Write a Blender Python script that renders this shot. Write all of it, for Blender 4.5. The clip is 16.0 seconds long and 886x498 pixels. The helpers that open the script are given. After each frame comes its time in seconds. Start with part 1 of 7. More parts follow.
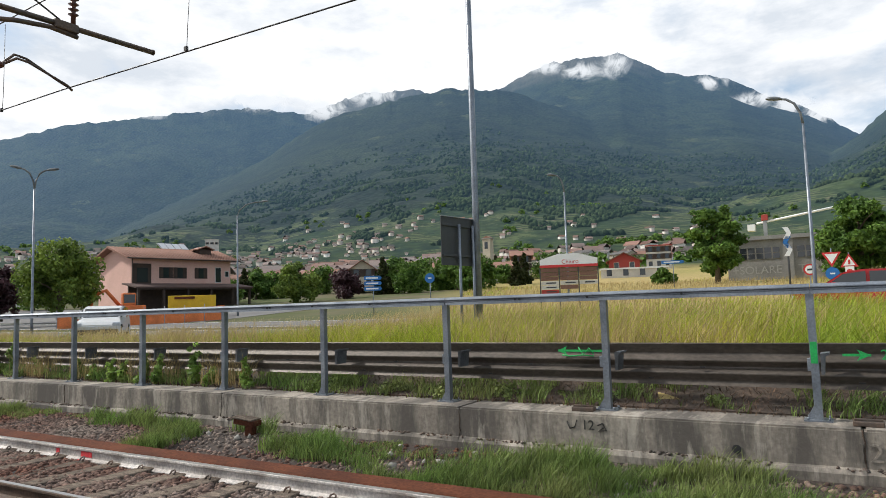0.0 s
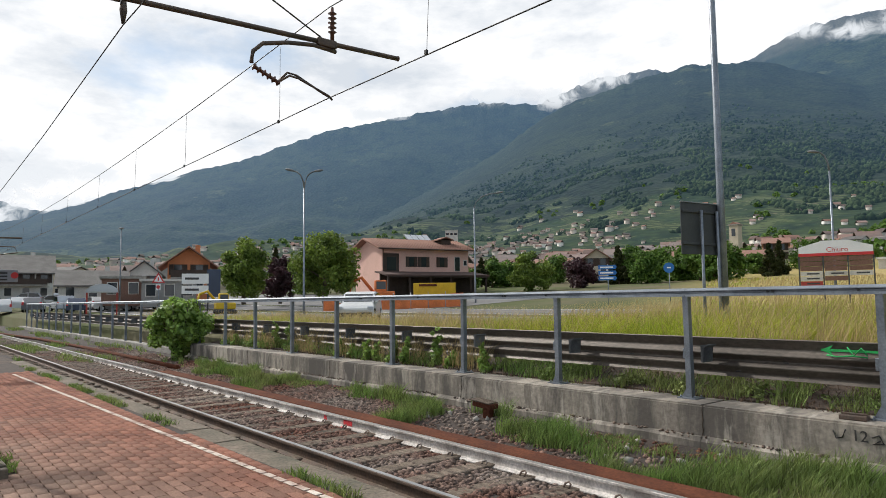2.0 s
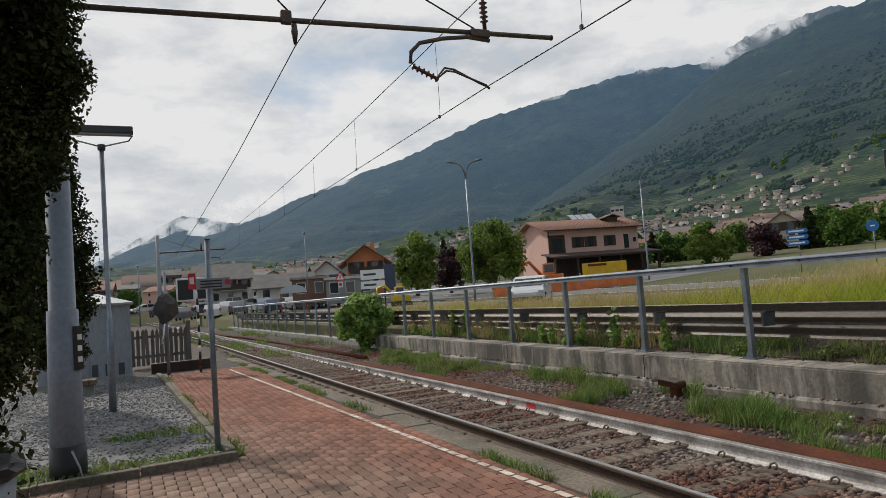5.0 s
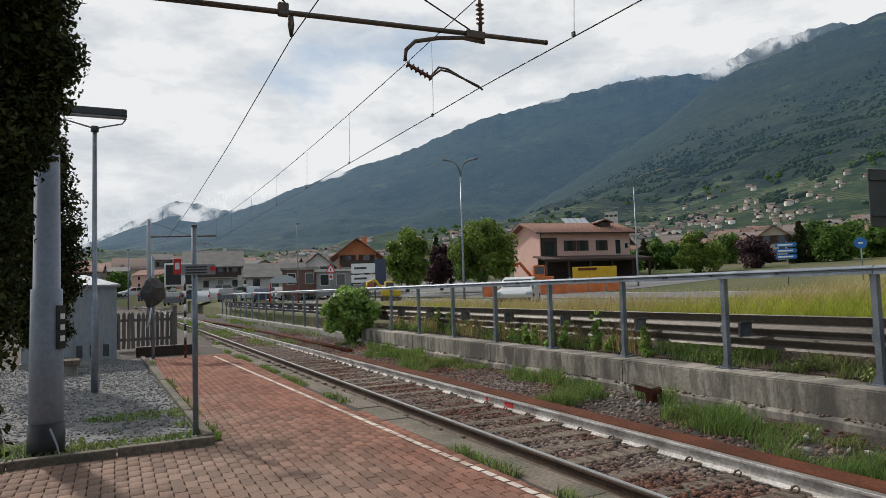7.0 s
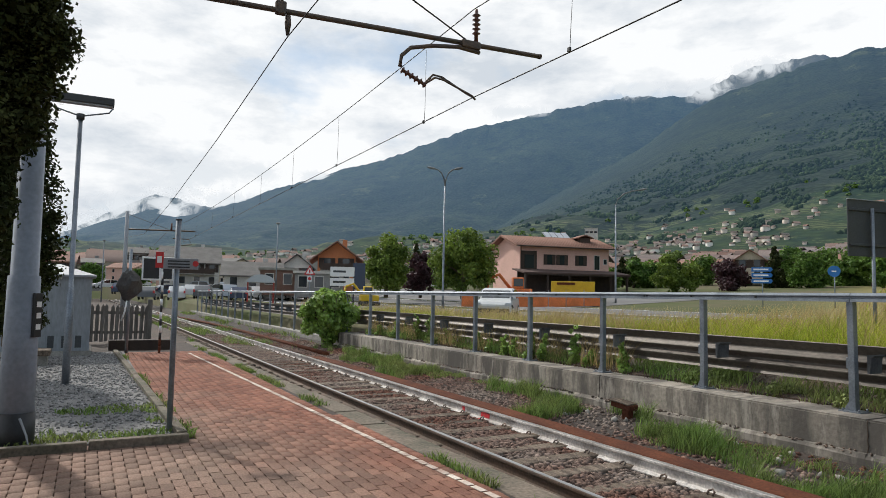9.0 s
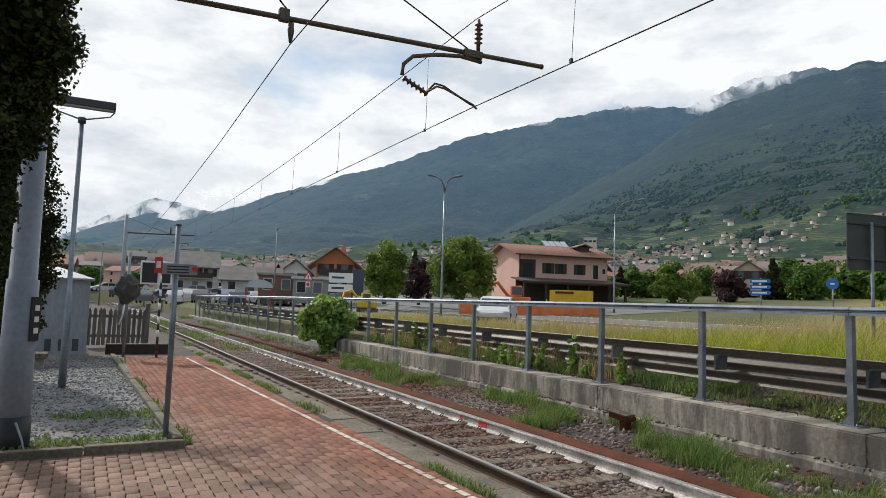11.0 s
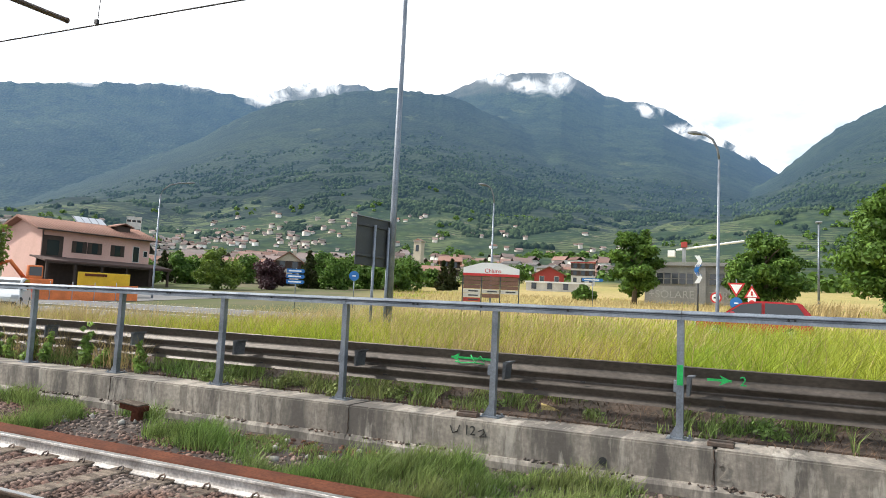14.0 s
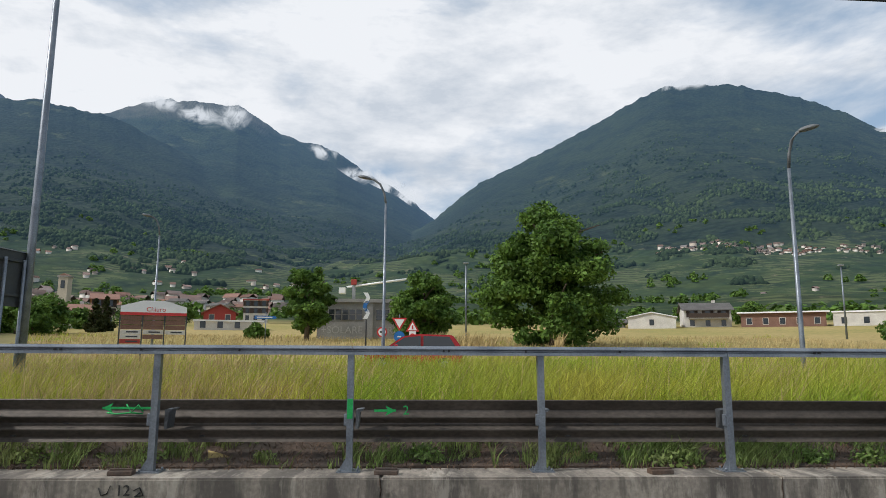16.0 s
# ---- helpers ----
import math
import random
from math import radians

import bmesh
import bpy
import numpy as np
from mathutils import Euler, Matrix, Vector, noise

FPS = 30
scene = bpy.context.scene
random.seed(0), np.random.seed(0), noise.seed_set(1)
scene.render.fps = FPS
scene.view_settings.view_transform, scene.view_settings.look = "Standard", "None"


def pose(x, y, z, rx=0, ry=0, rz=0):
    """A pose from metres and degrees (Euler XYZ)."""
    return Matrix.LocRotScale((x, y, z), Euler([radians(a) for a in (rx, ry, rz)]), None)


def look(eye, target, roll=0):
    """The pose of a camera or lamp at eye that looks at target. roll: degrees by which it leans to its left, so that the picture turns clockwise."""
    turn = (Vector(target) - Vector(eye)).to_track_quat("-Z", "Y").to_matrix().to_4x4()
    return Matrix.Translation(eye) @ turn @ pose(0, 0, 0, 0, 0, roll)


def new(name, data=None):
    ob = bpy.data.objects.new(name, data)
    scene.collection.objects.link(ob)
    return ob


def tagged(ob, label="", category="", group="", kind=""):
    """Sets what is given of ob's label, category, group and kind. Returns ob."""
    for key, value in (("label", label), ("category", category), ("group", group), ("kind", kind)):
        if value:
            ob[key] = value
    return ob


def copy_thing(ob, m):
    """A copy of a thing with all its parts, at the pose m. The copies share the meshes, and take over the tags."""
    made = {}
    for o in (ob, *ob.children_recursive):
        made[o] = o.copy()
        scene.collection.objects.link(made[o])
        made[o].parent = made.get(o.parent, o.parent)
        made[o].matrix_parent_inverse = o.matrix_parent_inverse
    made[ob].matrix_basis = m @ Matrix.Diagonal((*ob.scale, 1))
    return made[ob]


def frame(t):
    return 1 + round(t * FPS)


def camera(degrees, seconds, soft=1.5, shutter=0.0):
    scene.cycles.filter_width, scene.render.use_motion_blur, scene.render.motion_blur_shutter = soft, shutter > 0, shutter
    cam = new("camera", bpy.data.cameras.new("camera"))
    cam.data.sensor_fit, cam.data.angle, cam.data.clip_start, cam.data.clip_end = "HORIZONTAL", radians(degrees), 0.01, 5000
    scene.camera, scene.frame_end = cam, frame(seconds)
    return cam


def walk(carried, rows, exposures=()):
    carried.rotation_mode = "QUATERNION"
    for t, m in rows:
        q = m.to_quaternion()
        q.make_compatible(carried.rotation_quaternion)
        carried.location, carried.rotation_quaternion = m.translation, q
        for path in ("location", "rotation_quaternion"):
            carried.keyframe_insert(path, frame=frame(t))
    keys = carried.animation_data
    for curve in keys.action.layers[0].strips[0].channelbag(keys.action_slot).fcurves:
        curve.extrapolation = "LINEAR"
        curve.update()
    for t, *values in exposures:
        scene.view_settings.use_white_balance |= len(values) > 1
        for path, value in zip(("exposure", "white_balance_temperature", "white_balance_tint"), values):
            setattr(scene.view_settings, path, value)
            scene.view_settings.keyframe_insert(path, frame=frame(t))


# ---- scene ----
cam = camera(66.7, 16.0, soft=0.6)
# seconds, eye, target, roll
PATH = [
    (0, (-0.211, -4.039, 1.785), (-1.227, -2.325, 1.953), -1.8),
    (0.5, (-0.189, -4.068, 1.799), (-1.447, -2.522, 1.96), -1.2),
    (1, (-0.188, -4.04, 1.789), (-1.61, -2.639, 1.924), -1.4),
    (1.5, (-0.181, -4.037, 1.787), (-1.649, -2.686, 1.92), -1.5),
    (2, (-0.197, -4.045, 1.785), (-1.734, -2.774, 1.936), -0.7),
    (2.5, (-0.192, -4.055, 1.776), (-1.799, -2.879, 1.96), -0.4),
    (3, (-0.177, -4.053, 1.775), (-1.835, -2.949, 1.947), -1.1),
    (3.5, (-0.143, -4.049, 1.774), (-1.83, -2.984, 1.922), -0.9),
    (4, (-0.115, -4.052, 1.767), (-1.868, -3.093, 1.863), -1.0),
    (4.5, (-0.145, -4.078, 1.788), (-1.909, -3.147, 1.933), -3.3),
    (5, (-0.196, -4.133, 1.782), (-1.997, -3.271, 1.909), -4.4),
    (5.2, (-0.205, -4.139, 1.78), (-1.991, -3.249, 1.898), -3.7),
    (7.3, (-0.041, -4.082, 1.768), (-1.828, -3.192, 1.886), -1.3),
    (7.5, (-0.053, -4.093, 1.764), (-1.829, -3.183, 1.884), -1.0),
    (8, (-0.053, -4.126, 1.765), (-1.822, -3.205, 1.902), 0.3),
    (8.5, (-0.068, -4.143, 1.757), (-1.836, -3.217, 1.898), 0.8),
    (10.8, (-0.1, -4.174, 1.787), (-1.856, -3.228, 1.942), 1.8),
    (11, (-0.09, -4.164, 1.779), (-1.851, -3.229, 1.942), 1.8),
    (11.5, (-0.099, -4.162, 1.789), (-1.852, -3.222, 2.0), 1.7),
    (12, (-0.062, -4.172, 1.778), (-1.769, -3.156, 2.009), 1.8),
    (12.5, (-0.008, -4.132, 1.778), (-1.563, -2.899, 2.028), 1.6),
    (13, (0.063, -4.112, 1.789), (-1.256, -2.631, 2.046), 2.3),
    (13.5, (0.128, -4.065, 1.785), (-1.007, -2.423, 1.908), 2.0),
    (14, (0.195, -4.019, 1.798), (-0.643, -2.211, 1.973), 2.7),
    (14.5, (0.284, -3.938, 1.816), (-0.163, -2.002, 2.046), 1.5),
    (15, (0.199, -3.949, 1.83), (0.157, -1.981, 2.184), 0.9),
    (15.5, (0.154, -3.959, 1.818), (0.146, -1.986, 2.147), 1.5),
    (16, (0.178, -3.97, 1.803), (0.263, -1.996, 2.112), 0.3),
]
walk(cam, [(t, look(eye, target, roll)) for t, eye, target, roll in PATH],
     [(0.0, 0.22, 6400, 10), (1.5, 0.2, 6400, 10), (3.0, -0.06, 6500, 10), (4.0, -0.15, 6500, 10), (5.0, -0.3, 6500, 10), (5.4, -0.3, 6500, 10), (7.3, -0.13, 6380, 9), (8.5, 0.04, 6380, 9), (11.0, 0.03, 6350, 9), (12.0, -0.08, 6200, 7), (13.0, 0.02, 6200, 6), (14.0, 0.78, 6350, 10), (14.5, 0.44, 6400, 10), (15.0, 0.0, 6250, 10), (15.4, -0.16, 6200, 10), (16.0, -0.12, 6200, 10)])

# ---------- world and sun ----------
EYE = Vector((0.0, -4.16, 1.76))
SUN_AZ, SUN_EL = 106.0, 40.0
world = bpy.data.worlds.new("sky")
scene.world = world
world.use_nodes = True
wn, wl = world.node_tree.nodes, world.node_tree.links
wn.clear()
sky = wn.new("ShaderNodeTexSky")
sky.sky_type = 'NISHITA'
sky.sun_disc = False
sky.sun_elevation = radians(SUN_EL)
sky.sun_rotation = radians(-SUN_AZ)
sky.air_density = 1.0
sky.dust_density = 1.5
wcoord = wn.new("ShaderNodeTexCoord")
wmap = wn.new("ShaderNodeMapping")
wmap.inputs["Scale"].default_value = (1.0, 1.0, 2.6)
wmap.inputs["Location"].default_value = (0.35, 0.1, 0.2)
wl.new(wcoord.outputs["Generated"], wmap.inputs["Vector"])
n1 = wn.new("ShaderNodeTexNoise")
n1.inputs["Scale"].default_value = 2.3
n1.inputs["Detail"].default_value = 9.0
n1.inputs["Roughness"].default_value = 0.55
n1.inputs["Distortion"].default_value = 0.25
wl.new(wmap.outputs[0], n1.inputs["Vector"])
r1 = wn.new("ShaderNodeValToRGB")
r1.color_ramp.elements[0].position = 0.40
r1.color_ramp.elements[1].position = 0.52
wsep = wn.new("ShaderNodeSeparateXYZ")
wl.new(wcoord.outputs["Generated"], wsep.inputs[0])
haze = wn.new("ShaderNodeMath")
haze.operation = 'MULTIPLY_ADD'
haze.inputs[1].default_value = -0.11
wl.new(wsep.outputs[0], haze.inputs[0])
wl.new(n1.outputs[0], haze.inputs[2])
wl.new(haze.outputs[0], r1.inputs[0])
n2 = wn.new("ShaderNodeTexNoise")
n2.inputs["Scale"].default_value = 4.5
n2.inputs["Detail"].default_value = 8.0
n2.inputs["Roughness"].default_value = 0.6
wl.new(wmap.outputs[0], n2.inputs["Vector"])
r2 = wn.new("ShaderNodeValToRGB")
r2.color_ramp.elements[0].position = 0.38
r2.color_ramp.elements[0].color = (0.75, 0.80, 0.86, 1)
r2.color_ramp.elements[1].position = 0.56
r2.color_ramp.elements[1].color = (1.12, 1.12, 1.12, 1)
wl.new(n2.outputs[0], r2.inputs[0])
skymul = wn.new("ShaderNodeVectorMath")
skymul.operation = 'SCALE'
skymul.inputs["Scale"].default_value = 0.13
wl.new(sky.outputs[0], skymul.inputs[0])
veil = wn.new("ShaderNodeMix")
veil.data_type = 'RGBA'
veil.inputs[0].default_value = 0.55
veil.inputs[7].default_value = (0.56, 0.73, 0.90, 1)
wl.new(skymul.outputs[0], veil.inputs[6])
wmix = wn.new("ShaderNodeMix")
wmix.data_type = 'RGBA'
wl.new(r1.outputs[0], wmix.inputs[0])
wl.new(veil.outputs[2], wmix.inputs[6])
wl.new(r2.outputs[0], wmix.inputs[7])
wbg = wn.new("ShaderNodeBackground")
wbg.inputs["Strength"].default_value = 0.86
wl.new(wmix.outputs[2], wbg.inputs["Color"])
wout = wn.new("ShaderNodeOutputWorld")
wl.new(wbg.outputs[0], wout.inputs[0])

sun = new("sun", bpy.data.lights.new("sun", 'SUN'))
sun.data.energy = 3.3
sun.data.angle = radians(2.5)
sun.data.color = (1.0, 0.955, 0.88)
sd = Vector((-math.sin(radians(SUN_AZ)) * math.cos(radians(SUN_EL)), math.cos(radians(SUN_AZ)) * math.cos(radians(SUN_EL)), math.sin(radians(SUN_EL))))
sun.matrix_world = look(sd * 50, (0, 0, 0))
scene.view_settings.exposure = 0.0

# ---------- materials ----------
def mat(name, base, rough=0.7, var=0.25, scale=6.0, fine=40.0, bump=0.0, bscale=60.0, metal=0.0, base2=None, island=0.0, objrand=0.0, coords="pos", spec=0.5, subsurf=0.0, stretch=(1, 1, 1)):
    """Two-scale varied surface: base drifts towards base2 by coarse noise, with a finer grain over it."""
    m = bpy.data.materials.new(name)
    m.use_nodes = True
    N, L = m.node_tree.nodes, m.node_tree.links
    p = N["Principled BSDF"]
    p.inputs["Roughness"].default_value = rough
    p.inputs["Metallic"].default_value = metal
    p.inputs["Specular IOR Level"].default_value = spec
    if coords == "pos":
        c = N.new("ShaderNodeNewGeometry").outputs["Position"]
    else:
        c = N.new("ShaderNodeTexCoord").outputs["Object"]
    mp = N.new("ShaderNodeMapping")
    mp.inputs["Scale"].default_value = stretch
    L.new(c, mp.inputs["Vector"])
    v = mp.outputs[0]
    a = N.new("ShaderNodeTexNoise")
    a.inputs["Scale"].default_value = scale
    a.inputs["Detail"].default_value = 5
    L.new(v, a.inputs["Vector"])
    b = N.new("ShaderNodeTexNoise")
    b.inputs["Scale"].default_value = fine
    b.inputs["Detail"].default_value = 4
    L.new(v, b.inputs["Vector"])
    if base2 is None:
        base2 = tuple(x * (1 - var) for x in base)
    mx = N.new("ShaderNodeMix")
    mx.data_type = 'RGBA'
    rmp = N.new("ShaderNodeMapRange")
    rmp.inputs[1].default_value, rmp.inputs[2].default_value = 0.35, 0.65
    L.new(a.outputs[0], rmp.inputs[0])
    L.new(rmp.outputs[0], mx.inputs[0])
    mx.inputs[6].default_value = (*base, 1)
    mx.inputs[7].default_value = (*base2, 1)
    g = N.new("ShaderNodeMapRange")
    g.inputs[1].default_value, g.inputs[2].default_value = 0.3, 0.7
    g.inputs[3].default_value, g.inputs[4].default_value = 1 - var, 1 + var
    L.new(b.outputs[0], g.inputs[0])
    sc = N.new("ShaderNodeVectorMath")
    sc.operation = 'SCALE'
    L.new(mx.outputs[2], sc.inputs[0])
    L.new(g.outputs[0], sc.inputs["Scale"])
    out = sc.outputs[0]
    if island or objrand:
        src = N.new("ShaderNodeNewGeometry").outputs["Random Per Island"] if island else N.new("ShaderNodeObjectInfo").outputs["Random"]
        k = island or objrand
        q = N.new("ShaderNodeMapRange")
        q.inputs[3].default_value, q.inputs[4].default_value = 1 - k, 1 + k
        L.new(src, q.inputs[0])
        s2 = N.new("ShaderNodeVectorMath")
        s2.operation = 'SCALE'
        L.new(out, s2.inputs[0])
        L.new(q.outputs[0], s2.inputs["Scale"])
        out = s2.outputs[0]
    L.new(out, p.inputs["Base Color"])
    if bump:
        bb = N.new("ShaderNodeTexNoise")
        bb.inputs["Scale"].default_value = bscale
        bb.inputs["Detail"].default_value = 6
        L.new(v, bb.inputs["Vector"])
        bu = N.new("ShaderNodeBump")
        bu.inputs["Strength"].default_value = 0.6
        bu.inputs["Distance"].default_value = bump
        L.new(bb.outputs[0], bu.inputs["Height"])
        L.new(bu.outputs[0], p.inputs["Normal"])
    if subsurf:
        tr = N.new("ShaderNodeBsdfTranslucent")
        L.new(out, tr.inputs["Color"])
        ms = N.new("ShaderNodeMixShader")
        ms.inputs[0].default_value = subsurf
        L.new(p.outputs[0], ms.inputs[1])
        L.new(tr.outputs[0], ms.inputs[2])
        L.new(ms.outputs[0], N["Material Output"].inputs[0])
    return m

def glass_mat(name, col=(0.02, 0.025, 0.03)):
    m = bpy.data.materials.new(name)
    m.use_nodes = True
    p = m.node_tree.nodes["Principled BSDF"]
    p.inputs["Base Color"].default_value = (*col, 1)
    p.inputs["Roughness"].default_value = 0.06
    p.inputs["Specular IOR Level"].default_value = 0.7
    return m

GALV = mat("galvanised_steel", (0.25, 0.275, 0.305), 0.42, 0.18, 3.0, 45.0, 0.0006, 120, metal=0.55, base2=(0.15, 0.17, 0.20))
GALV_D = mat("weathered_beam_steel", (0.115, 0.096, 0.08), 0.55, 0.25, 2.2, 30.0, 0.0006, 90, metal=0.35, base2=(0.07, 0.058, 0.048), stretch=(0.5, 1, 1))
GALV_B = mat("dull_bracket_steel", (0.18, 0.19, 0.20), 0.55, 0.2, 3.0, 40.0, metal=0.4, base2=(0.08, 0.085, 0.09))
CONC_L = mat("light_concrete", (0.33, 0.31, 0.275), 0.9, 0.2, 2.5, 28.0, 0.003, 40, base2=(0.21, 0.195, 0.17))
EDGE_M = mat("mossy_edge_concrete", (0.18, 0.14, 0.105), 0.95, 0.35, 1.5, 25.0, 0.006, 35, base2=(0.095, 0.085, 0.058))
RAIL_TOP = mat("polished_rail_head", (0.62, 0.60, 0.58), 0.28, 0.1, 2.0, 30, metal=0.9, base2=(0.5, 0.48, 0.46))
RAIL_SIDE = mat("rusty_rail_web", (0.115, 0.07, 0.045), 0.8, 0.3, 3.0, 40, 0.0015, 60, base2=(0.075, 0.05, 0.035))
RAIL_PAINT = mat("whitewashed_rail_web", (0.62, 0.58, 0.54), 0.7, 0.3, 3.0, 28, 0.001, 60, base2=(0.33, 0.29, 0.26))
RUST = mat("rust_steel", (0.125, 0.044, 0.023), 0.9, 0.3, 2.0, 30, 0.002, 70, base2=(0.08, 0.03, 0.018), spec=0.12)
SLEEPER = mat("old_timber_sleeper", (0.19, 0.15, 0.115), 0.95, 0.4, 4.0, 30, 0.006, 50, base2=(0.085, 0.066, 0.052), stretch=(1, 4, 1), objrand=0.3, spec=0.15)
STONE = mat("ballast_stone", (0.19, 0.155, 0.13), 0.9, 0.35, 0.5, 30, base2=(0.125, 0.056, 0.038), island=0.6, spec=0.15)
BALLAST = mat("ballast_bed", (0.05, 0.035, 0.027), 0.95, 0.5, 1.0, 25, 0.02, 22, base2=(0.03, 0.022, 0.018))
PAVER = mat("red_paver", (0.235, 0.155, 0.115), 0.9, 0.28, 0.7, 60, 0.001, 120, base2=(0.195, 0.12, 0.088), objrand=0.25, spec=0.25)
PAVER_S = mat("red_paver_rest", (0.235, 0.155, 0.115), 0.9, 0.28, 0.7, 60, 0.001, 120, base2=(0.195, 0.12, 0.088), island=0.25, spec=0.25)
JOINT = mat("paver_joint_soil", (0.06, 0.043, 0.033), 0.95, 0.3, 3, 40, 0.003, 60)
LINE_P = mat("worn_white_line_paint", (0.60, 0.53, 0.45), 0.8, 0.2, 3.0, 50, 0.001, 80, base2=(0.34, 0.24, 0.19), island=0.2, objrand=0.35)
SOIL = mat("dry_soil", (0.085, 0.056, 0.040), 0.95, 0.4, 2.0, 25, 0.02, 18, base2=(0.04, 0.03, 0.022))
GRAVEL = mat("grey_gravel", (0.225, 0.215, 0.205), 0.95, 0.35, 2.0, 60, 0.01, 55, base2=(0.15, 0.145, 0.14), island=0.6)
GRASS = mat("meadow_grass", (0.24, 0.335, 0.022), 0.7, 0.25, 0.45, 3.0, base2=(0.40, 0.37, 0.05), island=0.45, subsurf=0.4)
GRASS_DRY = mat("dry_grass_stems", (0.50, 0.39, 0.18), 0.8, 0.2, 0.3, 3.0, base2=(0.36, 0.27, 0.12), island=0.3, subsurf=0.3)
WEED = mat("green_weeds", (0.13, 0.215, 0.045), 0.7, 0.2, 0.9, 4.0, base2=(0.21, 0.24, 0.075), island=0.55, subsurf=0.35)
LEAF_G = mat("tree_leaf", (0.135, 0.225, 0.04), 0.6, 0.2, 0.5, 3.0, base2=(0.06, 0.12, 0.023), island=0.45, subsurf=0.3, spec=0.2)
LEAF_Y = mat("yellow_green_leaf", (0.20, 0.27, 0.045), 0.6, 0.2, 0.5, 3.0, base2=(0.085, 0.135, 0.028), island=0.4, subsurf=0.3, spec=0.2)
LEAF_R = mat("purple_plum_leaf", (0.045, 0.016, 0.02), 0.6, 0.2, 0.5, 3.0, base2=(0.06, 0.02, 0.025), island=0.4, subsurf=0.2)
LEAF_D = mat("dark_conifer_leaf", (0.026, 0.036, 0.012), 0.7, 0.25, 1.6, 6.0, base2=(0.050, 0.055, 0.018), island=0.5, subsurf=0.12, spec=0.08)
BUSH = mat("bush_leaf", (0.29, 0.41, 0.085), 0.5, 0.2, 2.0, 6.0, base2=(0.17, 0.28, 0.055), island=0.45, subsurf=0.35)
BARK = mat("bark", (0.12, 0.09, 0.065), 0.95, 0.3, 4, 30, 0.01, 30, stretch=(1, 1, 0.2))
ASPHALT = mat("asphalt", (0.16, 0.155, 0.15), 0.9, 0.15, 0.4, 30, 0.002, 60, base2=(0.12, 0.115, 0.11))
WHITE = mat("white_paint", (0.78, 0.78, 0.77), 0.5, 0.06, 2, 30)
WHITE_W = mat("white_render_wall", (0.60, 0.57, 0.52), 0.9, 0.12, 0.6, 8, base2=(0.48, 0.45, 0.41))
BLACK = mat("black_plastic", (0.02, 0.02, 0.022), 0.5, 0.2, 5, 30)
DARKGREY = mat("dark_grey_metal", (0.05, 0.053, 0.056), 0.6, 0.15, 3, 30)
BAG_M = mat("dark_plastic_bag", (0.075, 0.068, 0.062), 0.4, 0.3, 4, 30, 0.01, 14, base2=(0.045, 0.042, 0.04))
GREY_P = mat("grey_painted_pole", (0.30, 0.31, 0.33), 0.5, 0.1, 1.5, 25, base2=(0.25, 0.26, 0.28))
LAMP_M = mat("weathered_lamp_metal", (0.20, 0.21, 0.215), 0.6, 0.15, 2.0, 25, metal=0.2, base2=(0.09, 0.095, 0.10))
BLUEGREY = mat("blue_grey_paint", (0.25, 0.275, 0.325), 0.55, 0.12, 1.0, 20, base2=(0.20, 0.22, 0.26))
SHED_M = mat("galvanised_cabinet_sheet", (0.25, 0.27, 0.285), 0.6, 0.14, 1.2, 18, metal=0.15, base2=(0.25, 0.27, 0.29), stretch=(1, 1, 0.3))
RED = mat("red_paint", (0.55, 0.03, 0.03), 0.5, 0.12, 3, 30)
CARRED = mat("red_car_paint", (0.42, 0.014, 0.02), 0.25, 0.08, 3, 30)
CARWHITE = mat("white_car_paint", (0.58, 0.58, 0.57), 0.25, 0.05, 3, 30)
CARSILVER = mat("silver_car_paint", (0.45, 0.47, 0.5), 0.3, 0.05, 3, 30, metal=0.4)
CARBLUE = mat("dark_blue_car_paint", (0.03, 0.045, 0.085), 0.25, 0.05, 3, 30)
CARGREY = mat("grey_car_paint", (0.12, 0.125, 0.13), 0.3, 0.05, 3, 30)
BLUE_SIGN = mat("blue_sign_paint", (0.015, 0.14, 0.42), 0.45, 0.06, 3, 30)
GREEN_PAINT = mat("green_marker_paint", (0.015, 0.40, 0.09), 0.6, 0.2, 8, 60)
RED_SPRAY = mat("red_marker_paint", (0.75, 0.05, 0.06), 0.6, 0.2, 10, 60)
GRAFFITI = mat("dark_graffiti_paint", (0.05, 0.045, 0.042), 0.85, 0.3, 12, 60)
GRAFF_W = mat("pale_graffiti_paint", (0.42, 0.41, 0.38), 0.85, 0.2, 6, 40)
YELLOW = mat("yellow_paint", (0.62, 0.40, 0.01), 0.55, 0.12, 2, 25)
ORANGE_NET = mat("orange_safety_net", (0.72, 0.20, 0.06), 0.8, 0.25, 1.5, 25)
PINK = mat("pink_render", (0.64, 0.40, 0.33), 0.9, 0.08, 0.5, 8, base2=(0.58, 0.36, 0.29))
ORANGE_W = mat("orange_render", (0.55, 0.20, 0.085), 0.9, 0.1, 0.5, 8)
BEIGE_W = mat("beige_render", (0.50, 0.43, 0.33), 0.9, 0.12, 0.5, 8)
GREY_W = mat("grey_render", (0.30, 0.29, 0.27), 0.9, 0.14, 0.5, 8, base2=(0.22, 0.21, 0.2))
RED_W = mat("red_render", (0.36, 0.055, 0.045), 0.9, 0.1, 0.5, 8)
BRICK_W = mat("brown_brick_wall", (0.20, 0.11, 0.08), 0.9, 0.2, 1.0, 14)
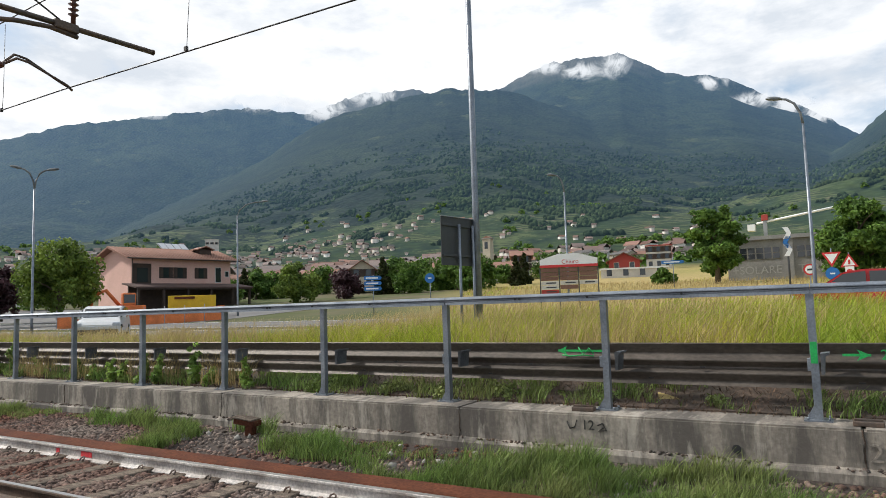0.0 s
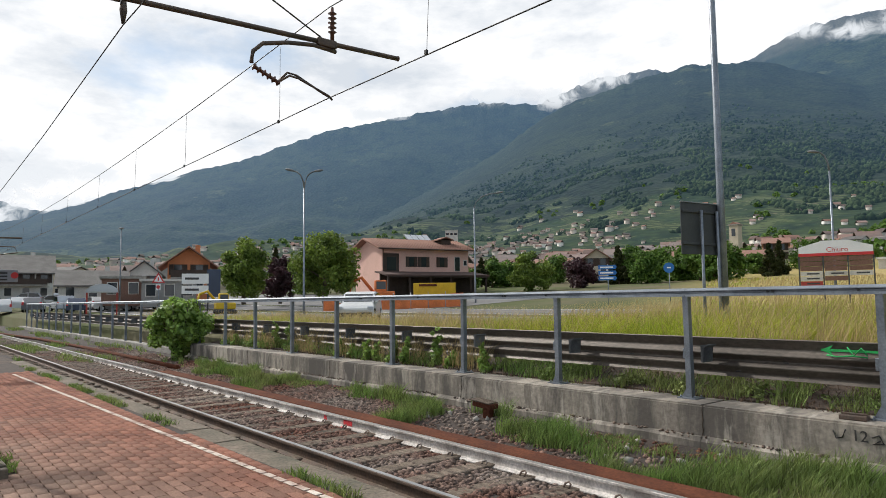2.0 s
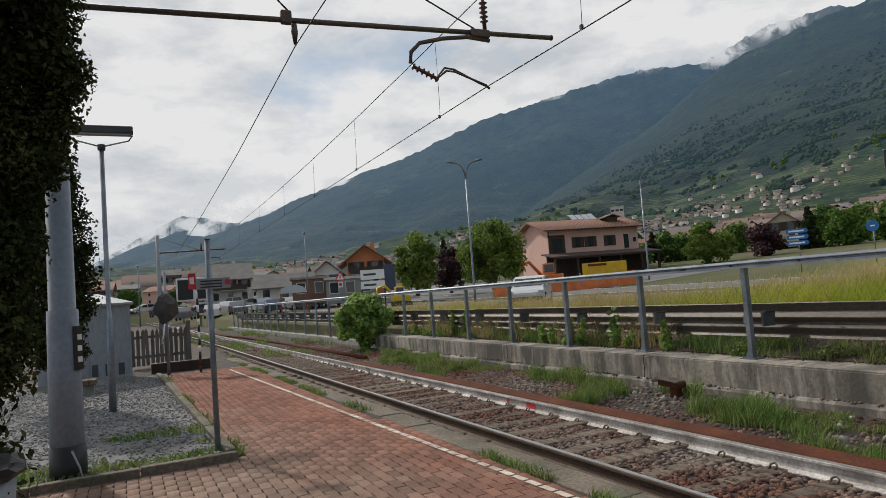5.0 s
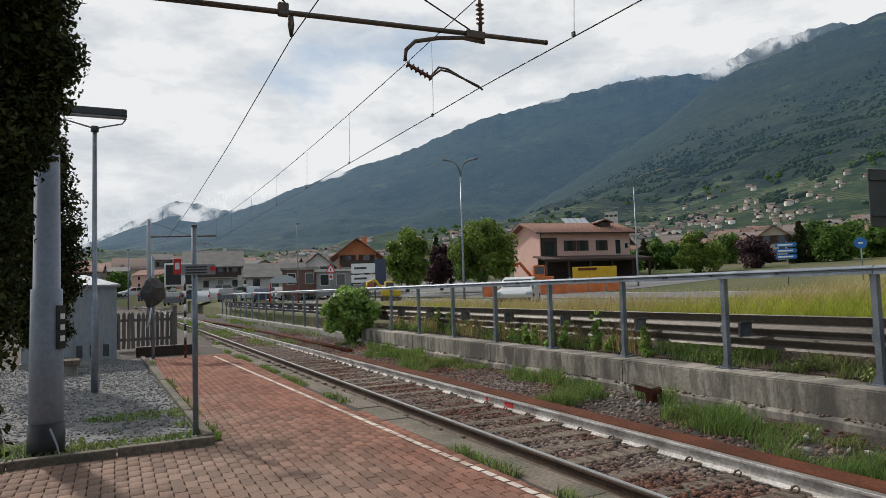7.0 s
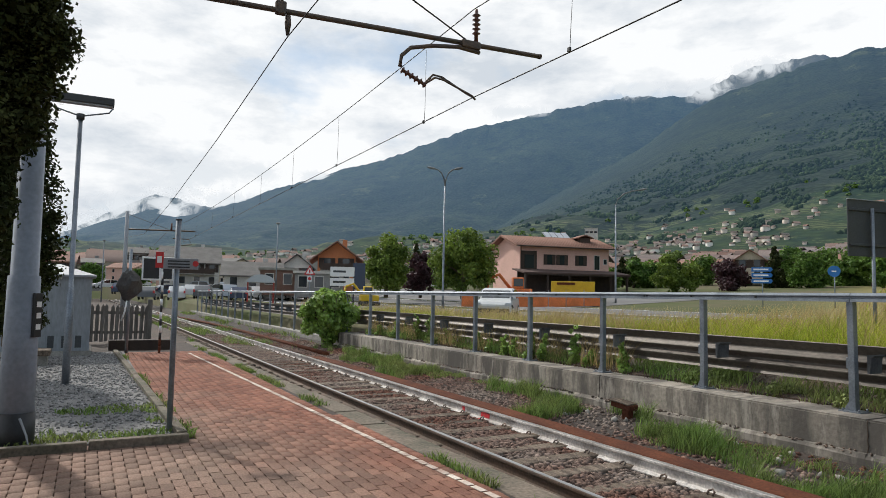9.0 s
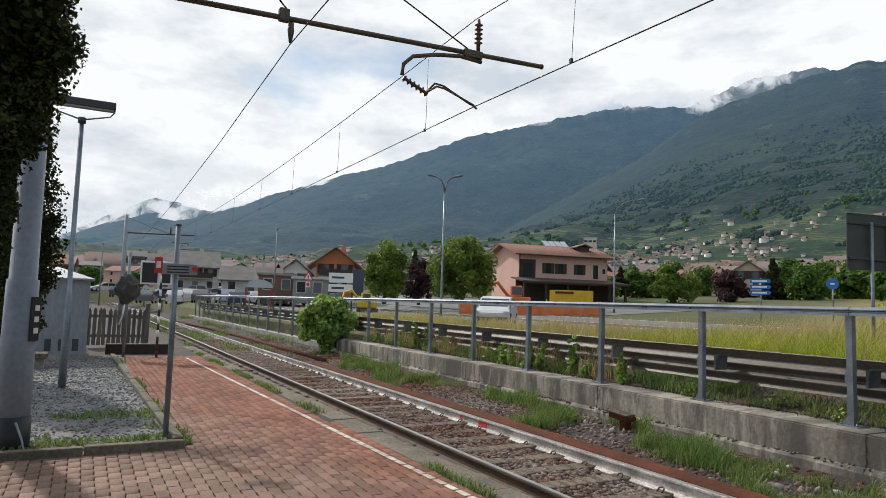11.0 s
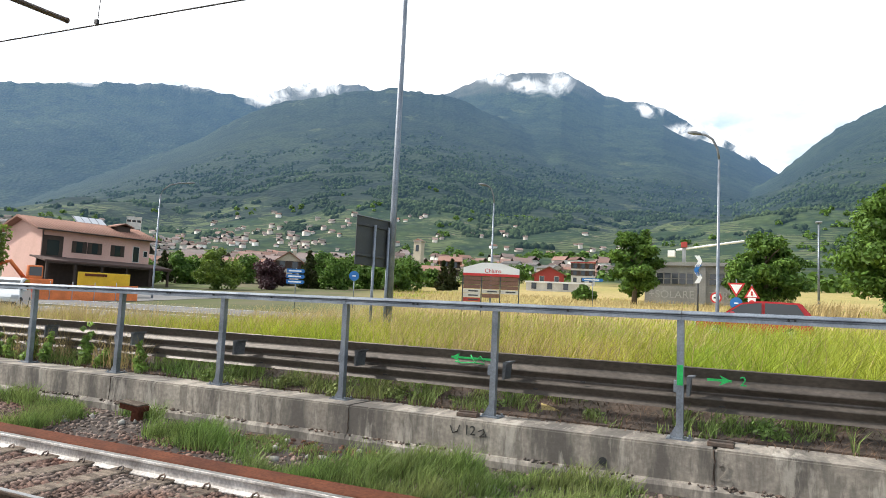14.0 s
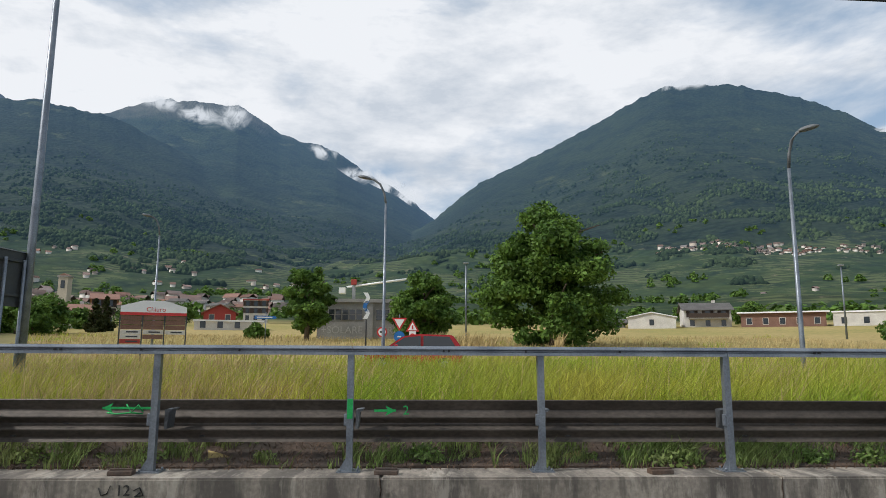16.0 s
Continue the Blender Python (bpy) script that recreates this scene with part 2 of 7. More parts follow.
ROOF_T = mat("terracotta_roof", (0.245, 0.125, 0.088), 0.9, 0.22, 0.8, 9, 0.01, 12, base2=(0.22, 0.115, 0.08), stretch=(1, 1, 1))
ROOF_P = mat("dark_brown_porch_tiles", (0.085, 0.05, 0.04), 0.9, 0.2, 0.8, 9)
ROOF_G = mat("grey_slate_roof", (0.115, 0.108, 0.10), 0.85, 0.25, 0.8, 9, 0.01, 12, base2=(0.08, 0.072, 0.066))
WOOD_D = mat("dark_wood", (0.055, 0.035, 0.025), 0.8, 0.25, 3, 30)
WOOD_G = mat("weathered_grey_wood", (0.15, 0.135, 0.12), 0.9, 0.25, 3, 30, 0.002, 60, base2=(0.09, 0.08, 0.07), stretch=(4, 4, 0.5))
GLASS = glass_mat("dark_window_glass")
TYRE = mat("tyre_rubber", (0.018, 0.018, 0.018), 0.85, 0.2, 5, 40)
STEEL_D = mat("dark_overhead_steel", (0.085, 0.07, 0.06), 0.6, 0.25, 4, 40, metal=0.4, base2=(0.13, 0.085, 0.06))
INSUL = mat("brown_ceramic", (0.10, 0.035, 0.02), 0.3, 0.1, 5, 30)
COPPER_D = mat("dark_copper_wire", (0.03, 0.028, 0.026), 0.5, 0.1, 5, 30, metal=0.5)

def stained_wall():
    """Old cast concrete: grey-brown patches, dark rain runs and pale lime drips."""
    m = mat("stained_wall_concrete", (0.36, 0.315, 0.26), 0.92, 0.24, 0.9, 20.0, 0.008, 22, base2=(0.225, 0.195, 0.162))
    N, L = m.node_tree.nodes, m.node_tree.links
    p = N["Principled BSDF"]
    src = p.inputs["Base Color"].links[0].from_socket
    geo = N.new("ShaderNodeNewGeometry").outputs["Position"]
    for k, (sx, lo, hi, col, amount) in enumerate(((2.4, 0.44, 0.60, (0.075, 0.066, 0.058, 1), 0.85), (6.0, 0.52, 0.60, (0.10, 0.088, 0.075, 1), 0.6), (4.5, 0.56, 0.64, (0.50, 0.45, 0.38, 1), 0.5))):
        mp = N.new("ShaderNodeMapping")
        mp.inputs["Scale"].default_value = (sx, 1.0, sx * 0.22)
        mp.inputs["Location"].default_value = (3.1 * k, 0, 0)
        L.new(geo, mp.inputs[0])
        n = N.new("ShaderNodeTexNoise")
        n.inputs["Scale"].default_value = 1.0
        n.inputs["Detail"].default_value = 7
        n.inputs["Roughness"].default_value = 0.65
        L.new(mp.outputs[0], n.inputs["Vector"])
        r = N.new("ShaderNodeMapRange")
        r.inputs[1].default_value, r.inputs[2].default_value, r.inputs[4].default_value = lo, hi, amount
        L.new(n.outputs[0], r.inputs[0])
        x = N.new("ShaderNodeMix")
        x.data_type = 'RGBA'
        L.new(r.outputs[0], x.inputs[0])
        L.new(src, x.inputs[6])
        x.inputs[7].default_value = col
        src = x.outputs[2]
    L.new(src, p.inputs["Base Color"])
    return m
def rust_dust(m):
    """Red iron dust blown from the track over the blocks beside it, thinning out in drifts."""
    N, L = m.node_tree.nodes, m.node_tree.links
    p = N["Principled BSDF"]
    src = p.inputs["Base Color"].links[0].from_socket
    geo = N.new("ShaderNodeNewGeometry").outputs["Position"]
    way = N.new("ShaderNodeVectorMath")
    way.operation = 'DOT_PRODUCT'
    way.inputs[1].default_value = (-0.25, 1.0, 0.0)
    L.new(geo, way.inputs[0])
    n = N.new("ShaderNodeTexNoise")
    n.inputs["Scale"].default_value = 0.9
    n.inputs["Detail"].default_value = 7
    L.new(geo, n.inputs["Vector"])
    a = N.new("ShaderNodeMath")
    a.operation = 'MULTIPLY_ADD'
    a.inputs[1].default_value = 2.6
    L.new(n.outputs[0], a.inputs[0])
    L.new(way.outputs["Value"], a.inputs[2])
    r = N.new("ShaderNodeMapRange")
    r.inputs[1].default_value, r.inputs[2].default_value, r.inputs[4].default_value = 0.2, 2.2, 0.85
    L.new(a.outputs[0], r.inputs[0])
    tint = N.new("ShaderNodeMix")
    tint.data_type = 'RGBA'
    tint.blend_type = 'MULTIPLY'
    L.new(r.outputs[0], tint.inputs[0])
    L.new(src, tint.inputs[6])
    tint.inputs[7].default_value = (1.0, 0.60, 0.50, 1)
    L.new(tint.outputs[2], p.inputs["Base Color"])
rust_dust(PAVER)
rust_dust(PAVER_S)
WALL_M = stained_wall()
CLOUD = bpy.data.materials.new("mountain_cloud")
CLOUD.use_nodes = True
def cloud_nodes():
    N, L = CLOUD.node_tree.nodes, CLOUD.node_tree.links
    N.remove(N["Principled BSDF"])
    tc = N.new("ShaderNodeTexCoord")
    g = N.new("ShaderNodeTexGradient")
    g.gradient_type = 'SPHERICAL'
    L.new(tc.outputs["Object"], g.inputs[0])
    pos = N.new("ShaderNodeNewGeometry").outputs["Position"]
    n = N.new("ShaderNodeTexNoise")
    n.inputs["Scale"].default_value = 0.010
    n.inputs["Detail"].default_value = 9
    n.inputs["Roughness"].default_value = 0.62
    n.inputs["Distortion"].default_value = 0.8
    L.new(pos, n.inputs["Vector"])
    a = N.new("ShaderNodeMath")
    a.operation = 'MULTIPLY_ADD'
    L.new(g.outputs["Fac"], a.inputs[0])
    a.inputs[1].default_value = 0.36
    L.new(n.outputs[0], a.inputs[2])
    r = N.new("ShaderNodeMapRange")
    r.interpolation_type = 'SMOOTHSTEP'
    r.inputs[1].default_value, r.inputs[2].default_value, r.inputs[4].default_value = 0.58, 0.80, 0.93
    L.new(a.outputs[0], r.inputs[0])
    rim = N.new("ShaderNodeMapRange")
    rim.interpolation_type = 'SMOOTHSTEP'
    rim.inputs[1].default_value, rim.inputs[2].default_value = 0.0, 0.8
    L.new(g.outputs["Fac"], rim.inputs[0])
    al = N.new("ShaderNodeMath")
    al.operation = 'MULTIPLY'
    L.new(r.outputs[0], al.inputs[0])
    L.new(rim.outputs[0], al.inputs[1])
    tr = N.new("ShaderNodeBsdfTransparent")
    # cloud brightness is emission, in place of daylight on the sheets
    em = N.new("ShaderNodeEmission")
    em.inputs[0].default_value = (0.86, 0.89, 0.92, 1)
    em.inputs[1].default_value = 0.92
    mx = N.new("ShaderNodeMixShader")
    L.new(al.outputs[0], mx.inputs[0])
    L.new(tr.outputs[0], mx.inputs[1])
    L.new(em.outputs[0], mx.inputs[2])
    L.new(mx.outputs[0], N["Material Output"].inputs[0])
cloud_nodes()

# ---------- building helpers ----------
def part(name, bm, material, parent=None, label=""):
    """Links a bmesh as one mesh object, under parent if given."""
    me = bpy.data.meshes.new(name)
    bm.normal_update()
    bm.to_mesh(me)
    bm.free()
    me.materials.append(material)
    ob = new(name, me)
    if parent:
        ob.parent = parent
    if label:
        ob["label"] = label
    return ob

def thing(name, label, category, group="", kind="", at=(0, 0, 0), rz=0.0):
    e = new(name)
    e.empty_display_size = 0.2
    e.matrix_world = pose(*at, 0, 0, rz)
    return tagged(e, label, category, group, kind)

def box(bm, x0, x1, y0, y1, z0, z1, m=None):
    vs = [bm.verts.new(m @ Vector(c) if m else c) for c in ((x0, y0, z0), (x1, y0, z0), (x1, y1, z0), (x0, y1, z0), (x0, y0, z1), (x1, y0, z1), (x1, y1, z1), (x0, y1, z1))]
    for q in ((3, 2, 1, 0), (4, 5, 6, 7), (0, 1, 5, 4), (1, 2, 6, 5), (2, 3, 7, 6), (3, 0, 4, 7)):
        bm.faces.new([vs[i] for i in q])
    return bm

def bbox(x0, x1, y0, y1, z0, z1, bevel=0.0, m=None):
    bm = box(bmesh.new(), x0, x1, y0, y1, z0, z1, m)
    if bevel:
        bmesh.ops.bevel(bm, geom=list(bm.edges), offset=bevel, segments=2, affect='EDGES', profile=0.5)
    return bm

def tube(bm, pts, r, seg=10, caps=True):
    """A round tube through the points; r may be one radius or one for each point."""
    pts = [Vector(p) for p in pts]
    rs = r if isinstance(r, (list, tuple)) else [r] * len(pts)
    rings = []
    for i, p in enumerate(pts):
        d = (pts[min(i + 1, len(pts) - 1)] - pts[max(i - 1, 0)]).normalized()
        u = d.cross(Vector((0, 0, 1)) if abs(d.z) < 0.9 else Vector((1, 0, 0))).normalized()
        v = d.cross(u)
        rings.append([bm.verts.new(p + (u * math.cos(a) + v * math.sin(a)) * rs[i]) for a in [2 * math.pi * k / seg for k in range(seg)]])
    for a, b in zip(rings, rings[1:]):
        for k in range(seg):
            bm.faces.new((a[k], a[(k + 1) % seg], b[(k + 1) % seg], b[k])).smooth = True
    if caps:
        bm.faces.new(rings[0][::-1])
        bm.faces.new(rings[-1])
    return bm

def extrude(bm, prof, x0, x1, m=None, closed=True, steps=1):
    """A profile in (y, z) drawn out along x."""
    xs = [x0 + (x1 - x0) * i / steps for i in range(steps + 1)]
    rings = [[bm.verts.new(m @ Vector((x, y, z)) if m else (x, y, z)) for y, z in prof] for x in xs]
    n = len(prof)
    for a, b in zip(rings, rings[1:]):
        for i in range(n if closed else n - 1):
            j = (i + 1) % n
            bm.faces.new((a[i], a[j], b[j], b[i]))
    if closed:
        bm.faces.new(rings[0])
        bm.faces.new(rings[-1][::-1])
    bmesh.ops.recalc_face_normals(bm, faces=list(bm.faces))
    return bm

def prism(bm, prof, y0, y1, m=None):
    """A profile in (x, z) drawn out along y."""
    a = [bm.verts.new(m @ Vector((x, y0, z)) if m else (x, y0, z)) for x, z in prof]
    b = [bm.verts.new(m @ Vector((x, y1, z)) if m else (x, y1, z)) for x, z in prof]
    n = len(prof)
    for i in range(n):
        bm.faces.new((a[i], a[(i + 1) % n], b[(i + 1) % n], b[i]))
    bm.faces.new(a[::-1])
    bm.faces.new(b)
    bmesh.ops.recalc_face_normals(bm, faces=list(bm.faces))
    return bm

def soup(name, verts, faces, material, parent=None, label="", category="", smooth=False):
    """A joined mesh of many pieces from arrays: faces is (n, k)."""
    me = bpy.data.meshes.new(name)
    verts = np.asarray(verts, dtype=np.float32)
    faces = np.asarray(faces, dtype=np.int32)
    me.vertices.add(len(verts))
    me.vertices.foreach_set("co", verts.ravel())
    n, k = faces.shape
    me.loops.add(n * k)
    me.loops.foreach_set("vertex_index", faces.ravel())
    me.polygons.add(n)
    me.polygons.foreach_set("loop_start", np.arange(0, n * k, k, dtype=np.int32))
    if smooth:
        me.polygons.foreach_set("use_smooth", np.ones(n, dtype=bool))
    me.update(calc_edges=True)
    me.materials.append(material)
    ob = new(name, me)
    if parent:
        ob.parent = parent
    if label or category:
        tagged(ob, label, category, "", "stuff")
    return ob

rng = np.random.default_rng(7)

def polar(az, r, z=0.0):
    """A place by its bearing (degrees to the left of +y) and distance from the camera's stand."""
    return Vector((EYE.x - math.sin(radians(az)) * r, EYE.y + math.cos(radians(az)) * r, z))

# ---------- lie of the land ----------
def lut(x, keys):
    return np.interp(x, [k[0] for k in keys], [k[1] for k in keys])

NEAR = ((-400, 0.3), (3.9, 0.42), (4.5, 0.55), (5.3, 0.86), (7.5, 0.96), (10.0, 1.10), (11.7, 0.78), (12.2, 0.72), (28, 1.0), (31, 1.1), (60, 2.7), (140, 6.8), (400, 22))
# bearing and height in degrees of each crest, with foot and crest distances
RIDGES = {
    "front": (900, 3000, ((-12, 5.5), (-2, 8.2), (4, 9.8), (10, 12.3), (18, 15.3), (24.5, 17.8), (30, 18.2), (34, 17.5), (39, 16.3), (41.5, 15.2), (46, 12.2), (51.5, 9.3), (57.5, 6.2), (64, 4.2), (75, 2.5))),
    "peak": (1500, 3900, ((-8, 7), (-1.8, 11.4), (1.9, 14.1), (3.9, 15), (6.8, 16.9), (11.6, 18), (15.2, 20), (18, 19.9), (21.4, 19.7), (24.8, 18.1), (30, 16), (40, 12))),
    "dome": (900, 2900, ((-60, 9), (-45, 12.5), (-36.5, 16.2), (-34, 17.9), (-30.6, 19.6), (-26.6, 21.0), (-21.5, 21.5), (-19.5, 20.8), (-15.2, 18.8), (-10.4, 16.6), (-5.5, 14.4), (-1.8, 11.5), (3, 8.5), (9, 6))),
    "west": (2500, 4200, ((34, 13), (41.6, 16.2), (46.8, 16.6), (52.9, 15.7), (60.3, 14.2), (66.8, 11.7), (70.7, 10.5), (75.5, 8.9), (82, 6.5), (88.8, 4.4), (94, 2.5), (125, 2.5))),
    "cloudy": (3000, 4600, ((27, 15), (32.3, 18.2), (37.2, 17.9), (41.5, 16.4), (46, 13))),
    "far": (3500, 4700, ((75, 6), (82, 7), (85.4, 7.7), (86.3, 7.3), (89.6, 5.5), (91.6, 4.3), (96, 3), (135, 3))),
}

def fbm(x, y, seed, octaves=5):
    """Cheap smooth noise on arrays, about -1 to 1."""
    g = np.random.default_rng(seed)
    total, amp = np.zeros_like(x), 1.0
    for o in range(octaves):
        table = g.random((64, 64)) * 2 - 1
        xi, yi = np.floor(x).astype(int), np.floor(y).astype(int)
        fx, fy = x - xi, y - yi
        fx, fy = fx * fx * (3 - 2 * fx), fy * fy * (3 - 2 * fy)
        t = lambda a, b: table[a % 64, b % 64]
        total += amp * ((t(xi, yi) * (1 - fx) + t(xi + 1, yi) * fx) * (1 - fy) + (t(xi, yi + 1) * (1 - fx) + t(xi + 1, yi + 1) * fx) * fy)
        x, y, amp = x * 2.03 + 11.3, y * 2.03 + 5.7, amp * 0.5
    return total

def land(x, y):
    """Height of the ground beyond the station wall, on arrays."""
    x, y = np.asarray(x, float), np.asarray(y, float)
    dx, dy = x - EYE.x, y - EYE.y
    r = np.hypot(dx, dy) + 1e-6
    az = np.degrees(np.arctan2(-dx, dy))
    near = lut(y, NEAR) - 0.34 * np.clip((-x - 7) / 8, 0, 1) * lut(y, ((6.0, 0), (8.0, 0.8), (10.5, 1), (11.9, 0)))
    right = lut(r, ((0, 0), (60, 1.0), (140, 2.3), (300, 3.1), (900, 4.7), (1600, 7.0), (5000, 7)))
    left = lut(r, ((0, 0), (60, -0.3), (140, 0.35), (300, 1.7), (900, 2.9), (1600, 3.3), (5000, 3.3)))
    w = np.clip((az - 20) / 55, 0, 1)
    e = right * (1 - w) + left * w
    e = np.where((az > 128) | (az < -75), -0.5, e)
    pol = EYE.z + r * np.tan(np.radians(e))
    b = np.clip((r - 45) / 90, 0, 1)
    b = b * b * (3 - 2 * b)
    z = near * (1 - b) + pol * b
    rough = fbm(x / 260, y / 260, 3)
    z = z + np.clip((r - 250) / 700, 0, 1) * rough * 14
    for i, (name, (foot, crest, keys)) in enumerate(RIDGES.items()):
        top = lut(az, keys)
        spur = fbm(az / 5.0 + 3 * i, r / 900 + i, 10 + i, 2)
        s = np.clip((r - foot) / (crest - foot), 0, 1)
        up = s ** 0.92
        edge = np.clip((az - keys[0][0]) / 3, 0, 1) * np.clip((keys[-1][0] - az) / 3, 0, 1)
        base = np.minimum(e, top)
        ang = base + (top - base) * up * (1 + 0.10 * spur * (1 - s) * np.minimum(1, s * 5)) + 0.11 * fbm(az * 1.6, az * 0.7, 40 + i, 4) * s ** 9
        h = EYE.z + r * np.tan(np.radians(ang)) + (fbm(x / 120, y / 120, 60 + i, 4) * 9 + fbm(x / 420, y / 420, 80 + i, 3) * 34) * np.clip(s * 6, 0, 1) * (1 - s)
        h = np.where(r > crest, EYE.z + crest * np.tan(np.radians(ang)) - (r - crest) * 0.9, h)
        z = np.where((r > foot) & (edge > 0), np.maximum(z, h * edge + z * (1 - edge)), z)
    return z

def ground_at(x, y):
    return float(land(np.array([x]), np.array([y]))[0])

# ---------- ground sheet ----------
def land_material(distant=False):
    m = bpy.data.materials.new("mountain_distance" if distant else "valley_land")
    m.use_nodes = True
    N, L = m.node_tree.nodes, m.node_tree.links
    p = N["Principled BSDF"]
    p.inputs["Roughness"].default_value = 0.95
    p.inputs["Specular IOR Level"].default_value = 0.1
    geo = N.new("ShaderNodeNewGeometry")
    sep = N.new("ShaderNodeSeparateXYZ")
    L.new(geo.outputs["Position"], sep.inputs[0])
    def noise_(scale, detail=6, stretch=(1, 1, 1), rough=0.6):
        mp = N.new("ShaderNodeMapping")
        mp.inputs["Scale"].default_value = stretch
        L.new(geo.outputs["Position"], mp.inputs[0])
        n = N.new("ShaderNodeTexNoise")
        n.inputs["Scale"].default_value = scale
        n.inputs["Detail"].default_value = detail
        n.inputs["Roughness"].default_value = rough
        L.new(mp.outputs[0], n.inputs["Vector"])
        return n.outputs[0]
    def span(v, a, b, c=0.0, d=1.0):
        n = N.new("ShaderNodeMapRange")
        n.inputs[1].default_value, n.inputs[2].default_value, n.inputs[3].default_value, n.inputs[4].default_value = a, b, c, d
        L.new(v, n.inputs[0])
        return n.outputs[0]
    def calc(op, a, b):
        n = N.new("ShaderNodeMath")
        n.operation = op
        for i, v in enumerate((a, b)):
            if isinstance(v, (int, float)):
                n.inputs[i].default_value = v
            else:
                L.new(v, n.inputs[i])
        return n.outputs[0]
    def mix(f, a, b):
        n = N.new("ShaderNodeMix")
        n.data_type = 'RGBA'
        L.new(f, n.inputs[0])
        for i, v in ((6, a), (7, b)):
            if isinstance(v, tuple):
                n.inputs[i].default_value = (*v, 1)
            else:
                L.new(v, n.inputs[i])
        return n.outputs[2]
    # woods: crowns as cells of two sizes, the shade between them painted darker
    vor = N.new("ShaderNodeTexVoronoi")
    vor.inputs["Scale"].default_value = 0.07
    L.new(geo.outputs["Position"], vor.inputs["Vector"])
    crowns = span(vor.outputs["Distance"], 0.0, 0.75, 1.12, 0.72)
    woods = mix(span(noise_(0.004, 8), 0.4, 0.6), (0.030, 0.052, 0.022), (0.055, 0.078, 0.028))
    woods = mix(span(noise_(0.03, 6), 0.42, 0.68), woods, (0.020, 0.038, 0.022))
    if distant:
        woods = mix(span(noise_(0.0016, 8), 0.42, 0.58), (0.021, 0.033, 0.021), (0.034, 0.048, 0.025))
        woods = mix(span(noise_(0.012, 8, rough=0.7), 0.46, 0.62), woods, (0.013, 0.023, 0.017))
        woods = mix(span(noise_(0.0045, 9, rough=0.75), 0.60, 0.66), woods, (0.062, 0.074, 0.036))
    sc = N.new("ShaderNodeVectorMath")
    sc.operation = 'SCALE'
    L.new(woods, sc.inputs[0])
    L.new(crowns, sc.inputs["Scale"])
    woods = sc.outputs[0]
    # vineyard terraces and meadows on the lower slopes
    wob = calc('ADD', sep.outputs[2], calc('MULTIPLY', noise_(0.01, 3), 22.0))
    rows = calc('SINE', calc('MULTIPLY', wob, 1.5), 0.0)
    terr = mix(span(rows, -0.4, 0.9), (0.080, 0.098, 0.040), (0.028, 0.038, 0.019))
    terr = mix(span(noise_(0.013, 6, rough=0.7), 0.54, 0.62), terr, (0.084, 0.104, 0.042))
    terr = mix(span(noise_(0.05, 4), 0.6, 0.7), terr, (0.15, 0.13, 0.08))
    copse = span(noise_(0.011, 9, rough=0.75), 0.46, 0.50)
    low = mix(copse, terr, woods)
    hgt = calc('ADD', sep.outputs[2], calc('MULTIPLY', noise_(0.004, 6), 260.0))
    slope = mix(span(hgt, 300.0, 345.0), low, woods)
    # high bare ground
    high = span(calc('ADD', sep.outputs[2], calc('MULTIPLY', noise_(0.005, 7), 300.0)), 1330.0, 1440.0)
    slope = mix(calc('MULTIPLY', high, 0.6), slope, (0.12, 0.11, 0.085))
    # dry meadow of the valley floor
    mead = mix(span(noise_(0.05, 6), 0.4, 0.62), (0.40, 0.30, 0.13), (0.30, 0.26, 0.09))
    mead = mix(span(noise_(1.5, 5), 0.45, 0.75), mead, (0.20, 0.185, 0.07))
    garden = mix(span(noise_(0.08, 6), 0.42, 0.6), (0.085, 0.10, 0.040), (0.13, 0.115, 0.07))
    west = span(calc('ADD', sep.outputs[0], calc('MULTIPLY', sep.outputs[1], 0.50)), -12.0, 0.0)
    mead = mix(west, garden, mead)
    allc = mix(span(sep.outputs[2], 8.0, 13.0), mead, slope)
    L.new(allc, p.inputs["Base Color"])
    # haze painted in as a blue glow, stronger with the way from the station
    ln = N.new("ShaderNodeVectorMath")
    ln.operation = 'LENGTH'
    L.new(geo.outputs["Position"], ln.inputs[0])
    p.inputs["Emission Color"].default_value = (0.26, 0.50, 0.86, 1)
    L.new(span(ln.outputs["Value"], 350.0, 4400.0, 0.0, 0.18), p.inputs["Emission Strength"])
    bu = N.new("ShaderNodeBump")
    bu.inputs["Strength"].default_value = 1.0
    bu.inputs["Distance"].default_value = 3.5
    hh = calc('MULTIPLY', span(vor.outputs["Distance"], 0.0, 0.8, 1.0, 0.0), span(sep.outputs[2], 60.0, 300.0))
    L.new(hh, bu.inputs["Height"])
    L.new(bu.outputs[0], p.inputs["Normal"])
    return m

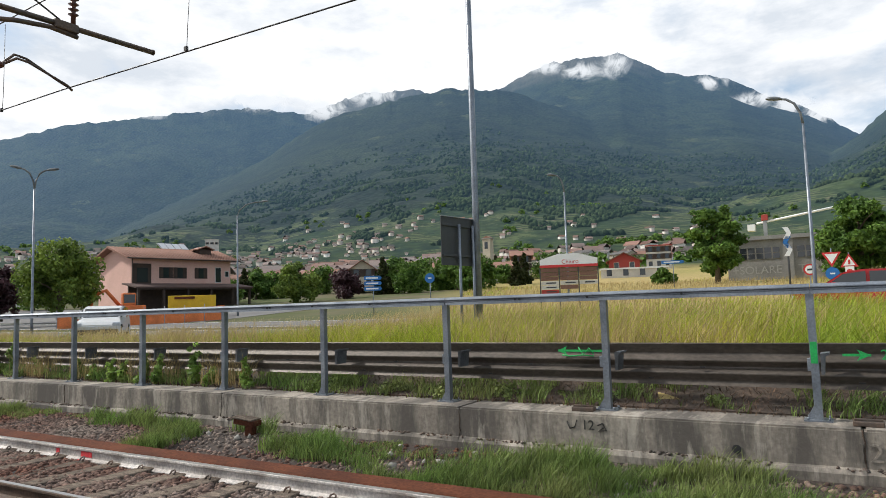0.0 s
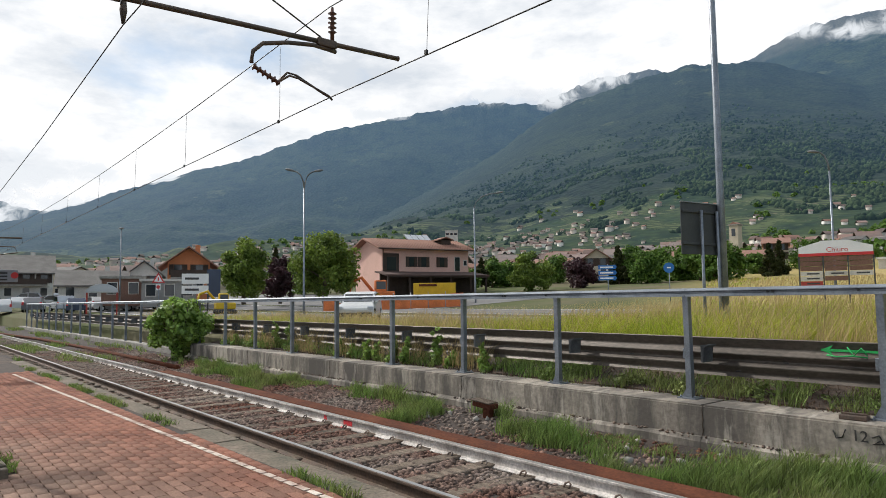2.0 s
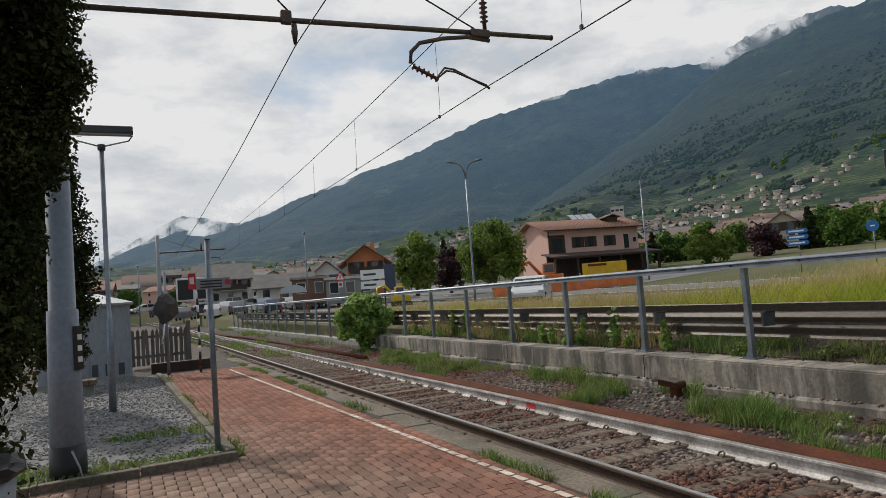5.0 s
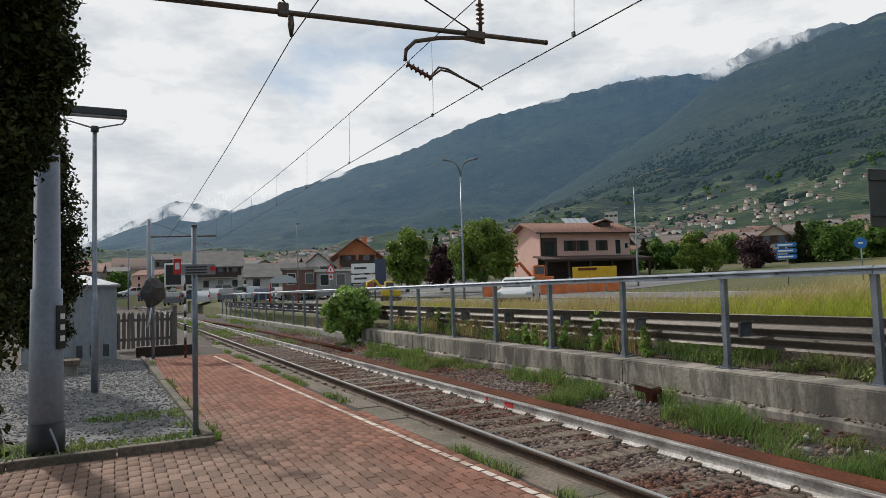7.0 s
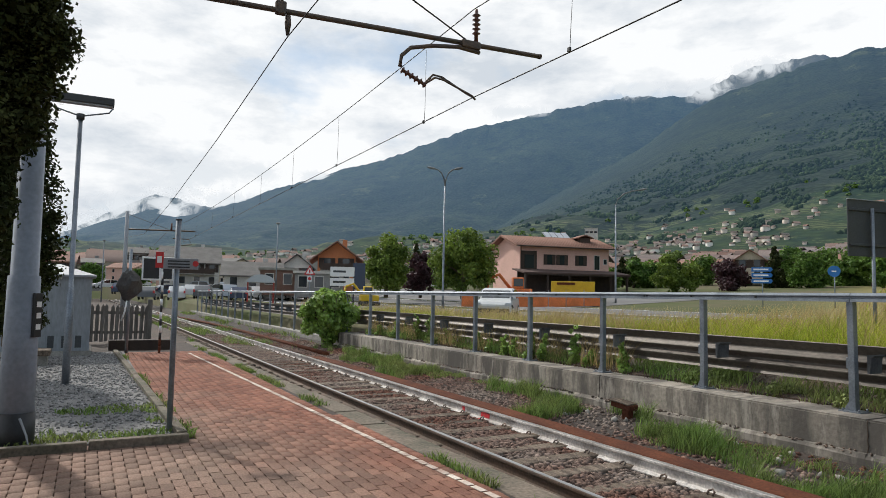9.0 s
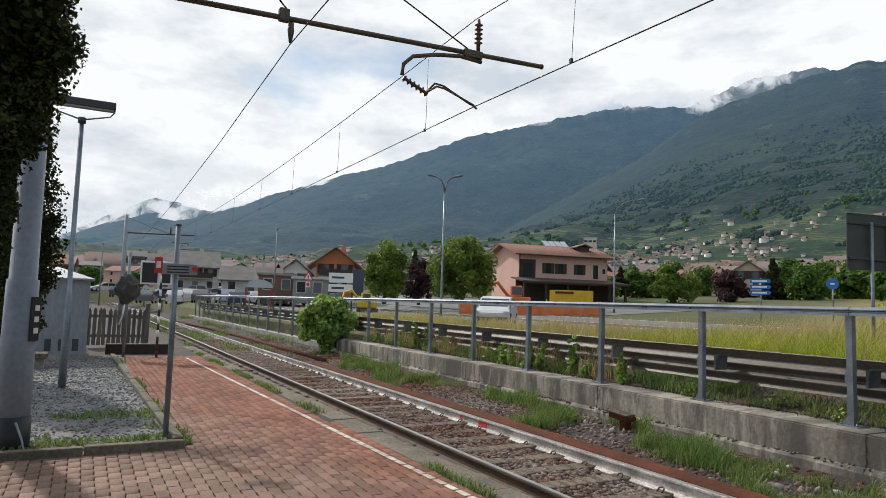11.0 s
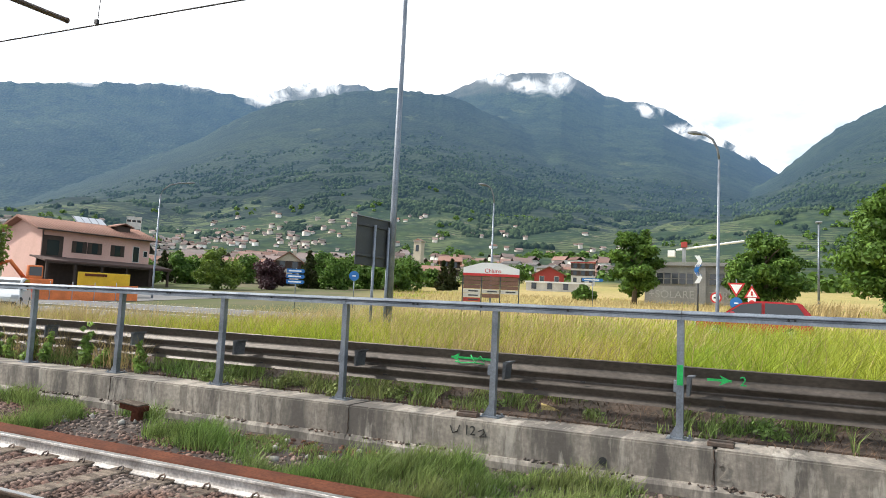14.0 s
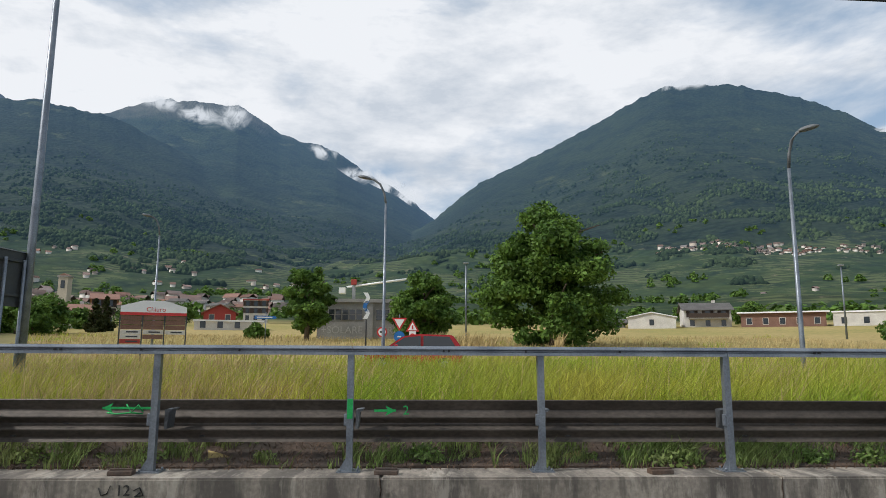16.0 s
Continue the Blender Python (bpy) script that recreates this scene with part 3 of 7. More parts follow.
def build_land():
    azs = np.concatenate([np.linspace(-180, -70, 24)[:-1], np.linspace(-70, 120, 1180), np.linspace(120, 180, 14)[1:]])
    rs = np.concatenate([np.linspace(4, 60, 60), np.geomspace(61, 900, 110), np.linspace(912, 4850, 300)])
    a, r = np.meshgrid(np.radians(azs), rs, indexing="ij")
    x, y = EYE.x - np.sin(a) * r, EYE.y + np.cos(a) * r
    z = land(x, y)
    z = np.where((y < 4.3) & (r < 175), -0.45, z)
    ni, nj = x.shape
    idx = np.arange(ni * nj).reshape(ni, nj)
    f = np.stack([idx[:-1, :-1], idx[:-1, 1:], idx[1:, 1:], idx[1:, :-1]], -1).reshape(-1, 4)
    jr = int(np.searchsorted(rs, 1250.0))
    far = np.stack([idx[:-1, jr:-1], idx[:-1, jr + 1:], idx[1:, jr + 1:], idx[1:, jr:-1]], -1).reshape(-1, 4)
    fv = np.stack([x, y, z], -1)[:, jr:].reshape(-1, 3)
    ni2, nj2 = ni, nj - jr
    id2 = np.arange(ni2 * nj2).reshape(ni2, nj2)
    ff = np.stack([id2[:-1, :-1], id2[:-1, 1:], id2[1:, 1:], id2[1:, :-1]], -1).reshape(-1, 4)
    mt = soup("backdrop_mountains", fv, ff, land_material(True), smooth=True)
    tagged(mt, "far green wooded mountain range under clouds, blue haze painted in", "mountains", "", "structure")
    f = np.stack([idx[:-1, :jr], idx[:-1, 1:jr + 1], idx[1:, 1:jr + 1], idx[1:, :jr]], -1).reshape(-1, 4)
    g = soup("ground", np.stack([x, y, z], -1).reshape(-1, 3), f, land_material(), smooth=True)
    tagged(g, "valley floor of dry meadow rising to vineyard terraces and wooded mountains", "ground", "", "structure")

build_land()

def build_clouds():
    """Low banks of cloud clinging to the crests, curved sheets with ragged edges."""
    spots = ((18.4, 18.8, 3300, 2.6, 0.8), (15.6, 19.2, 3350, 1.6, 1.3), (21.0, 19.4, 3350, 2.2, 0.6), (4.6, 15.0, 3500, 3.0, 0.7), (8.0, 16.8, 3600, 2.0, 0.7), (40.5, 16.6, 4100, 2.4, 1.1), (36.5, 17.8, 4400, 3.4, 0.9), (47, 17.0, 4100, 5.0, 0.8), (-23.5, 21.4, 2850, 3.6, 0.55),
             (84.5, 6.9, 4300, 3.0, 1.0), (89.5, 5.0, 4400, 3.0, 0.9), (80.0, 7.4, 4150, 2.6, 0.9), (93.5, 3.6, 4400, 2.2, 0.7), (-37.5, 15.8, 2850, 2.5, 0.8), (0.5, 13.2, 3700, 2.0, 0.9), (73, 9.7, 4150, 2.0, 0.6),
             (82.8, 9.3, 4250, 4.6, 2.0), (87.5, 6.3, 4350, 3.6, 1.3), (78.0, 9.9, 4120, 3.0, 1.0), (92.5, 4.6, 4400, 3.6, 1.1), (84.2, 6.2, 4200, 1.6, 0.9), (2.6, 14.2, 3650, 2.4, 1.0), (56, 15.6, 4150, 3.6, 0.6))
    for az, el, r, wdeg, hdeg in spots:
        w, h = radians(wdeg) * r * 1.25, radians(hdeg) * r * 1.5
        n = 12
        g = [(-1 + 2 * i / n, -1 + 2 * j / n) for i in range(n + 1) for j in range(n + 1)]
        v = [(a, 0.25 * (a * a + b * b) - 0.2, b) for a, b in g]
        idx = np.arange((n + 1) ** 2).reshape(n + 1, n + 1)
        f = np.stack([idx[:-1, :-1], idx[1:, :-1], idx[1:, 1:], idx[:-1, 1:]], -1).reshape(-1, 4)
        ob = soup("cloud", v, f, CLOUD, smooth=True)
        p = polar(az, r, EYE.z + r * math.tan(radians(el)))
        ob.matrix_world = Matrix.Translation(p) @ pose(0, 0, 0, 0, 0, az) @ Matrix.Diagonal((w, 60, h, 1))
        tagged(ob, "ragged white cloud bank clinging to the mountain crest", "cloud", "mountain clouds", "structure")
        ob.visible_shadow = False
build_clouds()

# ---------- track and platform ----------
def build_trackbed():
    # cross-section of the ballast bed from the platform edge to the foot of the wall
    prof = [(-0.75, -0.6), (-0.75, -0.10), (-0.1, -0.17), (0.75, -0.15), (1.6, -0.17), (2.2, -0.12), (3.0, -0.02), (3.7, 0.02), (3.7, -0.6)]
    bm = bmesh.new()
    extrude(bm, prof, -160, 26, steps=60)
    tagged(part("trackbed", bm, BALLAST), "brown ballast bed under a single railway track", "track bed", "", "structure")

def rail_profile(y):
    return [(y - 0.07, -0.16), (y + 0.07, -0.16), (y + 0.07, -0.148), (y + 0.012, -0.125), (y + 0.009, -0.04), (y + 0.034, -0.028), (y + 0.034, -0.006), (y + 0.024, 0.0),
            (y - 0.024, 0.0), (y - 0.034, -0.006), (y - 0.034, -0.028), (y - 0.009, -0.04), (y - 0.012, -0.125), (y - 0.07, -0.148)]

def build_rail(y, side, label):
    t = thing("rail", label, "rail", "rails of the running track")
    bm = bmesh.new()
    extrude(bm, rail_profile(y), -160, 26)
    part("rail_body", bm, side, t)
    part("running_surface", bbox(-160, 26, y - 0.026, y + 0.026, -0.001, 0.003), RAIL_TOP, t, "polished bright running surface")
    return t

def build_clip(parent, x, y, me=[]):
    if not me:
        bm = bmesh.new()
        box(bm, -0.05, 0.05, -0.06, 0.06, -0.15, -0.138)
        tube(bm, [(-0.035, -0.05, -0.14), (-0.035, -0.02, -0.10), (0.0, 0.0, -0.085), (0.035, -0.02, -0.10), (0.035, -0.05, -0.14)], 0.011, 6)
        ob = part("rail_clip", bm, STEEL_D)
        me.append(ob.data)
        bpy.data.objects.remove(ob)
    ob = new("rail_clip", me[0])
    ob.location = (x, y, 0)
    ob.parent = parent

def build_sleepers():
    t = thing("sleepers", "row of weathered grey timber sleepers half sunk in ballast", "sleepers", kind="structure")
    base = bbox(-0.12, 0.12, -0.55, 2.05, -0.30, -0.128, 0.02)
    first = part("sleeper", base, SLEEPER, t)
    first.location = (-60, 0, 0)
    for i in range(1, 118):
        o = new("sleeper", first.data)
        o.parent = t
        o.location = (-60 + 0.62 * i + rng.uniform(-0.02, 0.02), rng.uniform(-0.03, 0.03), rng.uniform(-0.012, 0.008))
        o.rotation_euler = (0, 0, rng.uniform(-0.015, 0.015))

ICO = bmesh.new()
bmesh.ops.create_icosphere(ICO, subdivisions=1, radius=1.0)
ICO_V = np.array([v.co[:] for v in ICO.verts])
ICO.verts.index_update()
ICO_F = np.array([[v.index for v in f.verts] for f in ICO.faces])
ICO.free()

def stones(name, xy, z, size, material, label, category, flat=0.7):
    """Many small angular stones, joined."""
    n = len(xy)
    v = ICO_V[None] * (1 + rng.uniform(-0.42, 0.36, (n, 12, 1)))
    sc = size * rng.uniform(0.6, 1.35, (n, 1, 1)) * np.stack([np.ones(n), rng.uniform(0.6, 1, n), np.full(n, flat)], -1)[:, None, :]
    v = v * sc
    a = rng.uniform(0, 6.28, n)
    ca, sa = np.cos(a)[:, None], np.sin(a)[:, None]
    x, y = v[..., 0] * ca - v[..., 1] * sa, v[..., 0] * sa + v[..., 1] * ca
    p = np.stack([x + xy[:, :1], y + xy[:, 1:2], v[..., 2] + z[:, None]], -1)
    f = (ICO_F[None] + 12 * np.arange(n)[:, None, None]).reshape(-1, 3)
    return soup(name, p.reshape(-1, 3), f, material, None, label, category)

def build_ballast():
    n = 52000
    x = -32 + 35 * rng.random(n) ** 0.75
    y = rng.uniform(-0.15, 3.35, n)
    onwood = (np.abs((x + 60 + 0.31) % 0.62 - 0.31) < 0.10) & (y < 2.05) & (rng.random(n) < 0.66)
    keep = (np.abs(y) > 0.1) & (np.abs(y - 1.505) > 0.11) & ~onwood & ((x < -8.6) | (y < 2.0) | (rng.random(n) < 0.35))
    x, y = x[keep], y[keep]
    z = np.interp(y, [-0.1, 0.75, 1.6, 2.2, 3.0, 3.7], [-0.17, -0.145, -0.165, -0.12, -0.02, 0.02])
    stones("ballast_stones", np.stack([x, y], -1), z, 0.036, STONE, "loose grey and rust-brown crushed ballast stones between the rails", "ballast")

def bed_z(y):
    return np.interp(y, [-0.75, -0.1, 0.75, 1.6, 2.2, 3.0, 3.7], [-0.10, -0.17, -0.15, -0.17, -0.12, -0.02, 0.02])

# platform
PLAT = 0.10
def plat_edge(x):
    return -0.42 + 0.012 * x

def build_platform():
    bm = bmesh.new()
    n = 40
    xs = [-24 + 44 * i / n for i in range(n + 1)]
    prev = None
    for x in xs:
        e = plat_edge(x) - 0.36
        ring = [bm.verts.new(c) for c in ((x, e, -0.4), (x, e, PLAT - 0.03), (x, -9.5, PLAT - 0.03), (x, -9.5, -0.4))]
        if prev:
            for i in range(3):
                bm.faces.new((prev[i], ring[i], ring[i + 1], prev[i + 1]))
        prev = ring
    bmesh.ops.recalc_face_normals(bm, faces=list(bm.faces))
    tagged(part("platform", bm, JOINT), "low station platform paved in red interlocking blocks", "platform", "", "structure")
    # edge slabs
    edge = thing("platform_edge", "row of worn grey concrete edge slabs beside the near rail", "platform edge", kind="structure")
    first = None
    for i in range(44):
        if first is None:
            first = part("edge_slab", bbox(-0.495, 0.495, -0.18, 0.18, -0.28, 0.0, 0.012), EDGE_M, edge)
            o = first
        else:
            o = new("edge_slab", first.data)
            o.parent = edge
        x = -24 + i
        o.location = (x, plat_edge(x) - 0.18, PLAT - 0.02 - rng.uniform(0, 0.02))
        o.rotation_euler = (rng.uniform(-0.01, 0.01), 0, 0.012 + rng.uniform(-0.004, 0.004))
    # flat ground behind
    tagged(part("yard", bbox(-160, 26, -60, -9.5, -0.4, PLAT - 0.05), ASPHALT), "plain asphalt yard behind the platform", "yard", "", "structure")
    tagged(part("verge", bbox(-160, -24, -9.5, -0.8, -0.4, 0.0), SOIL), "bare earth verge beside the track", "verge", "", "structure")

LINE_Y = -0.86
def line_y(x):
    return LINE_Y + 0.036 * x

build_trackbed()
rail_near = build_rail(0.0, RAIL_SIDE, "steel running rail beside the platform with rusty flanks")
rail_far = build_rail(1.505, RAIL_PAINT, "steel running rail with pale whitewashed web")
for k in range(118):
    xk = -60 + 0.62 * k
    build_clip(rail_far, xk, 1.505 - 0.09)
build_sleepers()
build_ballast()
build_platform()

# rusty spare rail laid behind the running rail, and the cut siding rail by the bush
def build_spare_rail():
    bm = bmesh.new()
    prof = [(1.64, -0.17), (1.86, -0.17), (1.90, -0.03), (1.90, 0.0), (1.66, -0.02), (1.62, -0.06)]
    extrude(bm, prof, -19, 26, steps=30)
    tagged(part("spare_rail", bm, RUST), "long rust-brown spare rail laid along the track", "rail")
    bm = bmesh.new()
    pts = [(-19.9, 2.42, 0.0), (-26, 2.5, 0.0), (-32, 2.5, 0.0), (-42, 2.35, 0.0), (-57, 1.6, -0.02), (-64, 1.5, -0.08)]
    tube(bm, pts, 0.075, 6)
    for v in bm.verts:
        v.co.z -= 0.04
    tagged(part("siding_rail", bm, RUST), "rusty cut-off siding rail ending beside a bush", "rail")
build_spare_rail()

# ---------- retaining wall, barrier fence, guard rail ----------
FENCE_Y, POST_STEP, POST_0 = 3.90, 2.185, -0.52
WALL_TOP = 0.50
def build_wall():
    t = thing("wall_station", "weathered grey concrete retaining wall with vertical stains", "retaining wall", kind="structure")
    x = -22.0
    first = None
    while x < 24:
        w = 4.37
        bm = bmesh.new()
        box(bm, x + 0.003, x + w - 0.003, 3.50, 4.25, -0.4, WALL_TOP)
        bmesh.ops.bevel(bm, geom=[e for e in bm.edges if abs(e.verts[0].co.z - WALL_TOP) < 1e-4 and abs(e.verts[1].co.z - WALL_TOP) < 1e-4], offset=0.02, segments=2, affect='EDGES')
        part("wall_section", bm, WALL_M, t)
        bm = bmesh.new()
        extrude(bm, [(3.43, -0.4), (3.50, -0.4), (3.50, 0.135), (3.455, 0.125), (3.435, 0.09)], x, x + w, steps=6)
        for v in bm.verts:
            v.co.z += rng.uniform(-0.012, 0.012) if v.co.z > 0 else 0
            v.co.y += rng.uniform(-0.015, 0.0) if v.co.y < 3.445 else 0
        part("footing", bm, WALL_M, t, "rough broken concrete footing")
        k = rng.uniform(-0.02, 0.02, 9)
        part("joint_crack", tube(bmesh.new(), [(x + 0.6 * k[i], 3.499, 0.04 + 0.057 * i) for i in range(9)], [0.004 + 0.25 * abs(k[i]) for i in range(9)], 5), SOIL, t, "dark crumbled crack along the joint")
        x += w
    # lower wall carrying on beyond the bush
    part("low_kerb", bbox(-60, -22.02, 3.75, 4.1, -0.3, 0.22, 0.02), CONC_L, t)
build_wall()

WAVE = []
BEAM_KEYS = ((0, -0.03), (0.07, 0.0), (0.10, 0.01), (0.27, -0.035), (0.31, -0.035), (0.40, 0.025), (0.44, 0.03), (0.56, -0.03), (0.60, -0.03), (0.69, 0.015), (0.75, 0.025), (0.98, -0.02), (1.0, -0.012))
for i in range(45):
    u = i / 44
    WAVE.append((4.40 + float(np.interp(u, [k[0] for k in BEAM_KEYS], [k[1] for k in BEAM_KEYS])), 0.762 + 0.495 * u))

def build_guardrail():
    t = thing("guard_rail", "brown-weathered triple-wave steel guard rail seen from behind", "guard rail")
    prof = WAVE + [(y + 0.004, z) for y, z in WAVE[::-1]]
    x = POST_0 - 2 * POST_STEP * 13 - 0.3
    for i in range(20):
        bm = bmesh.new()
        extrude(bm, prof, x, x + 2 * POST_STEP + 0.16)
        o = part("beam", bm, GALV_D, t)
        o.location = (0, 0.006 * (i % 2), 0)
        x += 2 * POST_STEP
    # fixing bolts and slots
    me = None
    for k in range(-14, 11):
        for dx, dz in ((1.0, 0.975), (0.4, 0.835)):
            if me is None:
                o = part("bolt_slot", bbox(-0.03, 0.03, 4.352, 4.366, -0.008, 0.008), BLACK, t)
                me = o.data
            else:
                o = new("bolt_slot", me)
                o.parent = t
            o.location = (POST_0 + POST_STEP * k + dx, 0, dz)
    return t
build_guardrail()

def build_fence():
    t = thing("barrier_fence", "galvanised steel barrier fence with channel posts and top rail", "fence")
    k0, k1 = -26, 10
    post_me = bracket_me = foot_me = lug_me = None
    for k in range(k0, k1):
        x = POST_0 + POST_STEP * k
        base = WALL_TOP if x > -21.5 else 0.0
        if post_me is None or base == 0.0:
            bm = bmesh.new()
            # channel section, open towards the back
            for a in ((-0.037, 0.037, -0.04, -0.031), (-0.037, -0.029, -0.031, 0.04), (0.029, 0.037, -0.031, 0.04)):
                box(bm, a[0], a[1], a[2], a[3], base, 1.84)
            o = part("post", bm, GALV, t)
            if base:
                post_me = o.data
        else:
            o = new("post", post_me)
            o.parent = t
        o.location = (x, FENCE_Y, 0)
        o.rotation_euler = (rng.uniform(-0.006, 0.006), rng.uniform(-0.012, 0.012), 0)
        if base:
            if foot_me is None:
                bm = bbox(-0.14, 0.12, -0.10, 0.12, 0.0, 0.014)
                prism(bm, [(-0.12, 0.014), (-0.037, 0.014), (-0.037, 0.16)], -0.012, 0.0)
                for bx_, by_ in ((-0.1, -0.07), (0.09, -0.07), (-0.1, 0.09), (0.09, 0.09)):
                    tube(bm, [(bx_, by_, 0.014), (bx_, by_, 0.04)], 0.012, 6)
                f = part("base_plate", bm, GALV, t)
                foot_me = f.data
            else:
                f = new("base_plate", foot_me)
                f.parent = t
            f.location = (x, FENCE_Y, base)
        if bracket_me is None:
            bm = prism(bmesh.new(), [(0.0, 0.02), (0.0, 0.24), (0.085, 0.25), (0.085, 0.235), (0.045, 0.21), (0.03, 0.02)], 0.20, 0.44)
            b = part("spacer_bracket", bm, GALV_B, t, "dull dark steel bracket")
            bracket_me = b.data
            bm = bbox(-0.075, -0.037, -0.03, 0.02, 1.0, 1.13, 0.005)
            tube(bm, [(-0.057, -0.03, 1.03), (-0.057, -0.036, 1.03)], 0.012, 6)
            tube(bm, [(-0.057, -0.03, 1.10), (-0.057, -0.036, 1.10)], 0.012, 6)
            l = part("lug", bm, GALV, t)
            lug_me = l.data
        else:
            b, l = new("spacer_bracket", bracket_me), new("lug", lug_me)
            b.parent = l.parent = t
        b.location = (x + 0.04, FENCE_Y, 0.92)
        l.location = (x, FENCE_Y, 0)
    # top rail, in lengths with splice bolts
    x = POST_0 + POST_STEP * k0
    i = 0
    while x < POST_0 + POST_STEP * (k1 - 1):
        bm = bmesh.new()
        prof = [(-0.055, 0.0), (0.055, 0.0), (0.055, 0.105), (-0.018, 0.105), (-0.060, 0.075), (-0.060, 0.066), (-0.036, 0.056), (-0.036, 0.042), (-0.052, 0.034)]
        extrude(bm, [(FENCE_Y + a, 1.79 + b) for a, b in prof], x + 0.004, x + 2 * POST_STEP - 0.004)
        part("top_rail", bm, GALV, t)
        for dx in (1.05, 1.11, 2.0, 3.1):
            part("splice_bolt", tube(bmesh.new(), [(x + dx, FENCE_Y - 0.036, 1.838), (x + dx, FENCE_Y - 0.060, 1.838)], 0.014, 6), BLACK, t)
        x += 2 * POST_STEP
        i += 1
    return t
build_fence()

# ---------- platform furniture ----------
def z_of(elev, r):
    return EYE.z + r * math.tan(radians(elev))

def build_gravel_bed():
    bm = bmesh.new()
    box(bm, -20.4, -8.35, -9.0, -3.15, -0.3, PLAT + 0.02)
    tagged(part("gravel_bed", bm, GRAVEL), "bed of grey gravel edged by a concrete kerb", "gravel bed", "", "structure")
    k = thing("kerb", "mossy concrete kerb stones round the gravel bed", "kerb", kind="structure")
    first = None
    spots = [(-8.3 - 0.5 - i * 1.0, -3.10 - 0.022 * (i + 0.5), 0.022) for i in range(12)]
    spots += [(-8.15 + 0.02 * i, -3.55 - i * 1.0, radians(90)) for i in range(6)]
    for x, y, a in spots:
        if first is None:
            first = part("kerb_stone", bbox(-0.493, 0.493, -0.055, 0.055, -0.25, 0.0, 0.012), EDGE_M, k)
            o = first
        else:
            o = new("kerb_stone", first.data)
            o.parent = k
        o.location = (x, y, PLAT + 0.085 + rng.uniform(-0.01, 0.01))
        o.rotation_euler = (rng.uniform(-0.02, 0.02), 0, a)
    n = 9000
    xy = np.stack([rng.uniform(-20.2, -8.4, n), rng.uniform(-6.5, -3.2, n)], -1)
    stones("gravel", xy, np.full(n, PLAT + 0.022), 0.022, GRAVEL, "loose pale grey gravel stones in the bed", "gravel")
build_gravel_bed()

def build_signpole():
    x, y = -8.7, -3.2
    t = thing("platform_sign", "small information sign on a thin galvanised pole at the kerb corner", "sign")
    part("pole", tube(bmesh.new(), [(x, y, PLAT - 0.1), (x, y, 2.62)], 0.033, 12), GALV, t)
    part("cap", tube(bmesh.new(), [(x, y, 2.62), (x, y, 2.635)], 0.036, 12), DARKGREY, t)
    m = pose(x + 0.045, y, 0, 0, 0, 78) @ Matrix.Translation((0.02, 0, 0)) @ Matrix.Diagonal((0.72, 1, 1, 1))
    plate = part("plate", bbox(-0.27, 0.30, -0.012, 0.012, 2.03, 2.16, 0.004, m), GREY_P, t, "grey plate with dark lettering bars")
    part("red_end", bbox(-0.36, -0.24, -0.018, 0.010, 2.04, 2.23, 0.004, m), RED, plate, "red square end plate")
    part("pictogram", bbox(-0.335, -0.265, -0.0235, -0.018, 2.10, 2.18, 0.0, m), WHITE, plate)
    bm = bmesh.new()
    tube(bm, [m @ Vector((0.26, -0.014, 2.10)), m @ Vector((0.26, -0.020, 2.10))], 0.034, 16)
    part("red_disc", bm, RED, plate)
    for zz in (2.055, 2.09, 2.125):
        part("text_bar", bbox(-0.17, 0.17, -0.0165, -0.0125, zz - 0.008, zz + 0.008, 0.0, m), BLACK, plate)
    part("clamp", tube(bmesh.new(), [(x, y, 2.05), (x, y, 2.15)], 0.042, 12), GALV, t)
build_signpole()

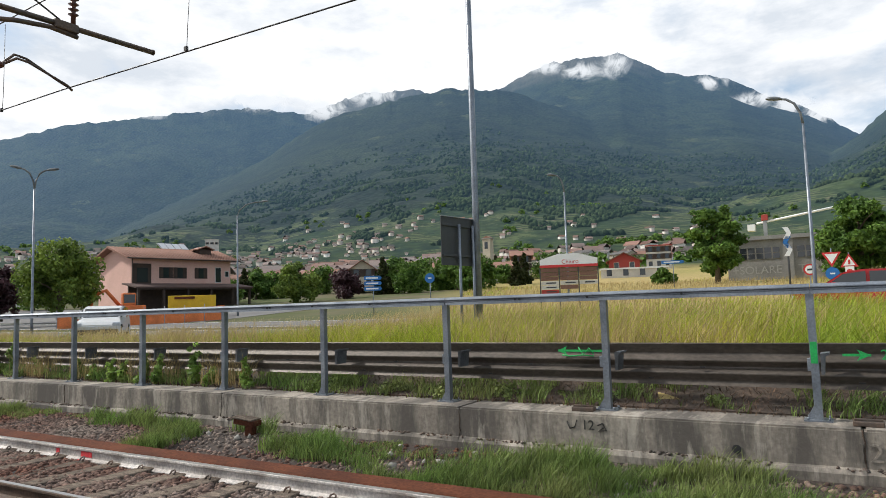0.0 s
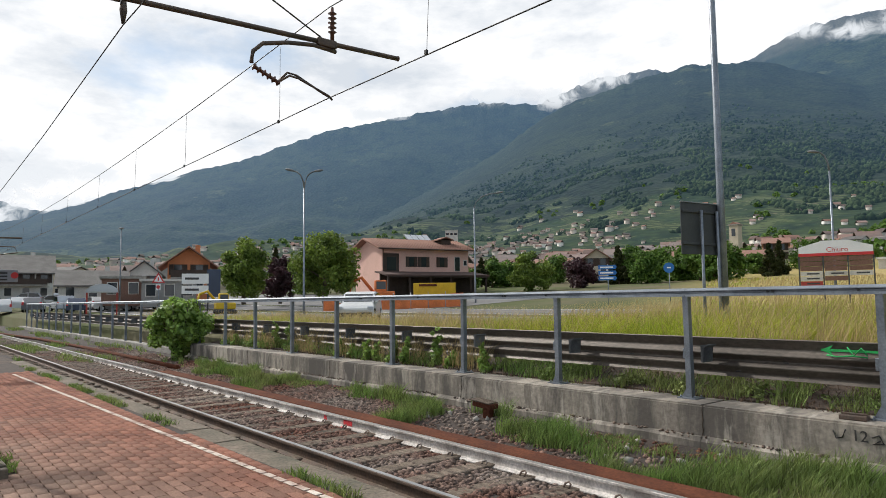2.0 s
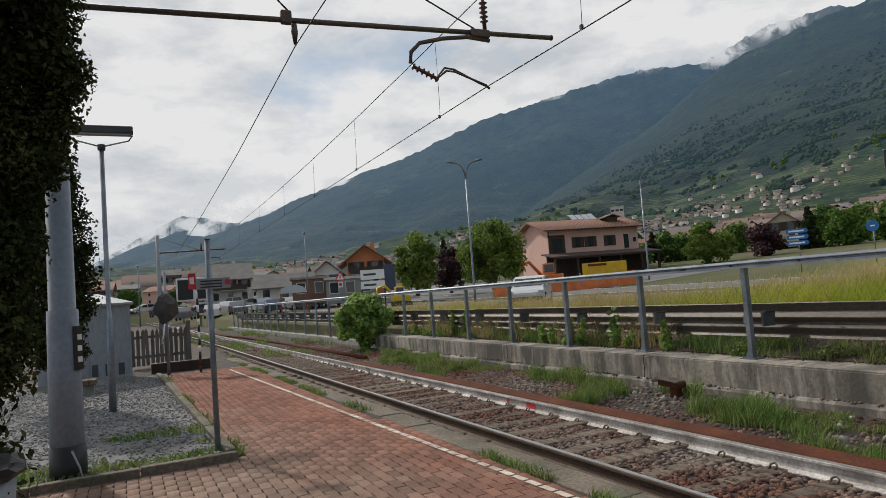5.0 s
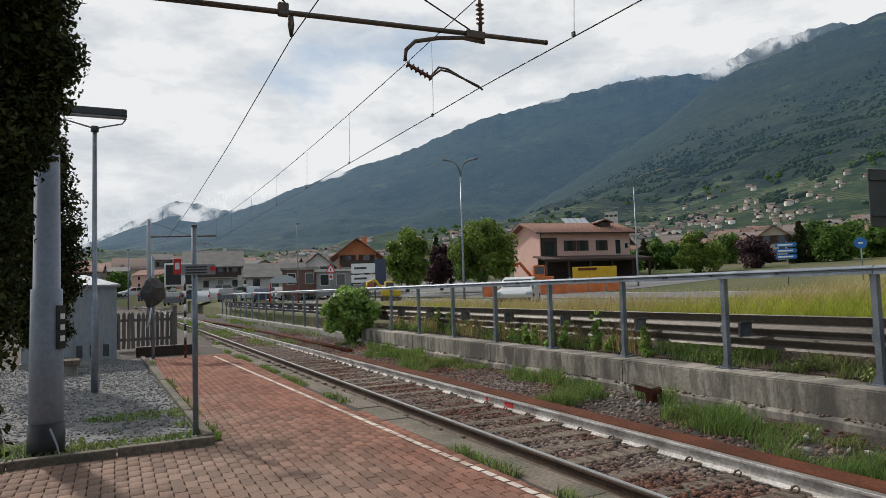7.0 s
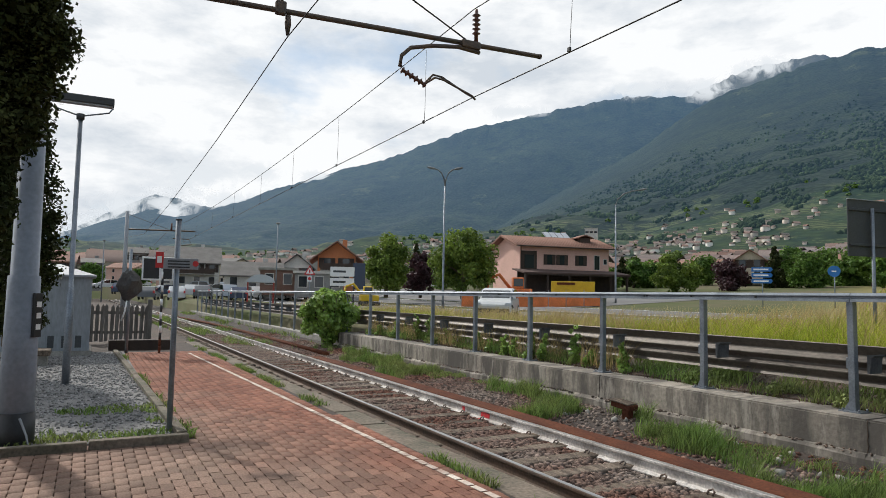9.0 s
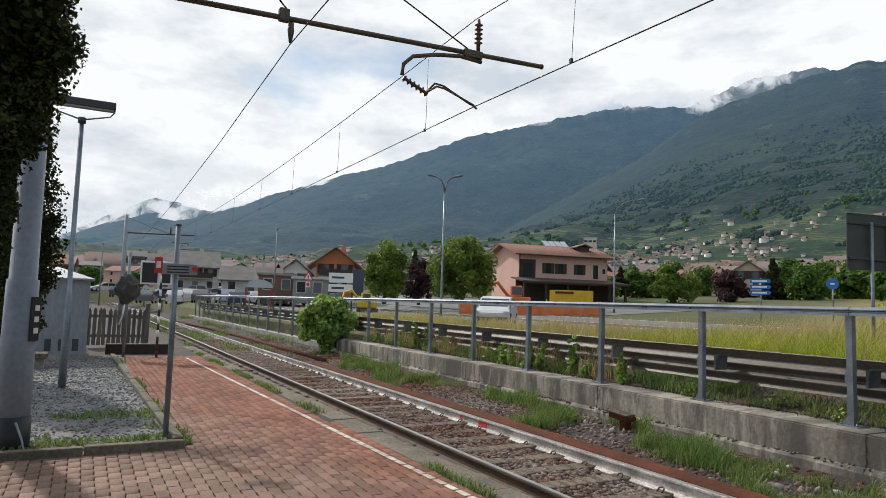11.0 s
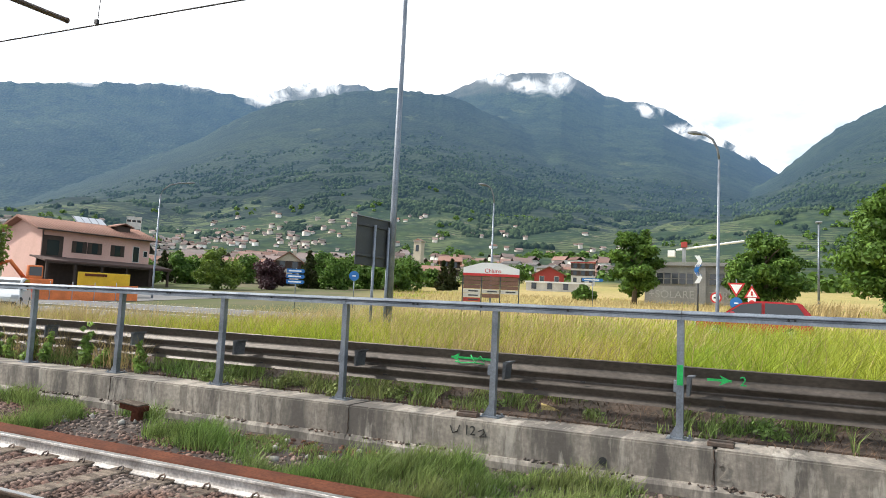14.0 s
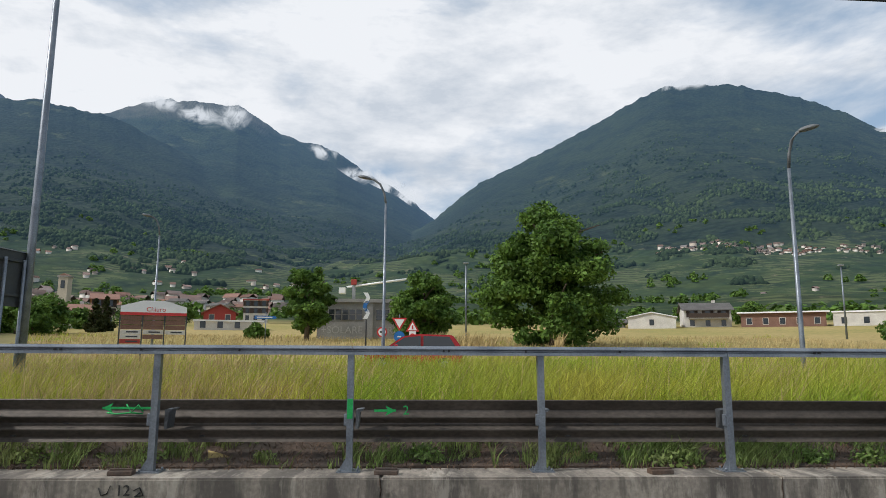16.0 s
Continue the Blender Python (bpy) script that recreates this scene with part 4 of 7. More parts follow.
def build_mast():
    x, y = -8.62, -4.74
    t = thing("catenary_mast", "tapered blue-grey steel catenary mast with black foot and long arm", "catenary mast")
    part("shaft", tube(bmesh.new(), [(x, y, PLAT), (x, y, 1.9), (x, y, 1.905), (x, y, 8.4)], [0.175, 0.155, 0.135, 0.09], 24), BLUEGREY, t)
    part("foot_sleeve", tube(bmesh.new(), [(x, y, PLAT - 0.1), (x, y, PLAT + 0.36)], 0.183, 24), BLACK, t, "black bitumen foot")
    m = pose(x, y, 0, 0, 0, 148)
    pl = part("number_plate", bbox(-0.06, 0.06, -0.185, -0.150, 1.25, 1.72, 0.004, m), BLACK, t, "dark plate with pale bars")
    for zz in (1.36, 1.48, 1.60):
        part("bar", bbox(-0.035, 0.035, -0.1895, -0.1855, zz - 0.03, zz + 0.03, 0.0, m), WHITE, pl)
    part("earth_cable", tube(bmesh.new(), [(x + 0.22, y + 0.05, 0.42), (x + 0.27, y + 0.12, 0.25), (x + 0.42, y + 0.16, 0.13), (x + 0.2, y + 0.5, 0.12)], 0.012, 6), GREY_P, t)
    a = part("arm", tube(bmesh.new(), [(x, y, 5.33), (x, 2.04, 5.59)], 0.036, 12), STEEL_D, t, "horizontal dark steel tube arm")
    part("arm_cap", tube(bmesh.new(), [(x, 2.03, 5.589), (x, 2.05, 5.591)], 0.042, 12), STEEL_D, a)
    # clamps, insulator and registration arm
    def zt(yy):
        return 5.33 + (yy + 4.8) / 6.84 * 0.26
    part("saddle_clamp", bbox(x - 0.05, x + 0.05, 0.60, 0.92, zt(0.7) - 0.07, zt(0.7) + 0.05, 0.02), STEEL_D, a)
    part("saddle_clamp", bbox(x - 0.045, x + 0.045, -2.16, -2.02, zt(-2) - 0.06, zt(-2) + 0.12, 0.02), STEEL_D, a)
    ins = [(x, 0.86, zt(0.86) + 0.05)]
    rr = [0.03]
    for i in range(5):
        z0 = zt(0.86) + 0.16 + i * 0.07
        ins += [(x, 0.86, z0), (x, 0.86, z0 + 0.02), (x, 0.86, z0 + 0.035)]
        rr += [0.03, 0.065, 0.03]
    ins += [(x, 0.86, 6.1)]
    rr += [0.02]
    part("insulator", tube(bmesh.new(), ins, rr, 12), INSUL, a, "ribbed brown insulator stack")
    part("hanger", tube(bmesh.new(), [(x, -1.99, zt(-2) - 0.05), (x, -1.99, 5.28), (x, -1.99, 5.12)], [0.035, 0.045, 0.02], 8), STEEL_D, a)
    part("registration_tube", tube(bmesh.new(), [(x, 0.92, 5.44), (x, 0.55, 5.46), (x, 0.15, 5.40), (x, -0.22, 5.30), (x, -0.36, 5.16), (x, -0.38, 5.0)], 0.03, 10), STEEL_D, a)
    ins, rr = [], []
    for i in range(6):
        yy = -0.36 + i * 0.07
        ins += [(x, yy, 4.96 - i * 0.03), (x, yy + 0.02, 4.95 - i * 0.03), (x, yy + 0.04, 4.945 - i * 0.03)]
        rr += [0.025, 0.055, 0.025]
    part("insulator", tube(bmesh.new(), ins, rr, 10), INSUL, a, "rust-red ribbed insulator")
    for d, e in ((-0.03, 0.06), (0.03, 0.0)):
        part("steady_arm", tube(bmesh.new(), [(x + d, 0.0, 4.80), (x + d, 0.16, 4.92 + e), (x + d, 0.30, 4.91 + e), (x + d, 0.66 + e, 4.79), (x + d, 0.78 + e, 4.75), (x + d, 0.82 + e, 4.72)], 0.016, 8), STEEL_D, a)
    part("stay_wire", tube(bmesh.new(), [(x, 0.68, 5.6), (x, y, 8.1)], 0.011, 6), COPPER_D, t)
    part("stay_wire", tube(bmesh.new(), [(x, -2.05, 5.55), (x, y, 8.3)], 0.011, 6), COPPER_D, t)
build_mast()

def sag(p, q, drop, n=14):
    p, q = Vector(p), Vector(q)
    return [p.lerp(q, i / n) - Vector((0, 0, drop * 4 * (i / n) * (1 - i / n))) for i in range(n + 1)]

def build_wires():
    w = thing("contact_wire", "dark overhead contact wire hung below its carrier along the track", "overhead wire")
    part("lower_wire", tube(bmesh.new(), [(40, 1.75, 4.71), (-3.6, 0.90, 4.71), (-8.6, 0.77, 4.71), (-22, 0.82, 4.72), (-48, 0.9, 4.72), (-110, 0.8, 4.72)], 0.0085, 6), COPPER_D, w)
    carrier = sag((40, 1.6, 6.08), (-8.6, 0.80, 6.08), 0.5) + sag((-8.6, 0.80, 6.08), (-48, 0.85, 6.08), 0.42)[1:] + sag((-48, 0.7, 6.05), (-100, 0.75, 6.05), 0.55)[1:]
    part("carrier_wire", tube(bmesh.new(), carrier, 0.0085, 6), COPPER_D, w)
    for x in (-2.2, -6.3, -10.2, -14.7, -18.5, -22.4, -27, -32, -37, -42, 2.5, 7):
        c = min(carrier, key=lambda p: abs(p.x - x))
        part("dropper", tube(bmesh.new(), [(x, 0.79, 4.71), (x, 0.80, 4.95), (x, c.y, c.z)], 0.004, 5), COPPER_D, w)
        part("dropper_clamp", bbox(x - 0.02, x + 0.02, 0.765, 0.795, 4.69, 4.74), COPPER_D, w)
    f = thing("siding_wire", "second dark overhead wire running beside the main one", "overhead wire")
    part("wire", tube(bmesh.new(), [(30, -2.0, 4.6), (-8.62, -1.99, 5.10), (-13.7, -2.0, 4.78), (-22, -2.0, 4.45), (-32, -2.0, 4.25), (-48, -2.0, 5.2)], 0.008, 6), COPPER_D, f)
build_wires()

def build_far_mast():
    p = polar(87.4, 48)
    t = thing("catenary_mast", "slim grey catenary mast with bracket arm farther down the line", "catenary mast")
    part("shaft", tube(bmesh.new(), [(p.x, p.y, -0.3), (p.x, p.y, 6.9)], [0.16, 0.11], 14), GREY_P, t)
    part("arm", tube(bmesh.new(), [(p.x, p.y, 5.75), (p.x, p.y + 4.2, 5.85)], 0.05, 8), STEEL_D, t)
    part("tie", tube(bmesh.new(), [(p.x, p.y, 6.75), (p.x, p.y + 2.6, 5.85)], 0.014, 6), STEEL_D, t)
    part("registration_tube", tube(bmesh.new(), [(p.x, p.y + 2.8, 5.3), (p.x, p.y + 3.8, 5.3), (p.x, p.y + 4.0, 4.95), (p.x, p.y + 3.0, 4.8)], 0.03, 8), STEEL_D, t)
    part("insulator", tube(bmesh.new(), [(p.x, p.y + 2.7, 5.8), (p.x, p.y + 2.7, 6.3)], 0.06, 8), INSUL, t)
build_far_mast()

def build_platform_lamp():
    x, y = -13.6, -4.38
    t = thing("platform_lamp", "platform lamp with a strip light on a slim galvanised pole", "lamp post")
    part("pole", tube(bmesh.new(), [(x, y, PLAT), (x, y, 1.7), (x, y, 1.72), (x, y, 4.86)], [0.062, 0.062, 0.042, 0.038], 14), GALV, t)
    part("collar", tube(bmesh.new(), [(x, y, 4.80), (x, y, 4.9)], 0.065, 12), DARKGREY, t)
    for s in (-1, 1):
        part("strut", tube(bmesh.new(), [(x, y, 4.86), (x, y + 0.45 * s, 4.98), (x, y + 0.52 * s, 5.08)], 0.014, 6), GALV, t)
    fx = part("fixture", bbox(x - 0.09, x + 0.09, y - 0.72, y + 0.53, 5.10, 5.24, 0.02), DARKGREY, t, "dark strip light housing")
    part("diffuser", bbox(x - 0.07, x + 0.07, y - 0.68, y + 0.50, 5.075, 5.10), GREY_P, fx)
build_platform_lamp()

def build_cabinet():
    t = thing("equipment_cabinet", "grey sheet-metal equipment cabinet with a shallow hipped roof", "cabinet")
    x0, x1, y0, y1 = -21.4, -19.4, -6.1, -4.0
    part("plinth", bbox(x0 - 0.05, x1 + 0.05, y0 - 0.05, y1 + 0.05, 0.0, 0.24), CONC_L, t)
    part("body", bbox(x0, x1, y0, y1, 0.24, 2.09, 0.01), SHED_M, t)
    bm = bmesh.new()
    o = 0.09
    base = [bm.verts.new(c) for c in ((x0 - o, y0 - o, 2.09), (x1 + o, y0 - o, 2.09), (x1 + o, y1 + o, 2.09), (x0 - o, y1 + o, 2.09))]
    lip = [bm.verts.new((v.co.x, v.co.y, 2.14)) for v in base]
    cx, cy = (x0 + x1) / 2, (y0 + y1) / 2
    top = [bm.verts.new((cx + dx, cy + dy, 2.42)) for dx, dy in ((-0.3, -0.3), (0.3, -0.3), (0.3, 0.3), (-0.3, 0.3))]
    bm.faces.new(base[::-1])
    bm.faces.new(top)
    for i in range(4):
        j = (i + 1) % 4
        bm.faces.new((base[i], base[j], lip[j], lip[i]))
        bm.faces.new((lip[i], lip[j], top[j], top[i]))
    part("roof", bm, GREY_P, t)
    for yy in (-4.25, -4.55, -4.85):
        part("vent_slot", bbox(x1, x1 + 0.012, yy - 0.07, yy + 0.07, 0.32, 0.62), DARKGREY, t)
    part("door", bbox(x1 + 0.0, x1 + 0.018, -5.75, -4.98, 0.35, 2.05, 0.004), SHED_M, t)
build_cabinet()

def build_picket_fence():
    t = thing("picket_fence", "weathered grey picket fence with flat pickets beside the track", "fence")
    x = -24.0
    me = None
    for i in range(12):
        y = -3.93 + i * 0.142
        if me is None:
            o = part("picket", prism(bmesh.new(), [(-0.052, 0.15), (0.052, 0.15), (0.052, 1.24), (0.0, 1.33), (-0.052, 1.24)], -0.02, 0.02, pose(0, 0, 0, 0, 0, 90)), WOOD_G, t)
            me = o.data
        else:
            o = new("picket", me)
            o.parent = t
        o.location = (x, y, rng.uniform(-0.02, 0.02))
        o.rotation_euler = (rng.uniform(-0.03, 0.03), 0, 0)
    for z in (0.40, 1.02):
        part("fence_rail", bbox(x - 0.07, x - 0.025, -4.1, -2.25, z, z + 0.09, 0.006), WOOD_G, t)
    for y in (-4.05, -2.26):
        part("fence_post", bbox(x - 0.09, x + 0.05, y - 0.07, y + 0.07, -0.1, 1.5, 0.015), WOOD_G, t)
    b = part("sill_beam", bbox(-21.7, -21.4, -3.5, -1.85, -0.1, 0.36, 0.02), WOOD_D)
    tagged(b, "dark timber beam lying at the platform end", "beam")
build_picket_fence()

def build_crossing_panel():
    x, y = -19.95, -2.3
    t = thing("signal_panel", "black double signal panel in a white frame on a striped pole", "railway signal")
    n = 12
    for i in range(n):
        z0 = PLAT + i * 2.2 / n
        part("stripe", tube(bmesh.new(), [(x, y, z0), (x, y, z0 + 2.2 / n)], 0.034, 10), WHITE if i % 2 and i > 2 else (BLACK if i > 1 else RUST), t)
    fr = part("frame", bbox(x - 0.02, x + 0.02, y - 0.53, y + 0.27, 2.06, 2.70, 0.01), WHITE, t, "white frame")
    for a, b in ((-0.49, -0.10), (0.0, 0.23)):
        part("screen", bbox(x + 0.02, x + 0.032, y + a, y + b, 2.11, 2.65), BLACK, fr)
    x, y = -20.2, -3.1
    s = thing("covered_sign", "road sign wrapped in a torn dark plastic bag on a pole", "covered sign")
    part("pole", tube(bmesh.new(), [(x, y, PLAT - 0.1), (x, y, 2.9)], 0.04, 10), GALV, s)
    bm = bmesh.new()
    bmesh.ops.create_icosphere(bm, subdivisions=3, radius=0.5)
    for v in bm.verts:
        n_ = noise.noise(v.co * 4.0) * 0.34 + noise.noise(v.co * 11.0) * 0.12
        v.co = Vector((v.co.x * 0.24 * (1 + n_), v.co.y * (0.60 if v.co.z > 0 else 0.60 + v.co.z * 0.5) * (1 + n_), v.co.z * 0.85 * (1 + n_)))
        v.co = v.co + Vector((x, y, 1.9))
    part("plastic_bag", bm, BAG_M, s, "crumpled dark bag")
    part("loose_strip", tube(bmesh.new(), [(x + 0.05, y - 0.05, 1.5), (x + 0.06, y - 0.09, 1.2), (x + 0.06, y - 0.16, 0.95)], 0.022, 6), WHITE, s)
build_crossing_panel()

def build_bench():
    t = thing("stone_bench", "small brown block seat on a concrete base beside the cabinet", "bench")
    part("seat", bbox(-17.6, -16.9, -5.25, -4.75, 0.34, 0.46, 0.02), SLEEPER, t)
    part("base", bbox(-17.5, -17.0, -5.2, -4.8, 0.1, 0.34, 0.02), CONC_L, t)
    b = thing("waste_bin", "grey litter bin lined with a black bag", "bin")
    p = polar(99.0, 6.2)
    part("drum", tube(bmesh.new(), [(p.x, p.y, PLAT), (p.x, p.y, 0.72)], [0.2, 0.24], 20), GREY_P, b)
    bm = bmesh.new()
    bmesh.ops.create_icosphere(bm, subdivisions=3, radius=0.29)
    for v in bm.verts:
        v.co = Vector((v.co.x, v.co.y, v.co.z * 0.4)) * (1 + 0.22 * noise.noise(v.co * 9)) + Vector((p.x, p.y, 0.74))
    part("bin_bag", bm, BLACK, b, "black bag folded over the rim")
build_bench()

# ---------- plants ----------
def leaves_mesh(name, centres, radii, count, size, material, parent, seed, flat=0.85):
    """A crown of many small folded leaves on and in a set of clumps."""
    g = np.random.default_rng(seed)
    centres, radii = np.asarray(centres, float), np.asarray(radii, float)
    w = radii ** 2
    pick = g.choice(len(centres), count, p=w / w.sum())
    d = g.normal(size=(count, 3))
    d /= np.linalg.norm(d, axis=1, keepdims=True)
    rr = radii[pick] * (0.30 + 0.90 * g.random(count) ** 0.75)
    c = centres[pick] + d * rr[:, None] * np.array([1, 1, flat])
    n = d * 0.6 + g.normal(size=(count, 3)) * 0.6 + np.array([0, 0, 0.35])
    n /= np.linalg.norm(n, axis=1, keepdims=True)
    u = np.cross(n, g.normal(size=(count, 3)))
    u /= np.linalg.norm(u, axis=1, keepdims=True) + 1e-9
    v = np.cross(n, u)
    s = size * g.uniform(0.6, 1.3, count)[:, None]
    p = np.stack([c - u * s * 0.6, c - v * s * 0.34 + n * s * 0.08, c + u * s * 0.6, c + v * s * 0.34 + n * s * 0.08], 1)
    f = np.arange(count * 4).reshape(-1, 4)
    return soup(name, p.reshape(-1, 3), f, material, parent)

def tree(label, az, r, width, top, base, material, leaves=5000, size=0.32, seed=1, trunk=0.3, category="tree", shape="round", name="tree", where=None, skirt=0.0, clumps=46, flat=0.8):
    p = where or polar(az, r)
    g = np.random.default_rng(seed)
    t = thing(name, label, category)
    h = top - base
    bm = bmesh.new()
    tube(bm, [(p.x, p.y, base - 0.3), (p.x + 0.05, p.y, base + h * 0.3), (p.x, p.y + 0.05, base + h * 0.75)], [trunk, trunk * 0.75, trunk * 0.2], 10)
    for i in range(7):
        a = i * 2.4 + seed
        z0 = base + h * (0.2 + 0.07 * i)
        tube(bm, [(p.x, p.y, z0), (p.x + math.cos(a) * width * 0.16, p.y + math.sin(a) * width * 0.16, z0 + h * 0.1), (p.x + math.cos(a) * width * 0.32, p.y + math.sin(a) * width * 0.32, z0 + h * 0.16)], [trunk * 0.4, trunk * 0.25, trunk * 0.08], 6)
    part("trunk", bm, BARK, t)
    cs, rs = [], []
    if shape == "round":
        n = clumps
        for i in range(n):
            d = g.normal(size=3)
            d /= np.linalg.norm(d)
            q = g.random() ** 0.4
            zc = base + h * (0.56 - skirt) + d[2] * q * h * (0.36 + skirt * 0.7)
            k = math.sqrt(max(0.05, 1 - ((zc - base) / h - 0.36 + skirt * 1.4) ** 2 / (0.44 + skirt * 1.5)))
            cs.append((p.x + d[0] * q * width * 0.40 * k, p.y + d[1] * q * width * 0.40 * k, zc))
            rs.append(width * g.uniform(0.075, 0.16) * (46 / clumps) ** 0.3)
    elif shape == "cone":
        for i in range(40):
            q = i / 39
            rad = width * 0.5 * (1 - q) ** 0.8
            a = g.random() * 6.28
            k = g.random() ** 0.5
            cs.append((p.x + math.cos(a) * rad * k * 0.8, p.y + math.sin(a) * rad * k * 0.8, base + h * (0.08 + 0.88 * q)))
            rs.append(max(0.12, width * 0.17 * (1 - q * 0.7)))
    else:
        for i in range(420):
            q = g.random()
            zz = base + h * q
            rad = float(np.interp(zz, [0.9, 1.5, 3.0, 3.8, 4.6, 9.5, 12.0], [0.7, 0.95, 0.95, 1.2, width * 0.5, width * 0.5, 0.4])) if width > 2.5 else width * 0.5 * math.sin(math.pi * min(1, 0.12 + q * 0.86)) ** 0.45
            a = g.random() * 6.28
            k = g.random() ** 0.35
            cs.append((p.x + math.cos(a) * rad * k * 0.82, p.y + math.sin(a) * rad * k * 0.82, base + h * q))
            rs.append(width * g.uniform(0.08, 0.13))
    leaves_mesh("crown", cs, rs, leaves, size, material, t, seed, flat)
    return t

def blades(name, x, y, z, height, width, material, label, category, lean=0.35, seed=5):
    """Grass blades, each bent, joined."""
    g = np.random.default_rng(seed)
    n = len(x)
    h = height * g.uniform(0.55, 1.25, n)
    a = g.uniform(0, 6.28, n)
    wx, wy = np.cos(a) * width, np.sin(a) * width
    la = g.uniform(0, 6.28, n)
    l = lean * h * g.uniform(0.2, 1.2, n)
    lx, ly = np.cos(la) * l + 0.22 * h, np.sin(la) * l
    b0 = np.stack([x - wx, y - wy, z], -1)
    b1 = np.stack([x + wx, y + wy, z], -1)
    m0 = np.stack([x - wx * 0.8 + lx * 0.3, y - wy * 0.8 + ly * 0.3, z + h * 0.55], -1)
    m1 = np.stack([x + wx * 0.8 + lx * 0.3, y + wy * 0.8 + ly * 0.3, z + h * 0.55], -1)
    t0 = np.stack([x - wx * 0.15 + lx, y - wy * 0.15 + ly, z + h], -1)
    t1 = np.stack([x + wx * 0.15 + lx, y + wy * 0.15 + ly, z + h], -1)
    v = np.stack([b0, b1, m0, m1, t0, t1], 1).reshape(-1, 3)
    k = 6 * np.arange(n)[:, None]
    f = np.concatenate([k + np.array([[0, 1, 3, 2]]), k + np.array([[2, 3, 5, 4]])])
    return soup(name, v, f, material, None, label, category)

# ---------- roads beyond the wall ----------
def strip(name, x0, x1, y0, y1, lift, material, label, category, nx=80, ny=8):
    xs, ys = np.meshgrid(np.linspace(x0, x1, nx), np.linspace(y0, y1, ny), indexing="ij")
    z = land(xs, ys) + lift
    idx = np.arange(nx * ny).reshape(nx, ny)
    f = np.stack([idx[:-1, :-1], idx[1:, :-1], idx[1:, 1:], idx[:-1, 1:]], -1).reshape(-1, 4)
    ob = soup(name, np.stack([xs, ys, z], -1).reshape(-1, 3), f, material)
    return tagged(ob, label, category, "", "structure")

strip("road", -220, 160, 12.3, 20.0, 0.03, ASPHALT, "grey asphalt main road beyond the grass verge", "road", 120)
strip("road", -220, 160, 22.6, 29.5, 0.03, ASPHALT, "grey asphalt second carriageway beside a grass strip", "road", 120)
strip("car_park", -120, -42, 30.5, 52, 0.035, ASPHALT, "asphalt car park in front of the village houses", "car park", 40, 14)
for yy in (12.6, 19.7, 22.9, 29.2):
    strip("edge_line", -200, 150, yy, yy + 0.15, 0.045, WHITE, "white painted road edge line", "road marking", 90, 2)

# ---------- vehicles ----------
def wheel(parent, x, y, z, r=0.32, w=0.2):
    t = part("wheel", tube(bmesh.new(), [(x, y - w / 2, z), (x, y - w / 2 + 0.03, z), (x, y + w / 2 - 0.03, z), (x, y + w / 2, z)], [r * 0.9, r, r, r * 0.9], 20), TYRE, parent)
    for s in (-1, 1):
        part("rim", tube(bmesh.new(), [(x, y + s * (w / 2 - 0.005), z), (x, y + s * (w / 2 + 0.008), z)], [r * 0.62, r * 0.55], 14), CARSILVER, t)

def smooth_prism(prof, y0, y1, tuck=0.12, zt=0.9, bevel=0.04):
    """A vehicle's side outline drawn across its width, narrowing above the belt line."""
    bm = prism(bmesh.new(), prof, y0, y1)
    for v in bm.verts:
        if v.co.z > zt:
            v.co.y *= 1 - tuck
    bmesh.ops.bevel(bm, geom=list(bm.edges), offset=bevel, segments=2, affect='EDGES', clamp_overlap=True)
    return bm

